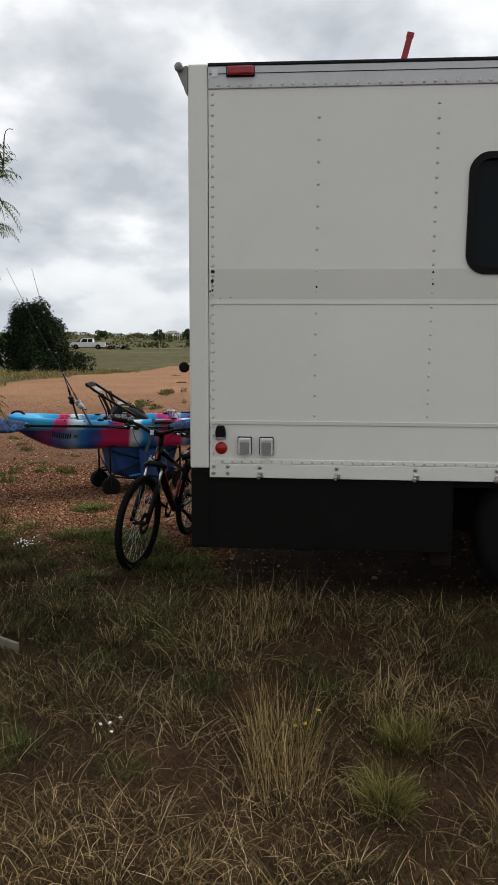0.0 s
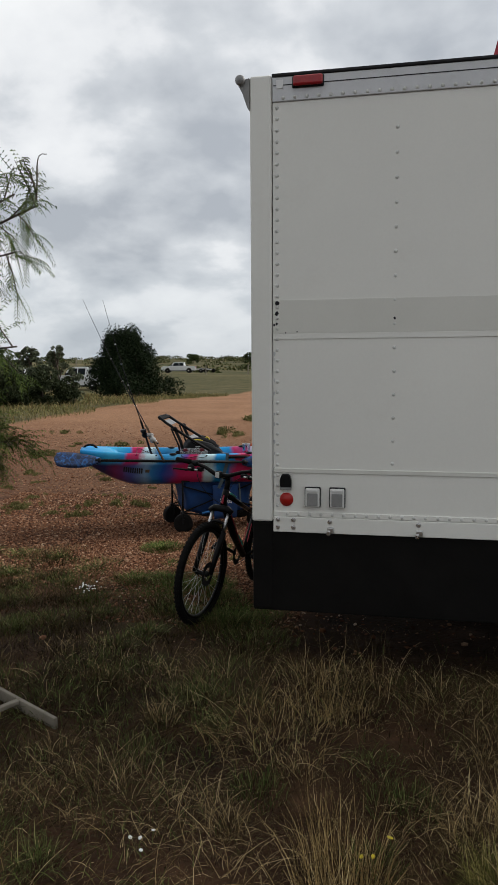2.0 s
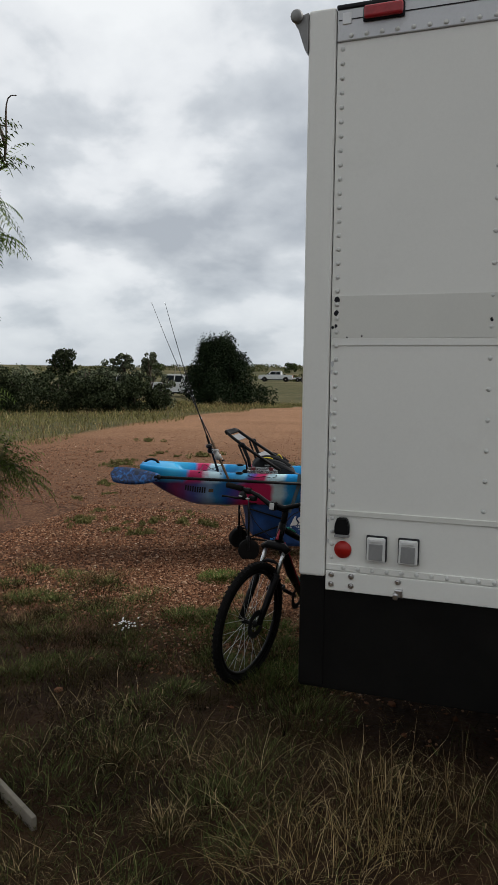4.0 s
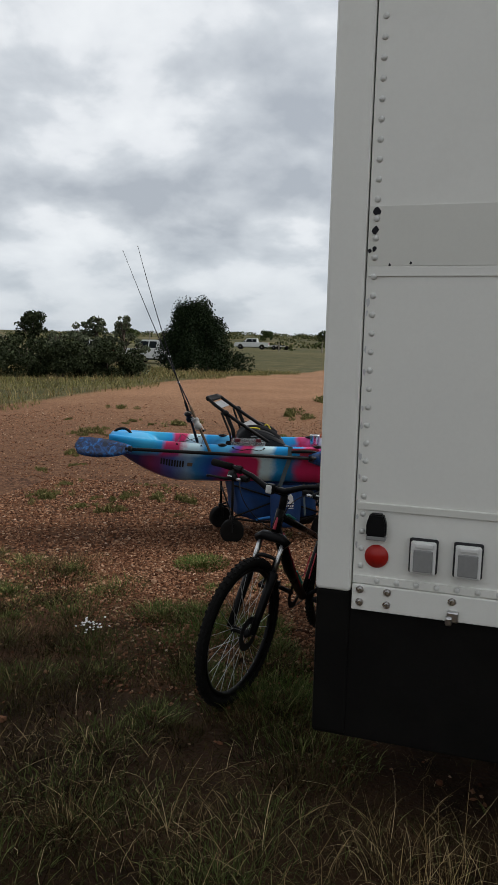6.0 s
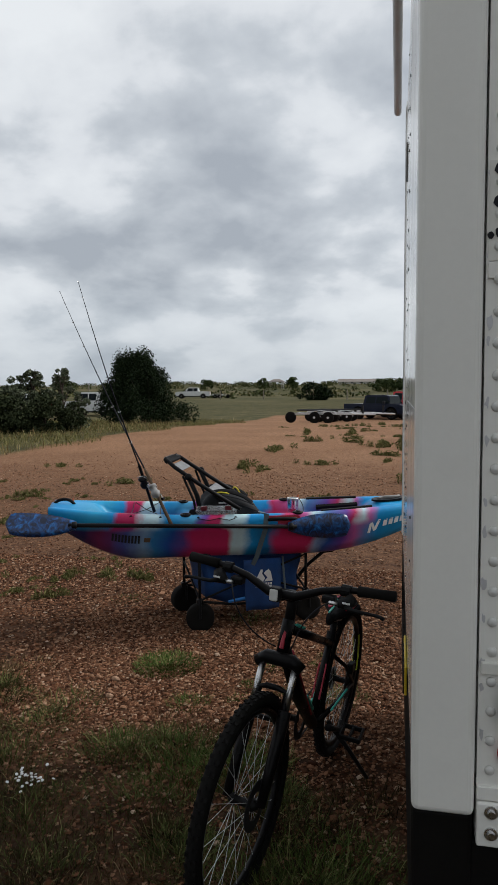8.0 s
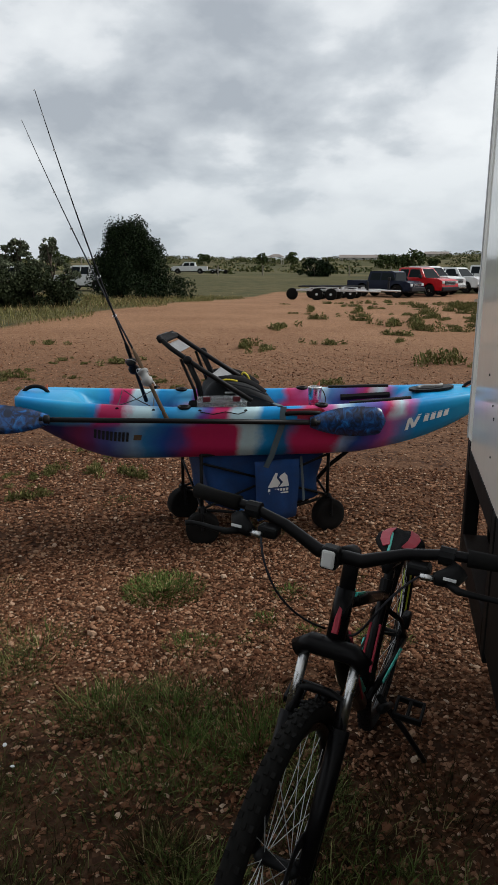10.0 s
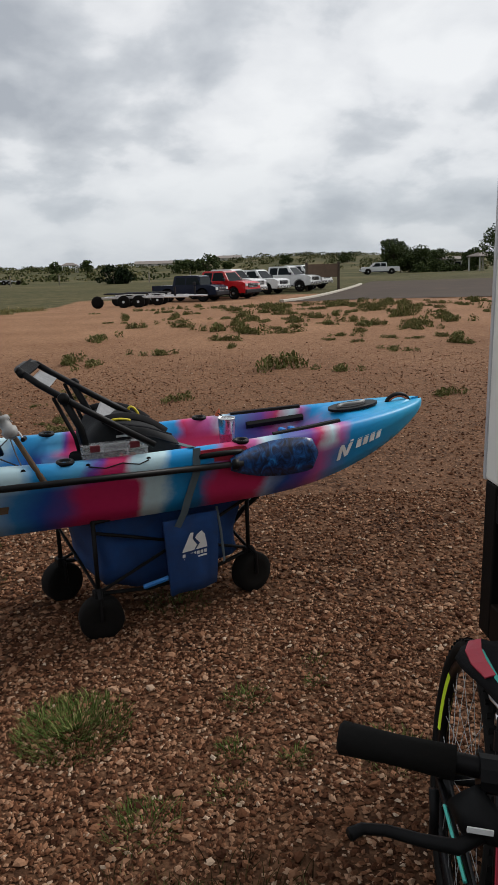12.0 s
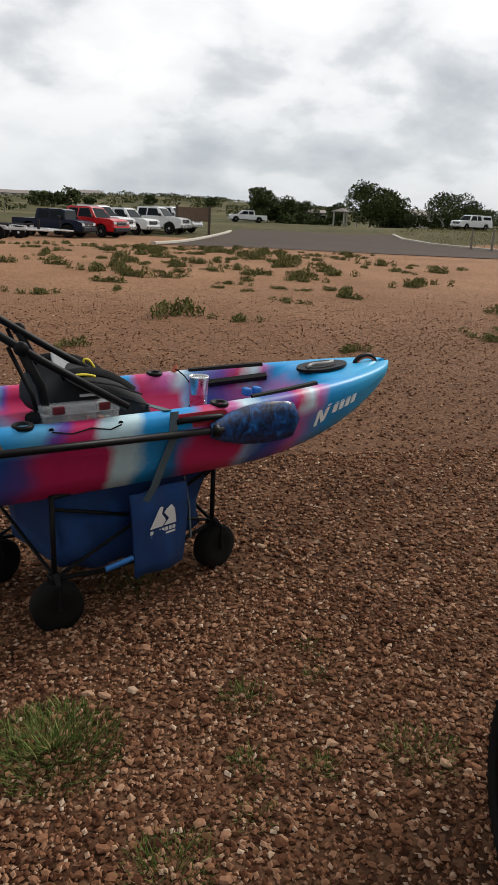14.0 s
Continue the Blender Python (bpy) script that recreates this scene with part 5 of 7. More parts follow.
def mountain_bike():
    T = thing("mountain_bike", pose(-0.985, 6.19, -0.145, 0, 0, -100.5) @ pose(0, 0, 0, -5.5, 0, 0) @ pose(0, 0, 0, 0, -2.0, 0), "black hardtail mountain bike with red accents on its kickstand", "bicycle")
    R = 0.352
    RA, FA, BB = Vector((0, 0, R)), Vector((1.175, 0, R)), Vector((0.435, 0, 0.315))
    HT, HB = Vector((0.898, 0, 0.895)), Vector((0.935, 0, 0.785))
    ST = Vector((0.265, 0, 0.64))
    ax = (HB - HT).normalized()
    steer = Matrix.Translation(HB) @ Matrix.Rotation(radians(3.0), 4, ax) @ Matrix.Translation(-HB)
    # frame
    bm = bmesh.new()
    sweep(bm, [HT + Vector((0.005, 0, -0.03)), ST + Vector((0.02, 0, -0.02))], [0.019, 0.016], 12)
    fr = part("top_tube", bm, FRAME_PAINT, T, "gloss black top tube", True)
    part("down_tube", sweep(bmesh.new(), [HB + Vector((-0.01, 0, 0.015)), (HB + BB) / 2 + Vector((0.01, 0, -0.01)), BB], [0.024, 0.028, 0.026], 12), FRAME_PAINT, T, "", True)
    part("down_tube_stripe", sweep(bmesh.new(), [HB + Vector((-0.06, 0.020, -0.015)), BB + Vector((0.12, 0.022, 0.10))], 0.012, 6, True, 0.5), CRIMSON, T, "crimson frame stripe")
    part("down_tube_stripe", sweep(bmesh.new(), [HB + Vector((-0.06, -0.020, -0.015)), BB + Vector((0.12, -0.022, 0.10))], 0.012, 6, True, 0.5), CRIMSON, T)
    part("seat_tube", sweep(bmesh.new(), [BB, ST], 0.017, 12), FRAME_PAINT, T, "", True)
    part("head_tube", sweep(bmesh.new(), [HT, HB], 0.023, 14), FRAME_PAINT, T, "", True)
    part("head_stripe", sweep(bmesh.new(), [HT + Vector((0.020, 0, -0.02)), HB + Vector((0.020, 0, 0.02))], 0.008, 6), CRIMSON, T)
    for s in (-1, 1):
        part("chain_stay", sweep(bmesh.new(), [BB + Vector((-0.03, s * 0.02, 0)), (BB + RA) / 2 + Vector((0, s * 0.045, 0)), RA + Vector((0, s * 0.062, 0))], [0.012, 0.011, 0.009], 8), FRAME_PAINT, T, "", True)
        part("seat_stay", sweep(bmesh.new(), [ST + Vector((-0.01, s * 0.015, -0.08)), (ST + RA) / 2 + Vector((0, s * 0.05, -0.02)), RA + Vector((0, s * 0.062, 0))], [0.010, 0.009, 0.008], 8), FRAME_PAINT, T, "", True)
        part("stay_stripe", sweep(bmesh.new(), [BB + Vector((-0.12, s * 0.048, 0.02)), RA + Vector((0.12, s * 0.066, 0.012))], 0.005, 5), TEAL, T, "teal stay stripe")
    # wheels
    wheel_parts(T, "rear_wheel", RA, R, Matrix(), (150, 330))
    wheel_parts(T, "front_wheel", FA, R, steer, ())
    # fork
    for s in (-1, 1):
        y = s * 0.062
        crown = HB + Vector((0.02, y, -0.03))
        mid = crown + (FA + Vector((-0.02, y, 0)) - crown) * 0.34
        f = part("fork_stanchion", sweep(bmesh.new(), [steer @ crown, steer @ mid], 0.0125, 12), STEEL, T, "chrome fork stanchion", True)
        part("fork_lower", sweep(bmesh.new(), [steer @ mid, steer @ (mid + (FA - mid) * 0.5 + Vector((0, y * 0.5, 0))), steer @ (FA + Vector((0, y, 0.0)))], [0.023, 0.021, 0.016], 12), FRAME_PAINT, T, "black fork lower", True)
    c = HB + Vector((0.02, 0, -0.03))
    part("fork_crown", sweep(bmesh.new(), [steer @ (c + Vector((0, -0.085, -0.012))), steer @ (c + Vector((0, -0.05, 0.012))), steer @ (c + Vector((0, 0.05, 0.012))), steer @ (c + Vector((0, 0.085, -0.012)))], [0.022, 0.025, 0.025, 0.022], 10), FRAME_PAINT, T, "black fork crown", True)
    up = (c - FA).normalized()
    base, top_a = FA + up * (R - 0.10), FA + up * (R + 0.024)
    part("fork_arch", sweep(bmesh.new(), [steer @ (base + Vector((0, -0.064, 0))), steer @ (top_a + Vector((0, -0.052, -0.012))), steer @ (top_a + Vector((0.006, -0.022, 0))), steer @ (top_a + Vector((0.006, 0.022, 0))), steer @ (top_a + Vector((0, 0.052, -0.012))), steer @ (base + Vector((0, 0.064, 0)))], [0.016, 0.012, 0.011, 0.011, 0.012, 0.016], 8), FRAME_PAINT, T, "black fork arch", True)
    # stem and bars
    B = Vector((0.985, 0, 1.008))
    part("stem", sweep(bmesh.new(), [steer @ (HT + Vector((-0.004, 0, -0.01))), steer @ (HT + Vector((-0.016, 0, 0.055))), steer @ (HT + Vector((-0.012, 0, 0.085))), steer @ B], [0.019, 0.019, 0.022, 0.020], 12), BLACK, T, "", True)
    bar = [Vector((-0.030, -0.375, 0.060)), Vector((-0.018, -0.23, 0.056)), Vector((-0.012, -0.14, 0.036)), Vector((0, -0.05, 0)), Vector((0, 0.05, 0)), Vector((-0.012, 0.14, 0.036)), Vector((-0.018, 0.23, 0.056)), Vector((-0.030, 0.375, 0.060))]
    part("handlebar", sweep(bmesh.new(), [steer @ (B + p) for p in bar], [0.0115, 0.0115, 0.013, 0.016, 0.016, 0.013, 0.0115, 0.0115], 12), FRAME_PAINT, T, "black riser handlebar", True)
    for s in (-1, 1):
        e, i = B + Vector((-0.031, s * 0.388, 0.060)), B + Vector((-0.019, s * 0.262, 0.057))
        g = part("grip", sweep(bmesh.new(), [steer @ e, steer @ (e + (i - e) * 0.03), steer @ (e + (i - e) * 0.5), steer @ i], [0.013, 0.0185, 0.0165, 0.0185], 12), RUBBER, T, "black rubber grip", True)
        l = B + Vector((-0.016, s * 0.222, 0.052))
        part("brake_clamp", sweep(bmesh.new(), [steer @ (l + Vector((0, -0.016, 0))), steer @ (l + Vector((0, 0.016, 0)))], 0.020, 10), BLACK, T)
        part("brake_body", sweep(bmesh.new(), [steer @ (l + Vector((0.012, s * 0.030, -0.020))), steer @ (l + Vector((0.030, s * 0.016, -0.034))), steer @ (l + Vector((0.044, s * -0.014, -0.038)))], [0.022, 0.024, 0.013], 10), BLACK, T, "black brake lever body", True)
        part("adjuster", sweep(bmesh.new(), [steer @ (l + Vector((0.045, s * -0.014, -0.038))), steer @ (l + Vector((0.048, s * -0.042, -0.038)))], 0.0075, 8), STEEL, T, "chrome cable adjuster", True)
        part("brake_lever", sweep(bmesh.new(), [steer @ (l + Vector(p)) for p in ((0.040, s * 0.010, -0.040), (0.062, s * 0.040, -0.044), (0.058, s * 0.075, -0.046), (0.050, s * 0.110, -0.048), (0.052, s * 0.134, -0.049), (0.062, s * 0.146, -0.050))], [0.009, 0.008, 0.0065, 0.006, 0.006, 0.007], 8), BLACK, T, "black hooked brake lever", True)
        part("shifter", boxed(-0.02, 0.02, -0.024, 0.024, -0.018, 0.010, 0.008), BLACK, T).matrix_local = steer @ Matrix.Translation(l + Vector((0.02, s * -0.05, -0.03)))
        part("lever_print", boxed(-0.001, 0.001, -0.013, 0.013, -0.003, 0.003), MARK_WHITE, T).matrix_local = steer @ Matrix.Translation(l + Vector((0.054, s * 0.018, -0.028)))
        cab = curve_pts(l + Vector((0.048, s * -0.042, -0.038)), l + Vector((0.17, s * -0.10, -0.06)), Vector((1.08, s * 0.10, 0.88)), Vector((0.935, s * 0.028, 0.80)), 12)
        part("cable", sweep(bmesh.new(), [steer @ p for p in cab], 0.0028, 6), INK, T, "", True)
    # front light
    lm = steer @ Matrix.Translation(B + Vector((0.030, -0.014, 0.004)))
    light = part("front_light", boxed(-0.020, 0.016, -0.019, 0.019, -0.025, 0.025, 0.006), BLACK, T, "small grey and white front light")
    light.matrix_local = lm
    part("light_lens", boxed(0.012, 0.020, -0.015, 0.015, -0.020, 0.020, 0.005), WHITE_PLASTIC, light, "pale front light lens")
    part("light_strap", sweep(bmesh.new(), [(-0.012, -0.014, 0.0), (-0.040, -0.014, 0.0)], 0.016, 8), BLACK, light)
    # saddle
    part("seat_post", tube(ST + Vector((0.012, 0, -0.05)), Vector((0.222, 0, 0.715)), 0.0145, 12), BLACK, T, "", True)
    part("seat_clamp", tube(ST + Vector((0.006, 0, -0.012)), ST + Vector((-0.008, 0, 0.025)), 0.021, 12), BLACK, T)
    bm = bmesh.new()
    rows = []
    for i in range(15):
        t = i / 14
        x = 0.05 + 0.285 * t
        w = 0.066 * (1 - float(smooth01(0.15, 0.75, t))) + 0.019
        if t < 0.1:
            w *= math.sqrt(0.25 + 7.5 * t)
        if t > 0.93:
            w *= 0.7
        z = 0.783 + 0.014 * (1 - t) ** 2 + (0.008 if t > 0.8 else 0)
        rows.append([bm.verts.new((x, y * w, z + dz)) for y, dz in ((-1, -0.018), (-0.92, 0.0), (-0.5, 0.014), (0, 0.010), (0.5, 0.014), (0.92, 0.0), (1, -0.018), (0.6, -0.035), (-0.6, -0.035))])
    for p, q in zip(rows, rows[1:]):
        for k in range(9):
            bm.faces.new((p[k], p[(k + 1) % 9], q[(k + 1) % 9], q[k]))
    bm.faces.new(rows[0])
    bm.faces.new(rows[-1])
    bmesh.ops.recalc_face_normals(bm, faces=bm.faces)
    sad = part("saddle", bm, CLOTH_BLACK, T, "black saddle with red flanks and a teal stripe", True)
    for s in (-1, 1):
        bm = bmesh.new()
        vs = [[bm.verts.new((x, s * y * w, z)) for y, z in ((0.40, 0.801 + e), (0.85, 0.791 + e))] for x, w, e in ((0.06, 0.062, 0.012), (0.10, 0.078, 0.008), (0.15, 0.072, 0.003), (0.20, 0.048, 0.0))]
        for p, q in zip(vs, vs[1:]):
            bm.faces.new((p[0], p[1], q[1], q[0]))
        r = bmesh.ops.extrude_face_region(bm, geom=bm.faces[:])
        bmesh.ops.translate(bm, verts=[v for v in r["geom"] if isinstance(v, bmesh.types.BMVert)], vec=(0, 0, 0.003))
        bmesh.ops.recalc_face_normals(bm, faces=bm.faces)
        part("red_flank", bm, CRIMSON, sad)
        part("saddle_rail", sweep(bmesh.new(), [(0.09, s * 0.022, 0.760), (0.20, s * 0.022, 0.747), (0.29, s * 0.012, 0.763)], 0.004, 6), STEEL, sad)
    part("teal_line", sweep(bmesh.new(), [(0.10, -0.03, 0.805), (0.20, -0.018, 0.798), (0.32, -0.006, 0.808)], 0.005, 5), TEAL, sad)
    sad.matrix_local = Matrix.Translation((0, 0, -0.04))
    # drive train
    M = Matrix.Translation(BB + Vector((0, -0.05, 0))) @ pose(0, 0, 0, 90)
    bm = bmesh.new()
    lathe(bm, [(0.05, -0.002), (0.082, -0.002), (0.086, 0), (0.082, 0.002), (0.05, 0.002)], 32, M, True)
    part("chainring", bm, GASKET, T)
    for s, a in ((-1, 25), (1, 205)):
        p = BB + Vector((0, s * 0.07, 0))
        q = p + Vector((0.17 * math.cos(radians(a)), s * 0.012, 0.17 * math.sin(radians(a))))
        cr = part("crank_arm", sweep(bmesh.new(), [p, q], [0.015, 0.011], 8), BLACK, T, "", True)
        bm = boxed(-0.045, 0.045, -0.048, -0.038, -0.012, 0.012, 0.003)
        box(bm, -0.045, 0.045, 0.038, 0.048, -0.012, 0.012, 0.003)
        box(bm, -0.045, -0.035, -0.048, 0.048, -0.011, 0.011, 0.003)
        box(bm, 0.035, 0.045, -0.048, 0.048, -0.011, 0.011, 0.003)
        box(bm, -0.045, 0.045, -0.006, 0.006, -0.009, 0.009, 0.003)
        pd = part("pedal", bm, BLACK, T, "black platform pedal")
        pd.matrix_local = Matrix.Translation(q + Vector((0, s * 0.06, 0))) @ pose(0, 0, 0, 0, 12, 0)
    bm = bmesh.new()
    sweep(bm, [BB + Vector((0, -0.05, 0.084)), RA + Vector((0, -0.05, 0.045))], 0.004, 6)
    sweep(bm, [BB + Vector((0, -0.05, -0.084)), RA + Vector((0.03, -0.05, -0.12))], 0.004, 6)
    part("chain", bm, GASKET, T)
    bm = bmesh.new()
    lathe(bm, [(0.02, 0.03), (0.055, 0.034), (0.05, 0.042), (0.035, 0.052), (0.02, 0.055)], 22, Matrix.Translation(RA) @ pose(0, 0, 0, 90))
    part("cassette", bm, GASKET, T)
    bm = bmesh.new()
    sweep(bm, [RA + Vector((0.01, -0.07, -0.03)), RA + Vector((0.03, -0.065, -0.09)), RA + Vector((0.035, -0.06, -0.15))], [0.014, 0.012, 0.014], 8)
    part("derailleur", bm, BLACK, T, "", True)
    part("brake_caliper", boxed(-0.03, 0.03, 0.045, 0.075, -0.02, 0.03, 0.008), BLACK, T).matrix_local = Matrix.Translation(RA + Vector((0.06, 0, 0.09)))
    foot = T.matrix_world.inverted() @ Vector((-0.805, 5.955, gz(-0.805, 5.955) + 0.006))
    top = Vector((0.33, 0.045, 0.29))
    part("kickstand", sweep(bmesh.new(), [top, top + (foot - top) * 0.5 + Vector((-0.01, 0, 0)), foot], [0.011, 0.010, 0.009], 8), BLACK, T, "black kickstand leg", True)
    for s in (-1, 1):
        part("tube_decal", sweep(bmesh.new(), [HT + Vector((-0.05, s * 0.014, -0.032)), HT + Vector((-0.17, s * 0.013, -0.078))], [0.009, 0.006], 6, True, 0.5), TEAL, T, "mint frame decal")
        part("tube_decal", sweep(bmesh.new(), [BB + Vector((0.10, s * 0.021, 0.105)), BB + Vector((0.20, s * 0.020, 0.20))], [0.013, 0.008], 6, True, 0.5), TEAL, T)
        part("red_line", sweep(bmesh.new(), [BB + Vector((-0.02, s * 0.016, 0.10)), BB + Vector((-0.085, s * 0.015, 0.235))], 0.004, 5), CRIMSON, T)
    part("seat_collar_band", tube(Vector((0.236, 0, 0.665)), Vector((0.230, 0, 0.688)), 0.0165, 12), STEEL, T, "bright seat post ring", True)


mountain_bike()


# ---- ladder lying in the grass ----
def ladder():
    a, d = Vector((-1.412, 3.355, 0.02)), Vector((-0.872, 0.489, 0.0))
    ang = math.degrees(math.atan2(d.y, d.x))
    T = thing("ladder", pose(a.x, a.y, gz(a.x, a.y) + 0.0, 0, 0, ang), "weathered pale wooden ladder lying flat in the grass", "ladder")
    for y in (0.0, 0.34):
        bm = boxed(0, 2.4, y - 0.010, y + 0.010, -0.01, 0.052, 0.004)
        part("rail", bm, WOOD, T, "weathered wooden ladder rail")
    for i in range(7):
        x = 0.30 + 0.32 * i
        part("rung", boxed(x - 0.016, x + 0.016, 0.011, 0.329, 0.030, 0.052, 0.005), WOOD, T)


ladder()


# ---- vehicles ----
CAR_WHITE = stained("car_white", (0.60, 0.61, 0.61), 0.25, 0, 0.05, 2)
CAR_RED = stained("car_red", (0.45, 0.012, 0.015), 0.2, 0, 0.1, 2)
CAR_NAVY = stained("car_navy", (0.012, 0.016, 0.032), 0.2, 0, 0.15, 2)
LAMP = stained("lamp_lens", (0.6, 0.62, 0.64), 0.15, 0, 0.1, 20)
CHROME = stained("chrome_trim", (0.5, 0.5, 0.5), 0.25, 0.9, 0.15, 10)


def pickup(m, paint, label, length=5.8, height=1.92, lift=0.0, topper=False):
    """Front towards +x, centred, standing on z = 0."""
    T = thing("pickup_truck", m, label, "pickup truck", "vehicles by the lot")
    h, w, f = length / 2, 0.96, height / 1.92
    wx = (h - 1.0, -h + 1.15)
    r = 0.40 + lift * 0.4

    def arch(cx, z):
        return [(cx + (r + 0.07) * math.cos(a), z + (r + 0.07) * math.sin(a)) for a in (math.pi * k / 8 for k in range(9))]

    def extrude(poly, half, taper=None):
        bm = bmesh.new()
        sides = []
        for s in (-1, 1):
            sides.append([bm.verts.new((x, s * (half if taper is None else taper(z)), z)) for x, z in poly])
        bm.faces.new(sides[0])
        bm.faces.new(sides[1][::-1])
        n = len(poly)
        for i in range(n):
            bm.faces.new((sides[0][i], sides[0][(i + 1) % n], sides[1][(i + 1) % n], sides[1][i]))
        bmesh.ops.recalc_face_normals(bm, faces=bm.faces)
        return bm
    z0 = 0.42 + lift
    belt = 1.16 * f + lift
    poly = [(h - 0.04, z0)] + arch(wx[0], r + 0.02) + arch(wx[1], r + 0.02) + [(-h + 0.02, z0), (-h, z0 + 0.1), (-h + 0.02, belt + 0.02), (0.50 * h, belt + 0.04), (h - 0.35, belt - 0.01), (h - 0.05, belt - 0.12), (h, z0 + 0.25)]
    bm = extrude(poly, w, lambda z: w - 0.05 * max(0, (z - 0.8) / 0.5) - 0.03 * max(0, 0.6 - z))
    part("body", bm, paint, T)
    bed0 = -h + 0.06
    cab0 = -0.40 * h + 0.15
    roof = 1.86 * f + lift
    cab = [(cab0 - 0.03, belt), (cab0 + 0.05, roof - 0.04), (cab0 + 0.25, roof), (cab0 + 1.62, roof), (cab0 + 1.86, roof - 0.07), (0.52 * h - 0.05, belt)]
    tp = lambda z: w - 0.06 - 0.22 * max(0, (z - belt) / 0.7)
    part("cab", extrude(cab, w, tp), paint, T)
    # near-black block on the solid body paints the shade inside an open bed
    part("bed_shade", boxed(bed0 + 0.06, cab0 - 0.1, -w + 0.13, w - 0.13, belt - 0.1, belt + 0.024), INK, T)
    if topper:
        part("bed_topper", extrude([(bed0, belt + 0.025), (bed0 + 0.08, roof - 0.03), (cab0 - 0.04, roof - 0.01), (cab0 - 0.04, belt + 0.025)], w, tp), paint, T)
    # glass
    for s in (-1, 1):
        for xa, xb in ((cab0 + 0.16, cab0 + 0.88), (cab0 + 0.95, cab0 + 1.78)):
            bm = bmesh.new()
            za, zb = belt + 0.06, roof - 0.12
            tilt = 0.28 if xb > cab0 + 1.2 else 0.0
            q = [(xa, za), (xb + tilt * 0.9, za), (xb - tilt * 0.2, zb), (xa + 0.04, zb)]
            vs = [bm.verts.new((x, s * (tp(z) + 0.006), z)) for x, z in q]
            vi = [bm.verts.new((x, s * (tp(z) - 0.02), z)) for x, z in q]
            bm.faces.new(vs)
            for i in range(4):
                bm.faces.new((vs[i], vs[(i + 1) % 4], vi[(i + 1) % 4], vi[i]))
            bmesh.ops.recalc_face_normals(bm, faces=bm.faces)
            part("side_window", bm, DARK_GLASS, T, "dark side window")
        part("mirror", boxed(0.52 * h - 0.42, 0.52 * h - 0.26, s * (w + 0.10) - 0.09, s * (w + 0.10) + 0.09, belt + 0.03, belt + 0.24, 0.03), INK, T)
        part("headlight", boxed(h - 0.14, h + 0.012, s * (w - 0.19) - 0.15, s * (w - 0.19) + 0.15, belt - 0.32, belt - 0.15, 0.03), LAMP, T, "clear headlight")
        part("tail_light", boxed(-h - 0.012, -h + 0.06, s * (w - 0.11) - 0.08, s * (w - 0.11) + 0.08, belt - 0.35, belt - 0.02, 0.02), RED_LENS, T, "red tail light")
        part("sill", boxed(wx[1] + r + 0.1, wx[0] - r - 0.1, s * (w - 0.05) - 0.05, s * (w - 0.05) + 0.05, z0 - 0.05, z0 + 0.01, 0.01), INK, T)
        if topper:
            part("topper_window", boxed(bed0 + 0.2, cab0 - 0.2, s * (w - 0.14) - 0.03, s * (w - 0.14) + 0.03, belt + 0.15, roof - 0.2), DARK_GLASS, T)
    for x0, x1 in ((cab0 + 1.87, 0.52 * h - 0.04),):
        bm = bmesh.new()
        za, zb = belt + 0.03, roof - 0.10
        vs = [bm.verts.new(p) for p in ((x1 + 0.012, -tp(za) + 0.08, za), (x1 + 0.012, tp(za) - 0.08, za), (x0 + 0.02, tp(zb) - 0.08, zb), (x0 + 0.02, -tp(zb) + 0.08, zb))]
        vi = [bm.verts.new(v.co - Vector((0.03, 0, 0.01))) for v in vs]
        bm.faces.new(vs)
        for i in range(4):
            bm.faces.new((vs[i], vs[(i + 1) % 4], vi[(i + 1) % 4], vi[i]))
        bmesh.ops.recalc_face_normals(bm, faces=bm.faces)
        part("windscreen", bm, DARK_GLASS, T, "dark windscreen")
    g = part("grille", boxed(h - 0.08, h + 0.016, -0.58, 0.58, belt - 0.42, belt - 0.14, 0.03), INK, T, "dark grille")
    for i in range(3):
        part("grille_bar", boxed(h, h + 0.024, -0.55, 0.55, belt - 0.38 + 0.09 * i, belt - 0.355 + 0.09 * i, 0.006), CHROME, g)
    part("front_bumper", boxed(h - 0.12, h + 0.10, -w + 0.02, w - 0.02, z0 - 0.02, z0 + 0.23, 0.04), CHROME if paint is CAR_WHITE else INK, T)
    part("rear_bumper", boxed(-h - 0.10, -h + 0.06, -w + 0.04, w - 0.04, z0 - 0.02, z0 + 0.18, 0.03), CHROME, T)
    part("underbody", boxed(-h + 0.3, h - 0.3, -0.7, 0.7, 0.30 + lift, z0 + 0.15), INK, T)
    for x in wx:
        for s in (-1, 1):
            M = Matrix.Translation((x, s * (w - 0.14), r)) @ pose(0, 0, 0, 90)
            bm = bmesh.new()
            lathe(bm, [(0.22, -0.12), (r - 0.03, -0.13), (r, -0.10), (r, 0.10), (r - 0.03, 0.13), (0.22, 0.12)], 22, M)
            wh = part("wheel", bm, RUBBER, T, "", True)
            bm = bmesh.new()
            lathe(bm, [(0.02, -0.132), (0.06, -0.125), (0.24, -0.10), (0.26, -0.128), (0.26, 0.128), (0.24, 0.10), (0.06, 0.125), (0.02, 0.132)], 18, M)
            part("rim", bm, CHROME, wh)
    return T


def pk(x, y, yaw):
    return pose(x, y, gz(x, y), 0, 0, yaw)


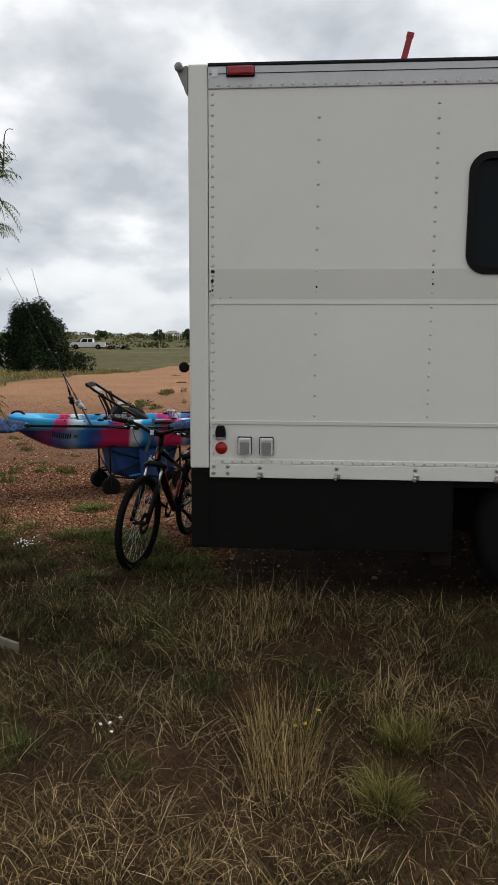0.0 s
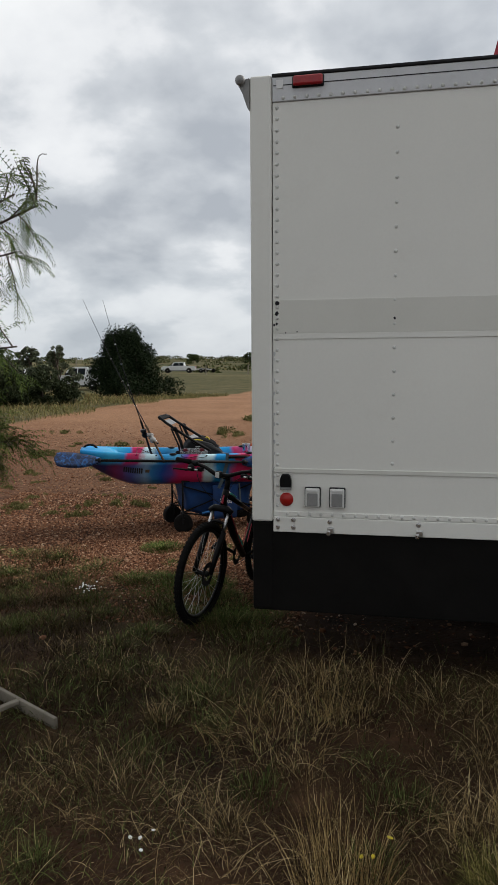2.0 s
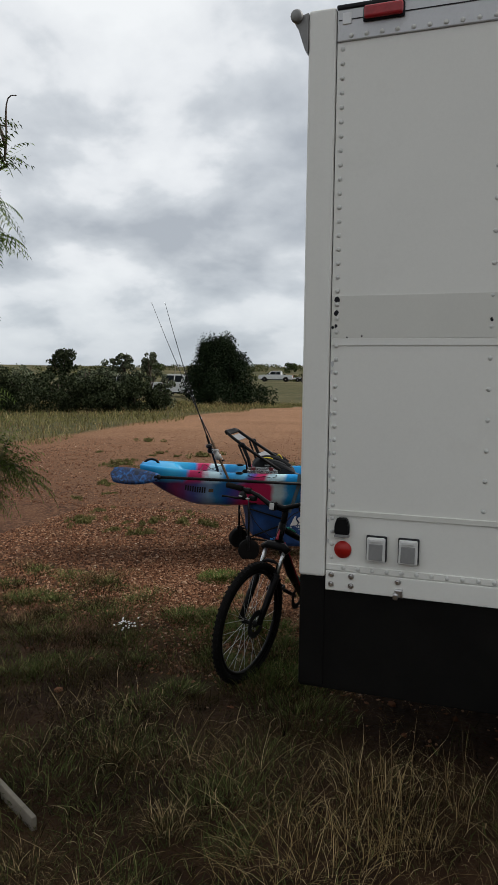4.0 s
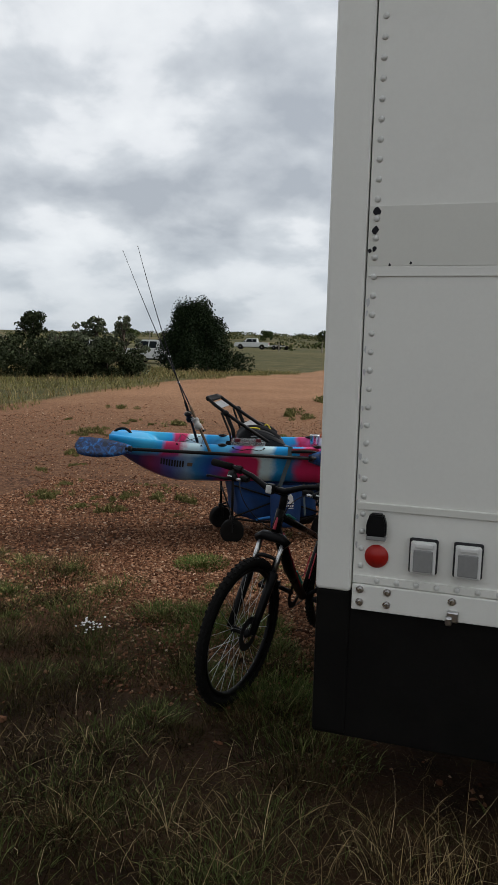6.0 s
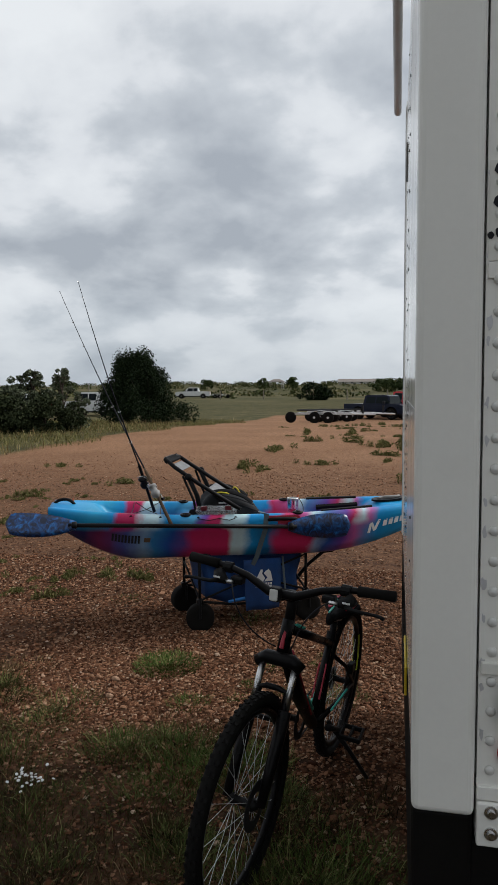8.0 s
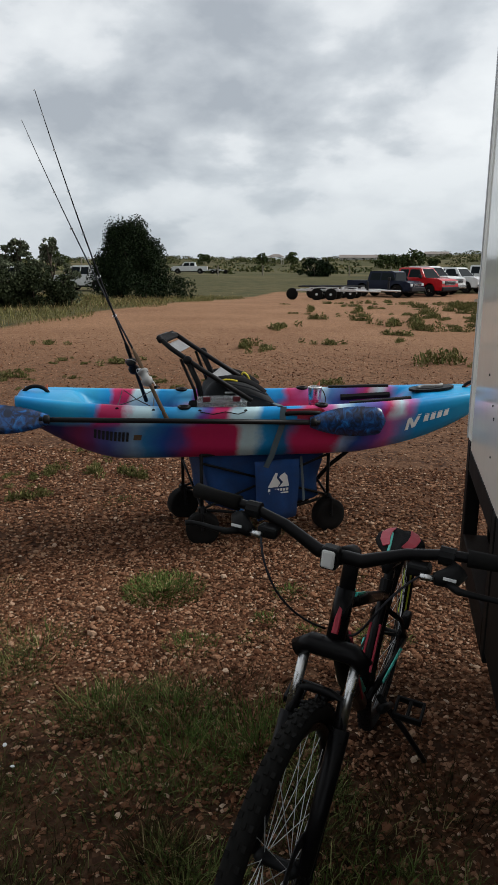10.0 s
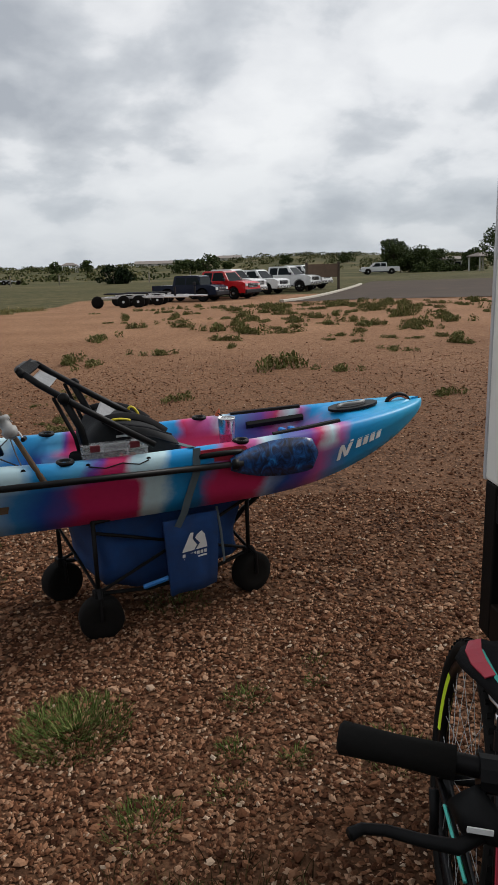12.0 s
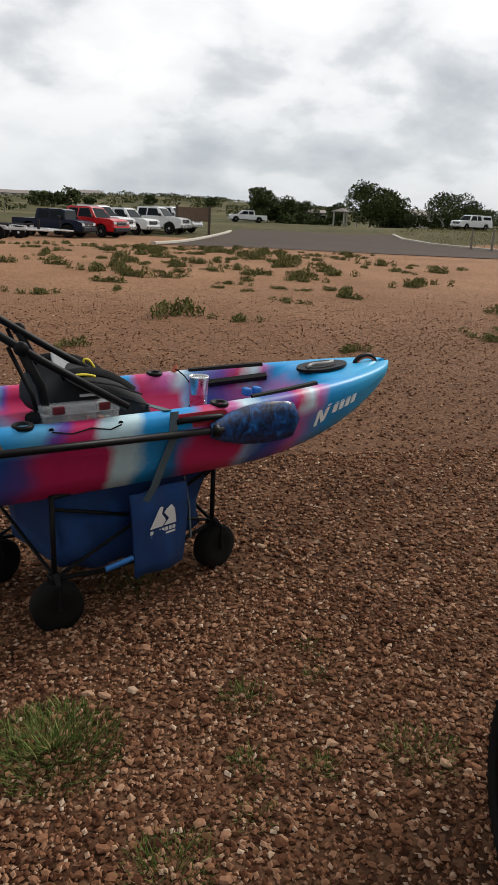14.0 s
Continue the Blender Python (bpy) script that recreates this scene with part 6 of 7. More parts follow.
pickup(pk(-2.32, 53, -27), CAR_NAVY, "dark navy crew-cab pickup parked with a trailer", 4.7, 1.72, 0)
pickup(pk(-0.3, 55.4, -36), CAR_RED, "bright red crew-cab pickup parked nose out", 5.5, 1.95, 0)
pickup(pk(0.38, 58.6, -36), CAR_WHITE, "white pickup parked between others", 5.6, 1.98, 0.05)
pickup(pk(2.42, 61.6, -36), CAR_WHITE, "white pickup with a chrome grille", 5.7, 1.9, 0)
pickup(pk(5.18, 64.2, -34), CAR_WHITE, "white lifted pickup parked in the row", 5.8, 1.95, 0.1)
pickup(pk(6.74, 67.5, -36), CAR_WHITE, "white pickup with a dark front guard", 5.8, 2.0, 0.08)
pickup(pk(24.9, 111.7, 175), CAR_WHITE, "white pickup parked beyond the road", 5.6, 1.75)
pickup(pk(49.4, 90.8, 196), CAR_WHITE, "white pickup with a bed cover on the grass island", 5.6, 1.95, 0, True)
pickup(pk(-35.6, 118.6, 190), CAR_WHITE, "white pickup towing a small trailer", 5.8, 1.9)
pickup(pk(-25.5, 57.2, 170), CAR_WHITE, "white vehicle half hidden behind shrubs", 5.2, 2.0, 0.0, True)
pickup(pk(-31.5, 58.0, 168), CAR_WHITE, "white pickup half hidden behind shrubs", 5.4, 1.9)


def trailer(m, label, length=4.2):
    T = thing("trailer", m, label, "trailer", "trailers by the trucks")
    for s in (-1, 1):
        part("frame_rail", boxed(-length / 2, length / 2, s * 0.55 - 0.05, s * 0.55 + 0.05, 0.50, 0.60, 0.01), ALU, T, "pale metal frame rail")
        part("bunk", boxed(-length / 2 + 0.1, length / 4, s * 0.42 - 0.06, s * 0.42 + 0.06, 0.72, 0.80, 0.02), GASKET, T)
        for x in (-0.9, 0.9):
            part("bunk_post", boxed(x - 0.03, x + 0.03, s * 0.42 - 0.03, s * 0.42 + 0.03, 0.58, 0.73), ALU, T)
        for x in (-0.45, 0.35):
            M = Matrix.Translation((x, s * 0.86, 0.34)) @ pose(0, 0, 0, 90)
            bm = bmesh.new()
            lathe(bm, [(0.16, -0.09), (0.32, -0.10), (0.34, -0.07), (0.34, 0.07), (0.32, 0.10), (0.16, 0.09)], 20, M)
            w = part("wheel", bm, RUBBER, T, "", True)
            bm = bmesh.new()
            lathe(bm, [(0.02, -0.095), (0.17, -0.08), (0.17, 0.08), (0.02, 0.095)], 14, M)
            part("rim", bm, LAMP, w)
        bm = bmesh.new()
        pts = [(-0.95, 0.52), (-0.85, 0.72), (-0.1, 0.76), (0.75, 0.72), (0.85, 0.52), (0.78, 0.52), (0.68, 0.68), (-0.1, 0.72), (-0.78, 0.68), (-0.88, 0.52)]
        slab(bm, pts, 0.22, Matrix.Translation((0, s * 0.86 + 0.11, 0)) @ pose(0, 0, 0, 90))
        part("fender", bm, LAMP, T, "pale fender")
    for x in (-length / 2 + 0.1, 0, length / 2 - 0.1):
        part("cross_bar", boxed(x - 0.04, x + 0.04, -0.55, 0.55, 0.52, 0.59), ALU, T)
    part("axle", tube((-0.05, -0.86, 0.34), (-0.05, 0.86, 0.34), 0.04), INK, T)
    for s in (-1, 1):
        part("tongue", tube((length / 2, s * 0.5, 0.54), (length / 2 + 1.3, 0, 0.50), 0.045), ALU, T)
    part("winch_post", boxed(length / 2 + 0.5, length / 2 + 0.62, -0.06, 0.06, 0.5, 1.05, 0.01), INK, T)
    bm = bmesh.new()
    lathe(bm, [(0.14, -0.09), (0.32, -0.10), (0.34, 0), (0.32, 0.10), (0.14, 0.09)], 20, Matrix.Translation((-length / 2 - 0.25, -0.5, 0.34)) @ pose(0, 0, 0, 90))
    sp = part("spare_wheel", bm, RUBBER, T, "spare wheel at the tail", True)
    bm = bmesh.new()
    lathe(bm, [(0.02, -0.05), (0.15, -0.08), (0.15, 0.08), (0.02, 0.05)], 14, Matrix.Translation((-length / 2 - 0.25, -0.5, 0.34)) @ pose(0, 0, 0, 90))
    part("rim", bm, LAMP, sp)


trailer(pk(-5.3, 45.2, -4), "bare boat trailer with pale fenders behind the navy pickup", 3.4)
trailer(pk(-4.4, 48.6, -8), "dark boat trailer parked beside another", 3.8)
trailer(pk(-31.6, 119.6, 190), "small dark trailer behind the white pickup", 3.0)


# ---- distant buildings, posts and signs ----
ROOF = stained("dull_roof", (0.20, 0.17, 0.15), 0.8, 0, 0.15, 0.5)
PALE_WALL = stained("pale_wall", (0.50, 0.48, 0.44), 0.8, 0, 0.08, 0.4)


def shelter(x, y, yaw, w, d, h, label):
    T = thing("picnic_shelter", pk(x, y, yaw), label, "shelter", "picnic shelters")
    for sx in (-1, 1):
        for sy in (-1, 1):
            part("post", boxed(sx * w * 0.4 - 0.09, sx * w * 0.4 + 0.09, sy * d * 0.4 - 0.09, sy * d * 0.4 + 0.09, 0, h), PALE_WALL, T)
    bm = bmesh.new()
    b = [bm.verts.new((sx * w / 2, sy * d / 2, h)) for sx, sy in ((-1, -1), (1, -1), (1, 1), (-1, 1))]
    e = [bm.verts.new((sx * w / 2, sy * d / 2, h - 0.12)) for sx, sy in ((-1, -1), (1, -1), (1, 1), (-1, 1))]
    t = [bm.verts.new((sx * w * 0.2, 0, h + w * 0.16)) for sx in (-1, 1)]
    for q in ((b[0], b[1], t[1], t[0]), (b[2], b[3], t[0], t[1]), (b[1], b[2], t[1]), (b[3], b[0], t[0]), e[::-1]):
        bm.faces.new(q)
    for i in range(4):
        bm.faces.new((e[i], e[(i + 1) % 4], b[(i + 1) % 4], b[i]))
    bmesh.ops.recalc_face_normals(bm, faces=bm.faces)
    part("roof", bm, ROOF, T, "low hipped roof")
    part("table", boxed(-0.9, 0.9, -0.4, 0.4, 0.68, 0.76), WOOD, T)


def house(x, y, yaw, w, d, h, label):
    T = thing("building", pk(x, y, yaw), label, "building", "far buildings")
    part("wall", boxed(-w / 2, w / 2, -d / 2, d / 2, -1.0, h), PALE_WALL, T)
    bm = bmesh.new()
    slab(bm, [(-d / 2 - 0.4, h), (d / 2 + 0.4, h), (0, h + d * 0.14)], w + 0.8, Matrix.Translation((-w / 2 - 0.4, 0, 0)) @ pose(0, 0, 0, 90, 0, 90))
    part("roof", bm, ROOF, T)
    for i in range(max(2, int(w / 4))):
        cx = -w / 2 + (i + 0.5) * w / max(2, int(w / 4))
        wn = part("window", boxed(cx - 0.5, cx + 0.5, -d / 2 - 0.06, -d / 2 + 0.05, h * 0.4, h * 0.75), DARK_GLASS, T)
        part("sill", boxed(cx - 0.6, cx + 0.6, -d / 2 - 0.12, -d / 2 + 0.02, h * 0.36, h * 0.4), PALE_WALL, wn)


shelter(41.5, 114.7, 20, 3.4, 3.0, 2.2, "small picnic shelter with a grey roof under trees")
shelter(-46.1, 258.6, 0, 5.5, 5.0, 2.6, "far picnic shelter on the rise")
house(-22, 330, 4, 16, 9, 0.9, "long low pale building on the horizon")
house(12, 350, -6, 10, 9, 0.9, "low pale building far away")
house(39, 123, 10, 4.2, 3.0, 1.9, "white camper half hidden by trees")
house(62, 128, 12, 10, 6, 2.4, "low grey building behind trees")


def sign_board():
    T = thing("sign_board", pk(8.3, 63.5, 8), "brown wooden notice board on two posts", "sign")
    for x in (-1.35, 1.35):
        part("post", boxed(x - 0.09, x + 0.09, -0.09, 0.09, 0, 2.25, 0.01), BARK, T)
    part("board", boxed(-1.26, 1.26, -0.05, 0.05, 1.05, 2.1, 0.01), NOTICE, T, "brown back of a notice board")


sign_board()


def fence_post(x, y, h):
    ob = part("fence_post", sweep(bmesh.new(), [(0, 0, -0.1), (0.01, 0, h * 0.6), (0.02, 0.01, h)], [0.09, 0.085, 0.075], 8), WOOD)
    ob.matrix_world = pk(x, y, 0)
    tagged(ob, "weathered wooden fence post in grass", "post", "fence posts")


for x, y, h in ((27.6, 51.4, 1.5), (27.2, 53.5, 1.45), (-26, 100, 1.4), (-20, 101, 1.4), (-14, 102, 1.4), (-8.5, 103, 1.3), (-45, 98, 2.4), (-3, 104, 1.3)):
    fence_post(x, y, h)


# ---- trees and shrubs ----
def leaf_cloud(centres, radii, count, size, rng, flat=0.6, shell=0.55):
    """Small bent leaf quads in uneven clumps round the given centres."""
    centres, radii = np.asarray(centres, float), np.asarray(radii, float)
    pick = rng.choice(len(centres), count, p=(radii.prod(1) ** 0.67) / (radii.prod(1) ** 0.67).sum())
    d = rng.normal(size=(count, 3))
    d /= np.linalg.norm(d, axis=1)[:, None]
    rr = shell + (1 - shell) * rng.random(count) ** 0.5
    rr *= 0.80 + 0.35 * rng.random(count)
    p = centres[pick] + d * rr[:, None] * radii[pick]
    a = rng.normal(size=(count, 3))
    a /= np.linalg.norm(a, axis=1)[:, None]
    b = np.cross(a, rng.normal(size=(count, 3)))
    b /= np.linalg.norm(b, axis=1)[:, None]
    s = size * (0.5 + rng.random(count))[:, None]
    v = np.stack([p - a * s, p + b * s * flat, p + a * s, p - b * s * flat], 1).reshape(-1, 3)
    f = np.arange(count * 4).reshape(-1, 4)
    return v.tolist(), f.tolist()


def clumps(rng, n, r, h, base, size):
    """Clump centres that fill an uneven crown."""
    c, s = [], []
    for _ in range(n):
        t = rng.random()
        z = base + h * t
        wid = r * (0.45 + 0.75 * math.sin(math.pi * min(0.97, 0.12 + 0.8 * t)))
        a, q = rng.random() * 6.283, rng.random() ** 0.5
        c.append((wid * q * math.cos(a), wid * q * math.sin(a), z))
        k = size * (0.6 + 0.8 * rng.random())
        s.append((k, k, k * 0.75))
    return c, s


def tree(name, x, y, r, h, base, label, mat, seed, leaves=2600, size=0.16, category="tree", n=26, group="trees"):
    rng = np.random.default_rng(seed)
    T = thing(name, pk(x, y, 0), label, category, group)
    c, s = clumps(rng, n, r, h - base - 0.15 * h, base, r * 0.34)
    v, f = leaf_cloud(c, s, leaves, size, rng)
    raw("crown", v, f, mat, T)
    top = h * 0.75
    bm = sweep(bmesh.new(), [(0, 0, -0.1), (0.05 * r, 0.02, base * 0.6), (-0.04 * r, 0.05, base + (top - base) * 0.5), (0.02, 0, top)], [0.05 * h * 0.5, 0.045 * h * 0.5, 0.03 * h * 0.5, 0.01 * h], 8)
    part("trunk", bm, BARK, T, "", True)
    for k in range(5):
        a = 1.3 * k + rng.random()
        z = max(0.15, base) + (top - base) * (0.1 + 0.14 * k)
        q = Vector((math.cos(a) * r * 0.7, math.sin(a) * r * 0.7, z + 0.28 * h))
        part("limb", sweep(bmesh.new(), [(0, 0, z), q * 0.5 + Vector((0, 0, z * 0.5 - 0.02 * h)), q], [0.012 * h, 0.009 * h, 0.004 * h], 6), BARK, T)
    return T


def juniper():
    rng = np.random.default_rng(3)
    T = thing("juniper", pk(-14.25, 39.2, 0), "dense dark green juniper bush with feathery outline", "shrub")
    c, s = [], []
    for i in range(130):
        t = rng.random() ** 1.1
        z = 0.45 + 3.0 * t
        cx = -0.62 + 0.5 * (1 - t)
        wid = 2.5 * (1 - 0.74 * t ** 1.15)
        a, q = rng.random() * 6.283, rng.random() ** 0.45
        c.append((cx + wid * q * math.cos(a), wid * q * math.sin(a) * 0.9, z))
        k = 0.38 + 0.32 * rng.random()
        s.append((k, k, k * 1.15))
    v, f = leaf_cloud(c, s, 60000, 0.052, rng, 0.55, 0.3)
    raw("crown", v, f, JUNIPER, T)
    for k in range(7):
        a = 0.9 * k
        part("stem", sweep(bmesh.new(), [(0.1 * math.cos(a), 0.1 * math.sin(a), -0.1), (0.5 * math.cos(a), 0.5 * math.sin(a), 0.9), (1.0 * math.cos(a) - 0.3, 0.9 * math.sin(a), 2.4)], [0.07, 0.05, 0.015], 6), BARK, T)


juniper()
OLIVE = "grey-green olive shrub with loose silvery top"
for i, (x, y, r, h, b, n) in enumerate(((-15.28, 27.8, 0.46, 2.45, 0.5, 2600), (-14.72, 28.1, 0.38, 2.85, 0.6, 2800), (-13.78, 28.6, 0.36, 2.85, 0.7, 2700), (-13.2, 28.9, 0.36, 1.75, 0.2, 1500), (-14.3, 28.0, 0.55, 1.95, 0.2, 3200), (-15.1, 27.3, 0.55, 1.9, 0.2, 3000), (-15.9, 26.9, 0.5, 2.1, 0.2, 2600))):
    tree("olive_shrub", x, y, r, h, b, OLIVE, SAGE, 11 + i, n, 0.045, "shrub", 34, "verge shrubs")
for i, (x, y, r, h, n) in enumerate(((-15.2, 26.2, 0.85, 1.5, 4200), (-13.9, 27.4, 0.75, 1.5, 3800), (-14.6, 26.9, 0.8, 1.45, 3800), (-16.4, 25.7, 0.9, 1.6, 4400), (-17.6, 25.0, 0.9, 1.6, 4200), (-13.2, 28.2, 0.5, 1.25, 1900), (-18.9, 24.6, 1.0, 1.8, 4000))):
    tree("verge_shrub", x, y, r, h, 0.05, "dark tangled roadside shrub", THICKET, 15 + i, n, 0.05, "shrub", 40, "verge shrubs")
tree("roadside_tree", -17.45, 27.6, 0.62, 2.85, 0.35, "round dark green roadside tree", THICKET, 27, 4400, 0.055, "tree", 44)
tree("verge_shrub", -20.5, 28.0, 1.3, 1.9, 0.1, "grey tangled roadside shrub", SAGE, 18, 3600, 0.06, "shrub", 34, "verge shrubs")

for i, (x, y, r, h, b, n) in enumerate(((29.5, 120.8, 2.2, 8.2, 1.4, 3600), (31.3, 123.5, 1.9, 5.5, 0.6, 2600), (34.0, 121.3, 2.6, 5.9, 0.5, 3400), (37.0, 122.5, 2.0, 5.0, 0.4, 2400), (43.0, 108.6, 3.6, 8.6, 1.6, 5200), (46.6, 110.0, 3.3, 7.6, 1.2, 4200), (49.5, 113, 2.0, 4.2, 0.3, 2200), (56.3, 108.2, 3.3, 7.4, 0.9, 4200), (60.2, 108.0, 2.8, 6.0, 0.6, 3400), (64.5, 104.0, 2.6, 6.4, 0.7, 3000), (42.0, 119.0, 1.5, 5.0, 0.8, 1300), (71, 107, 3.2, 7.0, 0.7, 3000))):
    tree("tree", x, y, r, 0.74 * h, 0.74 * b, "leafy dark green tree beyond the road", LEAF, 40 + i, int(1.5 * n), 0.15, "tree", 38)
for i, (x, y, r, h) in enumerate(((33, 117, 1.5, 1.6), (36.5, 117.5, 1.7, 1.5), (40, 118, 1.5, 1.4), (47.5, 112, 1.9, 2.0), (51, 110, 2.0, 1.8), (53.5, 109, 1.4, 1.6), (-12.6, 98, 1.6, 2.4), (-11.2, 99, 1.2, 1.7))):
    tree("bush", x, y, r, h, 0.05, "low dense green bush in rough grass", LEAF if i < 6 else JUNIPER, 70 + i, 1300, 0.17, "bush", 20, "bushes")
for i, (x, y, r, h) in enumerate(((-6.4, 204, 3.2, 5.0), (-2.6, 206, 2.4, 3.6), (0.4, 204, 3.4, 6.0), (6, 210, 1.6, 3.2), (-51, 258, 2.0, 5.5), (-40, 257, 2.2, 5.5), (-70, 250, 2.5, 5), (-95, 240, 3.5, 5), (-118, 236, 3.5, 5), (46, 240, 3, 4.5), (70, 230, 3, 4.5), (27, 250, 2.2, 4))):
    tree("tree", x, y, 0.85 * r, 0.78 * h, 0.3, "dark tree on the far rise", LEAF, 90 + i, 1300, 0.28, "tree", 24)


def far_scrub():
    """Low brush over the far rise, past counting."""
    rng = np.random.default_rng(21)
    c, s = [], []
    while len(c) < 900:
        x, y = rng.uniform(-190, 190), rng.uniform(112, 420)
        if x > 12 and y < 128:
            continue
        k = rng.uniform(0.5, 1.6) * (0.8 + y / 400)
        c.append((x, y, gz(x, y) + k * 0.25))
        s.append((k * 1.4, k * 1.2, k * 0.5))
    v, f = leaf_cloud(c, s, 42000, 0.34, rng, 0.6, 0.5)
    tagged(raw("scrub", v, f, SCRUB), "low dusty green brush over the far rise", "brush", kind="stuff")


far_scrub()


def mesquite():
    """The near tree whose branches hang with feathery leaflets."""
    rng = np.random.default_rng(5)
    T = thing("mesquite_tree", pk(-2.75, 3.75, 0), "mesquite tree with drooping feathery green leaves", "tree")
    O = Vector((-2.75, 3.75, gz(-2.75, 3.75)))
    part("trunk", sweep(bmesh.new(), [(0, 0, -0.1), (-0.05, 0.02, 0.5), (0.05, 0, 1.1), (-0.05, 0.05, 1.9), (-0.1, 0, 2.6)], [0.085, 0.075, 0.06, 0.045, 0.02], 10), BARK, T, "rough brown trunk", True)
    verts, faces = [], []

    def frond(p, d):
        """A leaf stalk with paired leaflets."""
        ln = rng.uniform(0.09, 0.16)
        d = (d + Vector((0, 0, -0.12)) + Vector(rng.normal(0, 0.55, 3))).normalized()
        side = d.cross(Vector((0, 0, 1)) + Vector(rng.normal(0, 0.3, 3))).normalized()
        nrm = side.cross(d)
        m = int(rng.integers(7, 11))
        cur, step = p.copy(), ln / m
        size = rng.uniform(0.020, 0.031)
        for i in range(m):
            for s in (-1, 1):
                q = (side * s + d * 0.5 + Vector((0, 0, -0.35))).normalized()
                L, w = size * rng.uniform(0.75, 1.1) * (1 - 0.4 * abs(i - m * 0.45) / m), 0.0028
                k = len(verts)
                verts.extend([tuple(cur), tuple(cur + q * L * 0.5 + d * w), tuple(cur + q * L + Vector((0, 0, -0.006))), tuple(cur + q * L * 0.5 - d * w)])
                faces.append((k, k + 1, k + 2, k + 3))
            d = (d + Vector((0, 0, -0.13))).normalized()
            cur = cur + d * step
        k = len(verts)
        verts.extend([tuple(p), tuple(p + side * 0.0018), tuple(cur), tuple(p - side * 0.0018)])
        faces.append((k, k + 1, k + 2, k + 3))

    def branch(a, b, r, twigs, droop=-0.06, dens=1.0):
        a, b = Vector(a), Vector(b)
        mid = (a + b) / 2 + Vector((0, 0, 0.10)) + Vector(rng.normal(0, 0.04, 3))
        pts = curve_pts(a, mid, mid, b, 8)
        part("limb", sweep(bmesh.new(), pts, [r * (1 - 0.09 * i) for i in range(9)], 7), BARK, T, "", True)
        for k in range(twigs):
            t = 0.30 + 0.70 * (k + rng.random()) / twigs
            i = min(7, int(t * 8))
            p = pts[i].lerp(pts[i + 1], t * 8 - i)
            d = ((b - a).normalized() * 0.7 + Vector(rng.normal(0, 0.6, 3))).normalized()
            ln = rng.uniform(0.07, 0.20)
            tw = [p, p + d * ln * 0.5, p + d * ln + Vector((0, 0, droop))]
            part("twig", sweep(bmesh.new(), tw, [0.0035, 0.0025, 0.0012], 4), BARK, T)
            for q in range(int(13 * dens)):
                u = rng.random()
                c = tw[0].lerp(tw[2], 0.15 + 0.85 * u)
                frond(c, d)

    L = lambda x, y, z: Vector((x + (0.0 if z > 1.9 else -0.14), y - (0.0 if z > 1.9 else 0.22), z)) - O
    W = lambda x, y, z: Vector((x, y, z)) - O
    # two spreading top branches, then thinner shelves below
    branch((0, 0, 1.75), W(-1.27, 3.10, 2.28), 0.014, 28, -0.02, 0.8)
    branch((0, 0, 1.9), W(-1.38, 3.12, 2.33), 0.012, 18, 0.0, 0.8)
    branch((-0.05, 0.05, 1.7), W(-1.38, 3.12, 2.11), 0.012, 24, -0.04, 0.8)
    branch((-0.05, 0, 2.1), W(-1.68, 3.05, 2.40), 0.012, 12, 0.02, 0.8)
    branch((0, 0, 1.7), W(-1.72, 3.02, 1.92), 0.012, 18, -0.06)
    branch((0, 0, 1.4), W(-1.42, 3.16, 1.74), 0.012, 26, -0.02)
    branch((0, 0, 1.3), W(-1.62, 3.10, 1.77), 0.012, 20, -0.04)
    branch((0, 0, 1.1), W(-1.62, 3.12, 1.54), 0.012, 26, -0.06, 1.3)
    branch((0.05, 0, 1.0), W(-1.66, 3.25, 1.42), 0.012, 24, -0.06, 1.2)
    branch((0.05, 0, 0.9), W(-1.70, 3.60, 1.30), 0.012, 20, -0.04)
    branch((0.0, 0, 0.8), W(-1.84, 3.86, 1.26), 0.012, 18, -0.04)
    branch((0.0, 0, 0.6), W(-1.85, 3.30, 1.02), 0.012, 14, -0.06)
    branch((0.0, 0.1, 1.3), L(-2.0, 4.05, 1.6), 0.013, 24, -0.06, 1.4)
    branch((0.0, 0.1, 0.9), L(-2.05, 3.95, 1.15), 0.013, 24, -0.06, 1.4)
    branch((0.0, 0, 1.6), L(-2.2, 3.3, 2.0), 0.013, 20, -0.06, 1.3)
    branch((-0.1, 0, 2.5), L(-3.3, 3.6, 3.1), 0.013, 12)
    branch((-0.1, 0, 2.0), L(-3.6, 4.1, 2.3), 0.013, 12)
    # bare curling tip
    for k in range(4):
        a = W(-1.28, 3.10, 2.29)
        b = a + Vector((rng.uniform(-0.06, 0.08), rng.uniform(-0.05, 0.05), rng.uniform(0.08, 0.17)))
        part("bare_twig", sweep(bmesh.new(), curve_pts(a, a + Vector((0.02, 0, 0.1)), b + Vector((-0.06, 0, 0.02)), b, 8), [0.0028] * 5 + [0.002] * 4, 4), BARK, T)
    raw("foliage", verts, faces, MESQUITE, T)


mesquite()


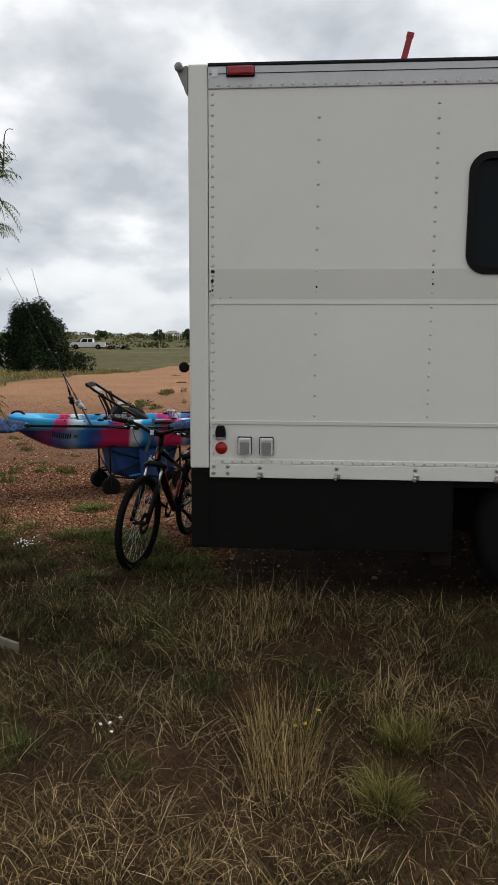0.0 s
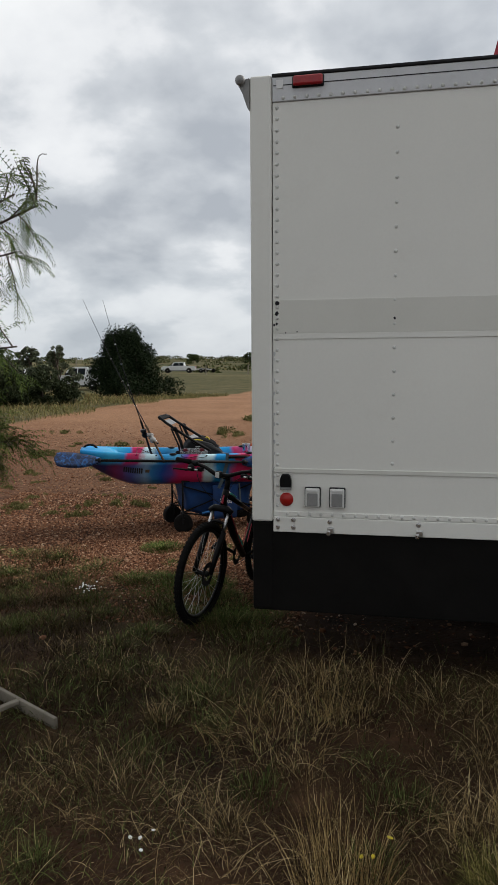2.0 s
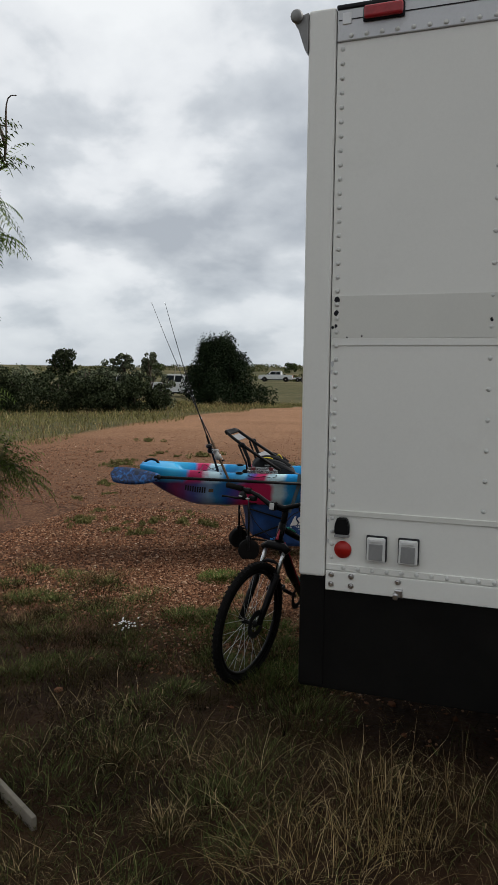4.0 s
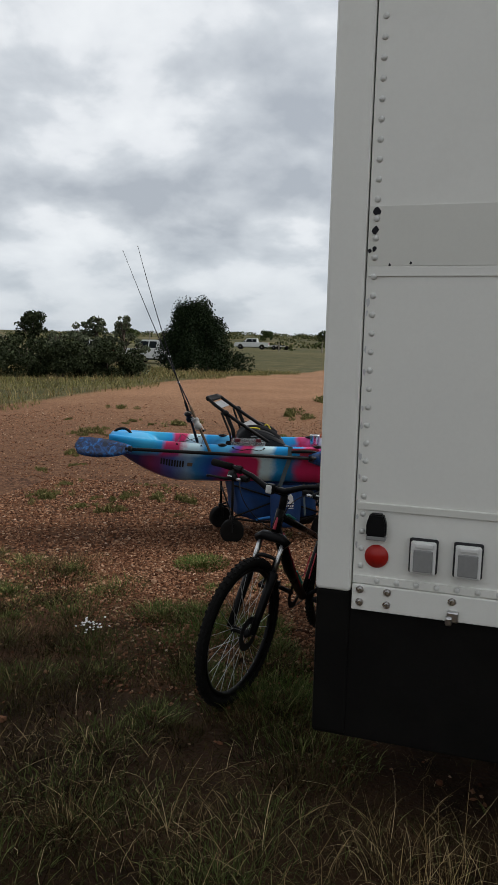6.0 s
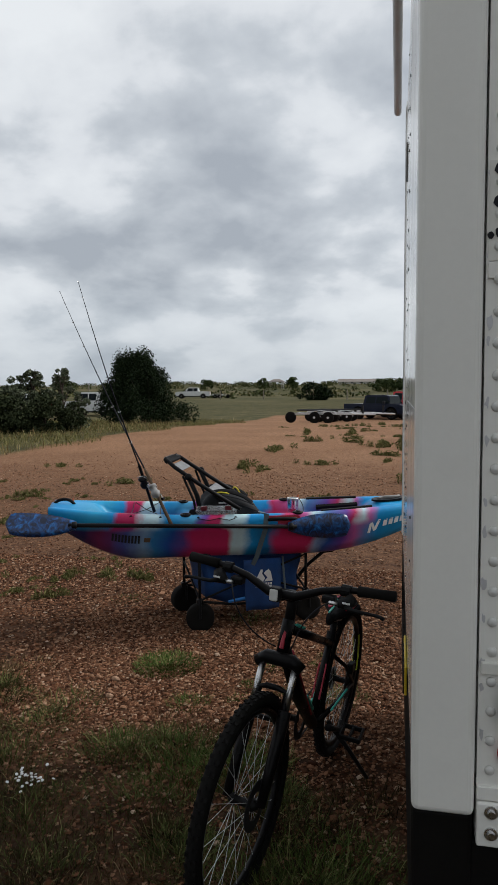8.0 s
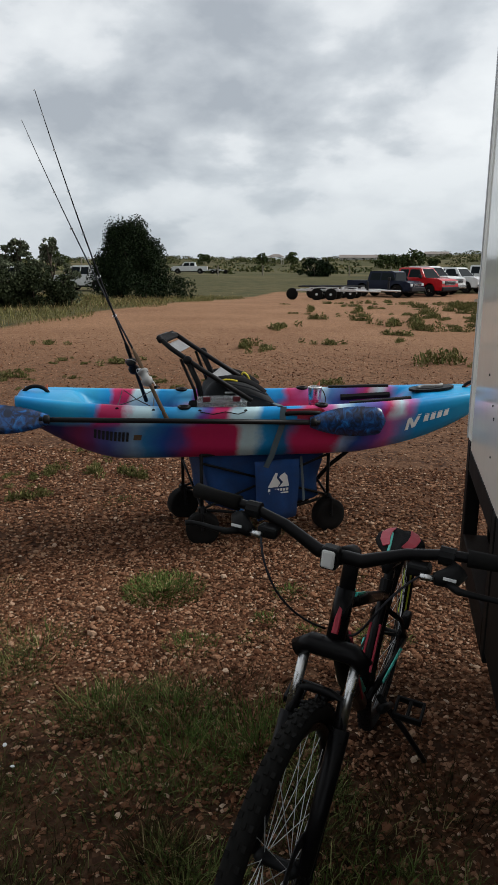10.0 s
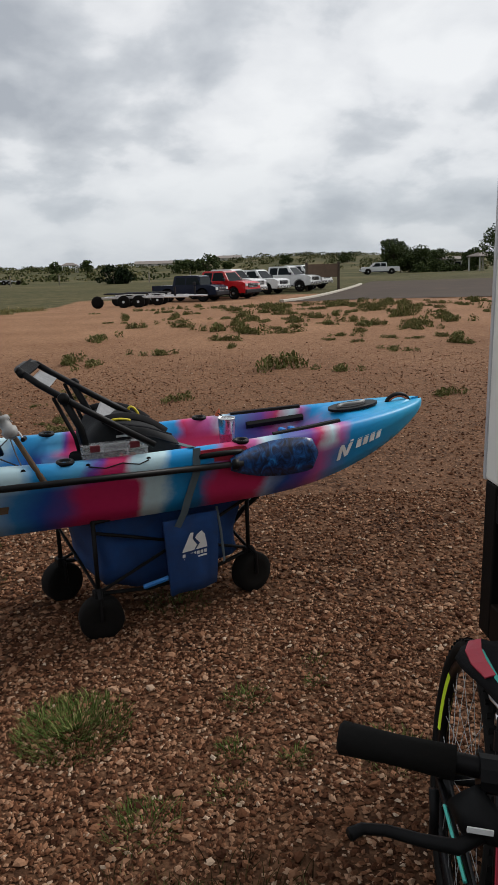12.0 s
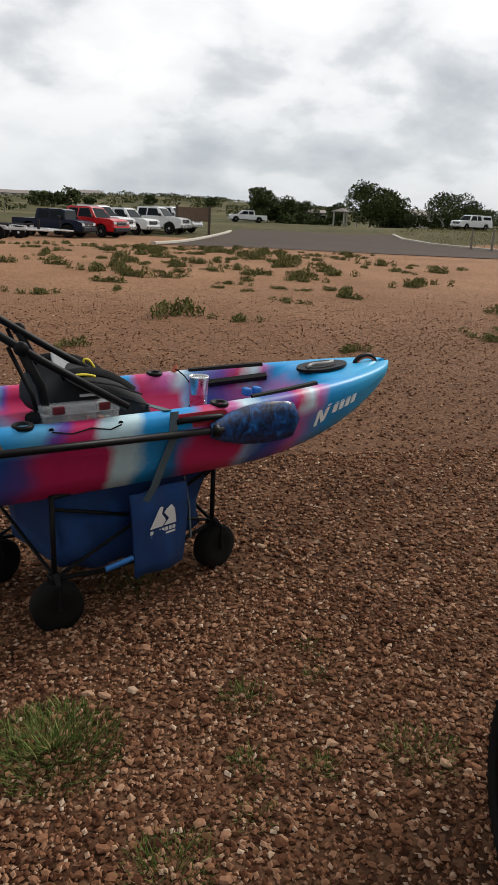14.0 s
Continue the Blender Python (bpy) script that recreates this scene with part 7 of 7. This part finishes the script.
# ---- grass, weeds and gravel ----
def blades(x, y, hgt, width, rng, lean=0.5, segs=3, zoff=0.0, curl=0.6, heading=None):
    """Ribbons that bend over and droop at the tip; one island each."""
    n = len(x)
    z = ground_z(x, y) + zoff
    a = rng.random(n) * 2 * np.pi if heading is None else heading + rng.normal(0, 0.7, n)
    turn = rng.normal(0, 0.8, n) * curl
    b = a + np.pi / 2 + rng.normal(0, 0.5, n)
    wx, wy = np.cos(b) * width / 2, np.sin(b) * width / 2
    ln = lean * (0.25 + 1.1 * rng.random(n)) * hgt
    kink = curl * (0.2 + 1.1 * rng.random(n))
    px, py = x.copy(), y.copy()
    vs = []
    for i in range(segs + 1):
        t = i / segs
        if i:
            d = a + turn * t
            px, py = px + np.cos(d) * ln * (t ** 1.5 - ((i - 1) / segs) ** 1.5), py + np.sin(d) * ln * (t ** 1.5 - ((i - 1) / segs) ** 1.5)
        cz = np.maximum(z + hgt * (t - kink * 0.62 * t * t), z + 0.004 * (i > 0))
        k = 1 - 0.55 * t
        if i < segs:
            vs.append(np.stack([px - wx * k, py - wy * k, cz], 1))
            vs.append(np.stack([px + wx * k, py + wy * k, cz], 1))
        else:
            vs.append(np.stack([px, py, cz], 1))
    v = np.stack(vs, 1)
    m = 2 * segs + 1
    base = (np.arange(n) * m)[:, None]
    quads = [base + np.array([2 * i, 2 * i + 1, 2 * i + 3, 2 * i + 2]) for i in range(segs - 1)]
    tip = base + np.array([2 * segs - 2, 2 * segs - 1, 2 * segs])
    f = np.concatenate(quads).tolist() + tip.tolist()
    return v.reshape(-1, 3).tolist(), f


def patchy(x, y, s, seed):
    """Smooth uneven cover between 0 and 1."""
    k = np.zeros_like(x)
    r = np.random.default_rng(seed)
    for _ in range(7):
        a, p, q = r.random() * 6.283, r.random() * 6.283, s * (0.5 + 1.6 * r.random())
        k = k + np.sin((x * np.cos(a) + y * np.sin(a)) * q + p)
    return 1 / (1 + np.exp(-k * 0.9))


def scatter(n, x0, x1, y0, y1, rng, keep):
    x, y = rng.uniform(x0, x1, n), rng.uniform(y0, y1, n)
    k = rng.random(n) < keep(x, y)
    return x[k], y[k]


def yard_cover(x, y):
    edge = 4.9 + 0.5 * np.sin(x * 1.7) + 0.4 * np.sin(x * 0.6 + 1)
    edge = edge + 0.5 * smooth01(-0.3, -1.0, x) + 0.45 * smooth01(-1.7, -1.2, x) + 0.6 * smooth01(-1.4, -2.8, x)
    under = (x > -0.5) & (y > 4.3) & (y < 6.8)
    return (1 - smooth01(edge - 0.9, edge + 0.5, y)) * np.where(under, 0.25, 1)


def yard_grass():
    rng = np.random.default_rng(31)
    x, y = scatter(130000, -4.4, 3.2, 1.2, 6.6, rng, lambda x, y: yard_cover(x, y) * (0.15 + 0.85 * patchy(x, y, 2.6, 1)))
    v, f = blades(x, y, 0.02 + 0.06 * rng.random(len(x)) ** 1.5, 0.0040, rng, 2.0, 2, -0.004, 1.0)
    tagged(raw("matted_grass", v, f, MAT_GRASS), "short matted brown and olive grass over the yard", "grass", kind="stuff")
    x, y = scatter(112000, -4.2, 3.0, 1.2, 5.2, rng, lambda x, y: yard_cover(x, y) * (0.12 + patchy(x, y, 3.4, 2) ** 2.2) * (1 - 0.65 * smooth01(3.0, 3.6, y) * smooth01(-0.5, -0.9, x)))
    v, f = blades(x, y, 0.030 + 0.10 * rng.random(len(x)) ** 1.8, 0.0020, rng, 1.15, 3, -0.004, 1.0)
    tagged(raw("dry_grass", v, f, DULL_STRAW), "tangled dry straw-coloured grass in the yard", "grass", kind="stuff")
    x, y = scatter(76000, -2.2, 1.9, 1.2, 4.4, rng, lambda x, y: (0.08 + patchy(x, y, 4.2, 12) ** 2.0) * (1 - 0.7 * smooth01(2.9, 3.9, y)) * 0.75)
    v, f = blades(x, y, 0.03 + 0.11 * rng.random(len(x)) ** 1.5, 0.0020, rng, 1.5, 3, 0.0, 1.0)
    tagged(raw("straw_tangle", v, f, PALE_STRAW), "pale tangled straw stalks lying over the grass", "grass", kind="stuff")
    x, y = scatter(42000, -4.4, 3.2, 1.2, 6.4, rng, lambda x, y: yard_cover(x, y) * patchy(x, y, 1.9, 5) ** 2.4)
    v, f = blades(x, y, 0.03 + 0.08 * rng.random(len(x)), 0.0034, rng, 1.0, 2, -0.004, 0.8)
    tagged(raw("green_grass", v, f, GRASS), "patches of dull green grass in the yard", "grass", kind="stuff")


yard_grass()


def tuft(x, y, r, h, n, mat, seed, label, width=0.003, lean=0.45, group="grass tufts", curl=0.5):
    rng = np.random.default_rng(seed)
    a, q = rng.random(n) * 6.283, r * rng.random(n) ** 0.7
    px, py = x + q * np.cos(a), y + q * np.sin(a)
    v, f = blades(px, py, h * (0.25 + 0.75 * rng.random(n) ** 1.4), width, rng, lean, 4 if curl > 0.6 else 3, -0.006, curl, a)
    b = np.array(v) - np.array([x, y, gz(x, y)])
    ob = raw("grass_tuft", b.tolist(), f, mat)
    ob.matrix_world = Matrix.Translation((x, y, gz(x, y)))
    tagged(ob, label, "grass tuft", group, "stuff")


DRY, LUSH, MIX = "tall dry straw-coloured grass tuft", "low lush green grass tuft in gravel", "dull green grass tuft with dry stalks"
for i, (x, y, r, h, n) in enumerate(((-0.06, 2.62, 0.13, 0.36, 330), (-0.03, 2.36, 0.12, 0.40, 300), (-0.42, 3.45, 0.26, 0.26, 420), (-0.20, 3.72, 0.16, 0.38, 160), (0.45, 2.95, 0.14, 0.22, 240), (-0.35, 3.95, 0.22, 0.20, 300), (-0.75, 3.9, 0.28, 0.20, 380), (0.62, 3.5, 0.2, 0.2, 240), (0.32, 3.9, 0.16, 0.30, 160), (-0.9, 2.9, 0.2, 0.16, 260), (0.85, 3.95, 0.2, 0.24, 180), (-1.6, 4.4, 0.25, 0.16, 260), (0.05, 4.02, 0.12, 0.42, 60), (-0.15, 3.98, 0.10, 0.40, 50), (-1.15, 2.2, 0.3, 0.14, 400), (0.9, 2.2, 0.3, 0.16, 360), (-0.55, 1.9, 0.3, 0.13, 420))):
    tuft(x, y, r * 1.2, h * 1.1, int(n * 0.8), TALL_STRAW if i < 5 else PALE_STRAW, 200 + i, DRY, 0.0021, 0.38 if i in (0, 1, 3, 12, 13) else 1.1, curl=0.5 if i in (0, 1, 3, 12, 13) else 1.0)
for i, (x, y, r, h, n) in enumerate(((0.32, 2.28, 0.09, 0.16, 900), (0.43, 2.66, 0.09, 0.16, 800), (-0.42, 3.05, 0.13, 0.10, 300), (0.15, 3.05, 0.14, 0.11, 300), (-0.95, 3.2, 0.13, 0.10, 260), (0.05, 2.72, 0.10, 0.10, 240), (0.9, 3.3, 0.2, 0.10, 300), (-1.2, 3.95, 0.2, 0.08, 300), (-2.3, 4.6, 0.3, 0.09, 420), (-1.9, 5.1, 0.25, 0.08, 360))):
    tuft(x, y, r, h, n, BROOM if i < 2 else GRASS, 240 + i, "rounded yellow-green broom-like tuft" if i < 2 else MIX, 0.0024 if i < 2 else 0.0034, 0.85 if i < 2 else 0.5)
for i, (x, y, r, h, n) in enumerate(((-2.1, 7.0, 0.21, 0.065, 2900), (-1.46, 7.11, 0.09, 0.05, 320), (-1.18, 7.2, 0.05, 0.04, 150), (-1.52, 6.81, 0.07, 0.05, 200), (-1.31, 6.77, 0.06, 0.05, 200), (-0.98, 6.76, 0.13, 0.06, 380), (-1.81, 6.51, 0.12, 0.07, 300), (-1.55, 6.63, 0.07, 0.04, 120), (-1.38, 5.92, 0.24, 0.12, 1100), (-1.62, 5.80, 0.22, 0.10, 800), (-1.72, 6.04, 0.16, 0.08, 420), (-1.93, 5.97, 0.18, 0.08, 420), (-0.93, 5.2, 0.3, 0.12, 800))):
    tuft(x, y, r, h, n, LUSH_GRASS, 270 + i, LUSH, 0.0036, 0.75)
for i, (x, y, r, h, n) in enumerate(((-1.15, 5.55, 0.2, 0.09, 500), (-1.05, 5.05, 0.32, 0.13, 1000), (-1.46, 5.25, 0.20, 0.10, 500), (-2.5, 5.75, 0.22, 0.09, 500), (-2.15, 5.35, 0.16, 0.08, 320), (-1.75, 5.6, 0.16, 0.06, 260), (-3.0, 6.3, 0.3, 0.07, 420), (-1.25, 6.05, 0.12, 0.07, 220), (-1.15, 7.35, 0.07, 0.04, 120), (0.1, 7.6, 0.08, 0.04, 120), (-0.75, 4.6, 0.3, 0.11, 600), (-1.75, 7.95, 0.16, 0.07, 300), (-2.85, 8.3, 0.16, 0.05, 200))):
    tuft(x, y, r, h, n, GRASS, 283 + i, LUSH, 0.0042, 0.7)


rng_n = np.random.default_rng(93)
for i in range(46):
    x, y = rng_n.uniform(-1.5, 1.3), rng_n.uniform(1.5, 4.0)
    if math.hypot(x + 0.03, y - 2.45) < 0.25:
        continue
    green = i % 5 < 2
    tuft(x, y, rng_n.uniform(0.06, 0.15), rng_n.uniform(0.07, 0.15) * (0.9 if green else 1.2), int(rng_n.uniform(90, 240)), GRASS if green else PALE_STRAW, 500 + i, MIX if green else "low dry clump of pale curled grass", 0.0026, 0.8, curl=0.8)


rng_t = np.random.default_rng(88)
for i in range(150):
    x, y = rng_t.uniform(-4.0, -0.75), rng_t.uniform(3.6, 6.9)
    if y > 6.2 and x > -2.4:
        continue
    tuft(x, y, rng_t.uniform(0.10, 0.26), rng_t.uniform(0.045, 0.10), int(rng_t.uniform(220, 520)), (GRASS, MAT_GRASS, GRASS, DULL_STRAW)[i % 4], 400 + i, "low patch of dull green grass in gravel", 0.0040, 0.9)


def pebble_mesh(x, y, r, rng, name, label, fine=False):
    """Squashed, rough-cornered stones, half sunk in the dirt."""
    p = (1 + 5 ** 0.5) / 2
    if fine:
        base = np.array([(1, 0.1, 0.1), (0.1, 1, -0.1), (-1, -0.2, 0.1), (-0.1, -1, 0.0), (0.25, 0.2, 0.9), (-0.3, -0.15, 0.85), (0, 0, -0.8)])
        tri = np.array([(0, 1, 4), (1, 5, 4), (1, 2, 5), (2, 3, 5), (3, 4, 5), (3, 0, 4), (1, 0, 6), (2, 1, 6), (3, 2, 6), (0, 3, 6)])
    else:
        base = np.array([(-1, p, 0), (1, p, 0), (-1, -p, 0), (1, -p, 0), (0, -1, p), (0, 1, p), (0, -1, -p), (0, 1, -p), (p, 0, -1), (p, 0, 1), (-p, 0, -1), (-p, 0, 1)]) / math.hypot(1, p)
        tri = np.array([(0, 11, 5), (0, 5, 1), (0, 1, 7), (0, 7, 10), (0, 10, 11), (1, 5, 9), (5, 11, 4), (11, 10, 2), (10, 7, 6), (7, 1, 8), (3, 9, 4), (3, 4, 2), (3, 2, 6), (3, 6, 8), (3, 8, 9), (4, 9, 5), (2, 4, 11), (6, 2, 10), (8, 6, 7), (9, 8, 1)])
    n, k = len(x), len(base)
    v = np.repeat(base[None], n, 0) * (0.72 + 0.56 * rng.random((n, k, 1)))
    v = v * np.stack([0.8 + 0.6 * rng.random(n), 0.7 + 0.4 * rng.random(n), 0.45 + 0.3 * rng.random(n)], 1)[:, None, :]
    a = rng.random(n) * 6.283
    c, s = np.cos(a)[:, None], np.sin(a)[:, None]
    vx, vy = v[..., 0] * c - v[..., 1] * s, v[..., 0] * s + v[..., 1] * c
    v = np.stack([vx * r[:, None] + x[:, None], vy * r[:, None] + y[:, None], v[..., 2] * r[:, None] + (ground_z(x, y) + 0.42 * r)[:, None]], 2)
    f = (np.arange(n) * k)[:, None, None] + tri[None]
    ob = raw(name, v.reshape(-1, 3).tolist(), f.reshape(-1, 3).tolist(), PEBBLE)
    tagged(ob, label, "gravel", kind="stuff")


def gravel():
    rng = np.random.default_rng(51)
    # pebbles thinned near and under the truck; the bare dark soil imitates shade
    lot = lambda x, y: ((1 - yard_cover(x, y)) * 0.95 + 0.05) * (0.55 + 0.45 * smooth01(5.4, 6.6, y)) * np.where((x > -0.5) & (y > 4.2) & (y < 6.7), 0.08, 1.0)
    near = lambda x, y: (x > -3.0) & (x < 0.7) & (y > 5.0) & (y < 7.9)
    x, y = scatter(70000, -3.0, 0.7, 5.0, 7.9, rng, lambda x, y: lot(x, y) * (0.8 + 0.2 * patchy(x, y, 1.2, 9)))
    pebble_mesh(x, y, 0.0050 + 0.0076 * rng.random(len(x)) ** 1.9, rng, "gravel", "loose reddish brown gravel over the lot", True)
    x, y = scatter(72000, -5.0, 1.8, 4.5, 9.6, rng, lambda x, y: lot(x, y) * np.where(near(x, y), 0.0, 0.9))
    pebble_mesh(x, y, 0.007 + 0.0085 * rng.random(len(x)) ** 1.6, rng, "gravel", "finer reddish gravel over the lot", True)
    x, y = scatter(2200, -3.2, 0.8, 5.0, 8.4, rng, lambda x, y: lot(x, y))
    pebble_mesh(x, y, 0.010 + 0.010 * rng.random(len(x)) ** 2.2, rng, "gravel", "coarser rounded gravel over the lot")
    x, y = scatter(84000, -9.5, 9, 9.4, 21, rng, lambda x, y: (0.35 + 0.5 * patchy(x, y, 0.7, 3)) * (1 - smooth01(11, 21, y)) ** 1.3)
    pebble_mesh(x, y, 0.008 + 0.010 * rng.random(len(x)) ** 1.8, rng, "gravel", "loose reddish gravel further over the lot", True)
    x, y = scatter(110, -4, 1.4, 4.4, 9, rng, lambda x, y: 0.7 + 0 * x)
    pebble_mesh(x, y, 0.015 + 0.011 * rng.random(len(x)) ** 2, rng, "stones", "scattered larger pale stones")


gravel()


def lot_weeds():
    """Low clumps that dot the lot before the parked trucks."""
    kinds = []
    for k in range(5):
        rng = np.random.default_rng(300 + k)
        n = 260
        c = [(rng.normal(0, 0.28), rng.normal(0, 0.16), 0.03) for _ in range(9)]
        s = [(0.17, 0.15, 0.08 + 0.05 * rng.random()) for _ in range(9)]
        v, f = leaf_cloud(c, s, 700, 0.035, rng, 0.35, 0.2)
        v = [(a, b, max(z, -0.01)) for a, b, z in v]
        kinds.append((v, f))
    meshes = []
    for k, (v, f) in enumerate(kinds):
        me = bpy.data.meshes.new("weed")
        me.from_pydata(v, [], f)
        me.materials.append(LOT_WEED)
        meshes.append(me)
    rng = np.random.default_rng(77)
    spots = []
    while len(spots) < 190:
        x, y = rng.uniform(-7.5, 13), rng.uniform(16, 41)
        core = math.exp(-((x - 2.0 - 0.10 * (y - 25)) / 5.0) ** 2) * (1.0 if 19 < y < 37 else 0.22)
        if x < -5 and y < 30:
            core *= 0.3
        if rng.random() < core:
            spots.append((x, y, 0.28 + 0.65 * rng.random() ** 1.6))
    spots += [(-3.9, 17.3, 0.7), (-2.4, 18.2, 0.6), (-0.3, 16.0, 0.8), (0.4, 15.5, 0.5), (3.4, 18.3, 0.6), (1.4, 13.2, 0.5), (-3.2, 14.0, 0.4), (-1.9, 13.6, 0.4), (-5.5, 15.0, 0.6), (-6.6, 13.2, 0.5), (4.7, 14.5, 0.7), (3.9, 14.0, 0.6), (5.6, 16.5, 0.6), (-7.8, 17, 0.5)]
    for _ in range(44):
        y = rng.uniform(8.2, 15.5)
        spots.append((rng.uniform(-0.62 * y + 0.6, -0.22 * y), y, rng.uniform(0.14, 0.34)))
    for i, (x, y, s) in enumerate(spots):
        ob = new("weed_clump", meshes[i % 5])
        ob.matrix_world = Matrix.Translation((x, y, gz(x, y))) @ Matrix.Rotation(rng.random() * 6.28, 4, "Z") @ Matrix.Diagonal((s, s, s * (1.0 + 1.2 * rng.random()), 1))
        tagged(ob, "low dusty green weed clump on bare dirt", "weed", "weeds on the lot", "stuff")


lot_weeds()


def verge():
    rng = np.random.default_rng(61)
    keep = lambda x, y: 0.35 + 0.65 * patchy(x, y, 0.8, 8)
    x, y = scatter(60000, -24, -10.3, 15, 48, rng, keep)
    x = x + 0.5 * np.sin(y * 0.9)
    v, f = blades(x, y, 0.08 + 0.22 * rng.random(len(x)) ** 2, 0.016, rng, 0.8, 2, -0.01, 0.6)
    tagged(raw("verge_grass", v, f, WEED), "rough green and dry grass on the road verge", "grass", kind="stuff")
    x, y = scatter(16000, -24, -10.4, 15, 48, rng, lambda x, y: patchy(x, y, 0.6, 4) ** 2)
    v, f = blades(x, y, 0.15 + 0.30 * rng.random(len(x)) ** 2, 0.014, rng, 0.5, 2, -0.01, 0.5)
    tagged(raw("verge_straw", v, f, STRAW), "dry straw stalks standing on the verge", "grass", kind="stuff")
    x, y = scatter(30000, 24, 75, 46, 102, rng, lambda x, y: smooth01(0, 3, x - 27 - 0.012 * (y - 58) ** 2) * (0.4 + 0.6 * patchy(x, y, 0.4, 6)))
    v, f = blades(x, y, 0.12 + 0.35 * rng.random(len(x)) ** 2, 0.03, rng, 0.7, 2, -0.01, 0.5)
    tagged(raw("island_grass", v, f, WEED), "rough yellow-green grass on the road island", "grass", kind="stuff")


verge()


def small_flowers():
    """A few tiny white and yellow blooms among the grass."""
    rng = np.random.default_rng(66)
    for cx, cy, n, mat, lab in ((-2.25, 5.55, 26, MARK_WHITE, "cluster of tiny white wildflowers"), (0.10, 2.74, 4, YELLOW, "small yellow wildflowers on thin stems"), (-0.75, 2.62, 4, MARK_WHITE, "few tiny pale wildflowers")):
        T = thing("wildflowers", pose(cx, cy, gz(cx, cy)), lab, "flowers")
        st, bl = bmesh.new(), bmesh.new()
        for _ in range(n):
            x, y, h = rng.normal(0, 0.05), rng.normal(0, 0.035), rng.uniform(0.03, 0.09)
            sweep(st, [(x, y, -0.01), (x + 0.008, y, h)], 0.0012, 4)
            lathe(bl, [(0.001, -0.002), (0.008, 0.001), (0.006, 0.004), (0.001, 0.005)], 7, Matrix.Translation((x + 0.008, y, h)) @ pose(0, 0, 0, rng.uniform(-30, 30), rng.uniform(-30, 30)))
        tagged(part("stem", st, GRASS, T), kind="stuff")
        tagged(part("bloom", bl, mat, T), kind="stuff")


small_flowers()
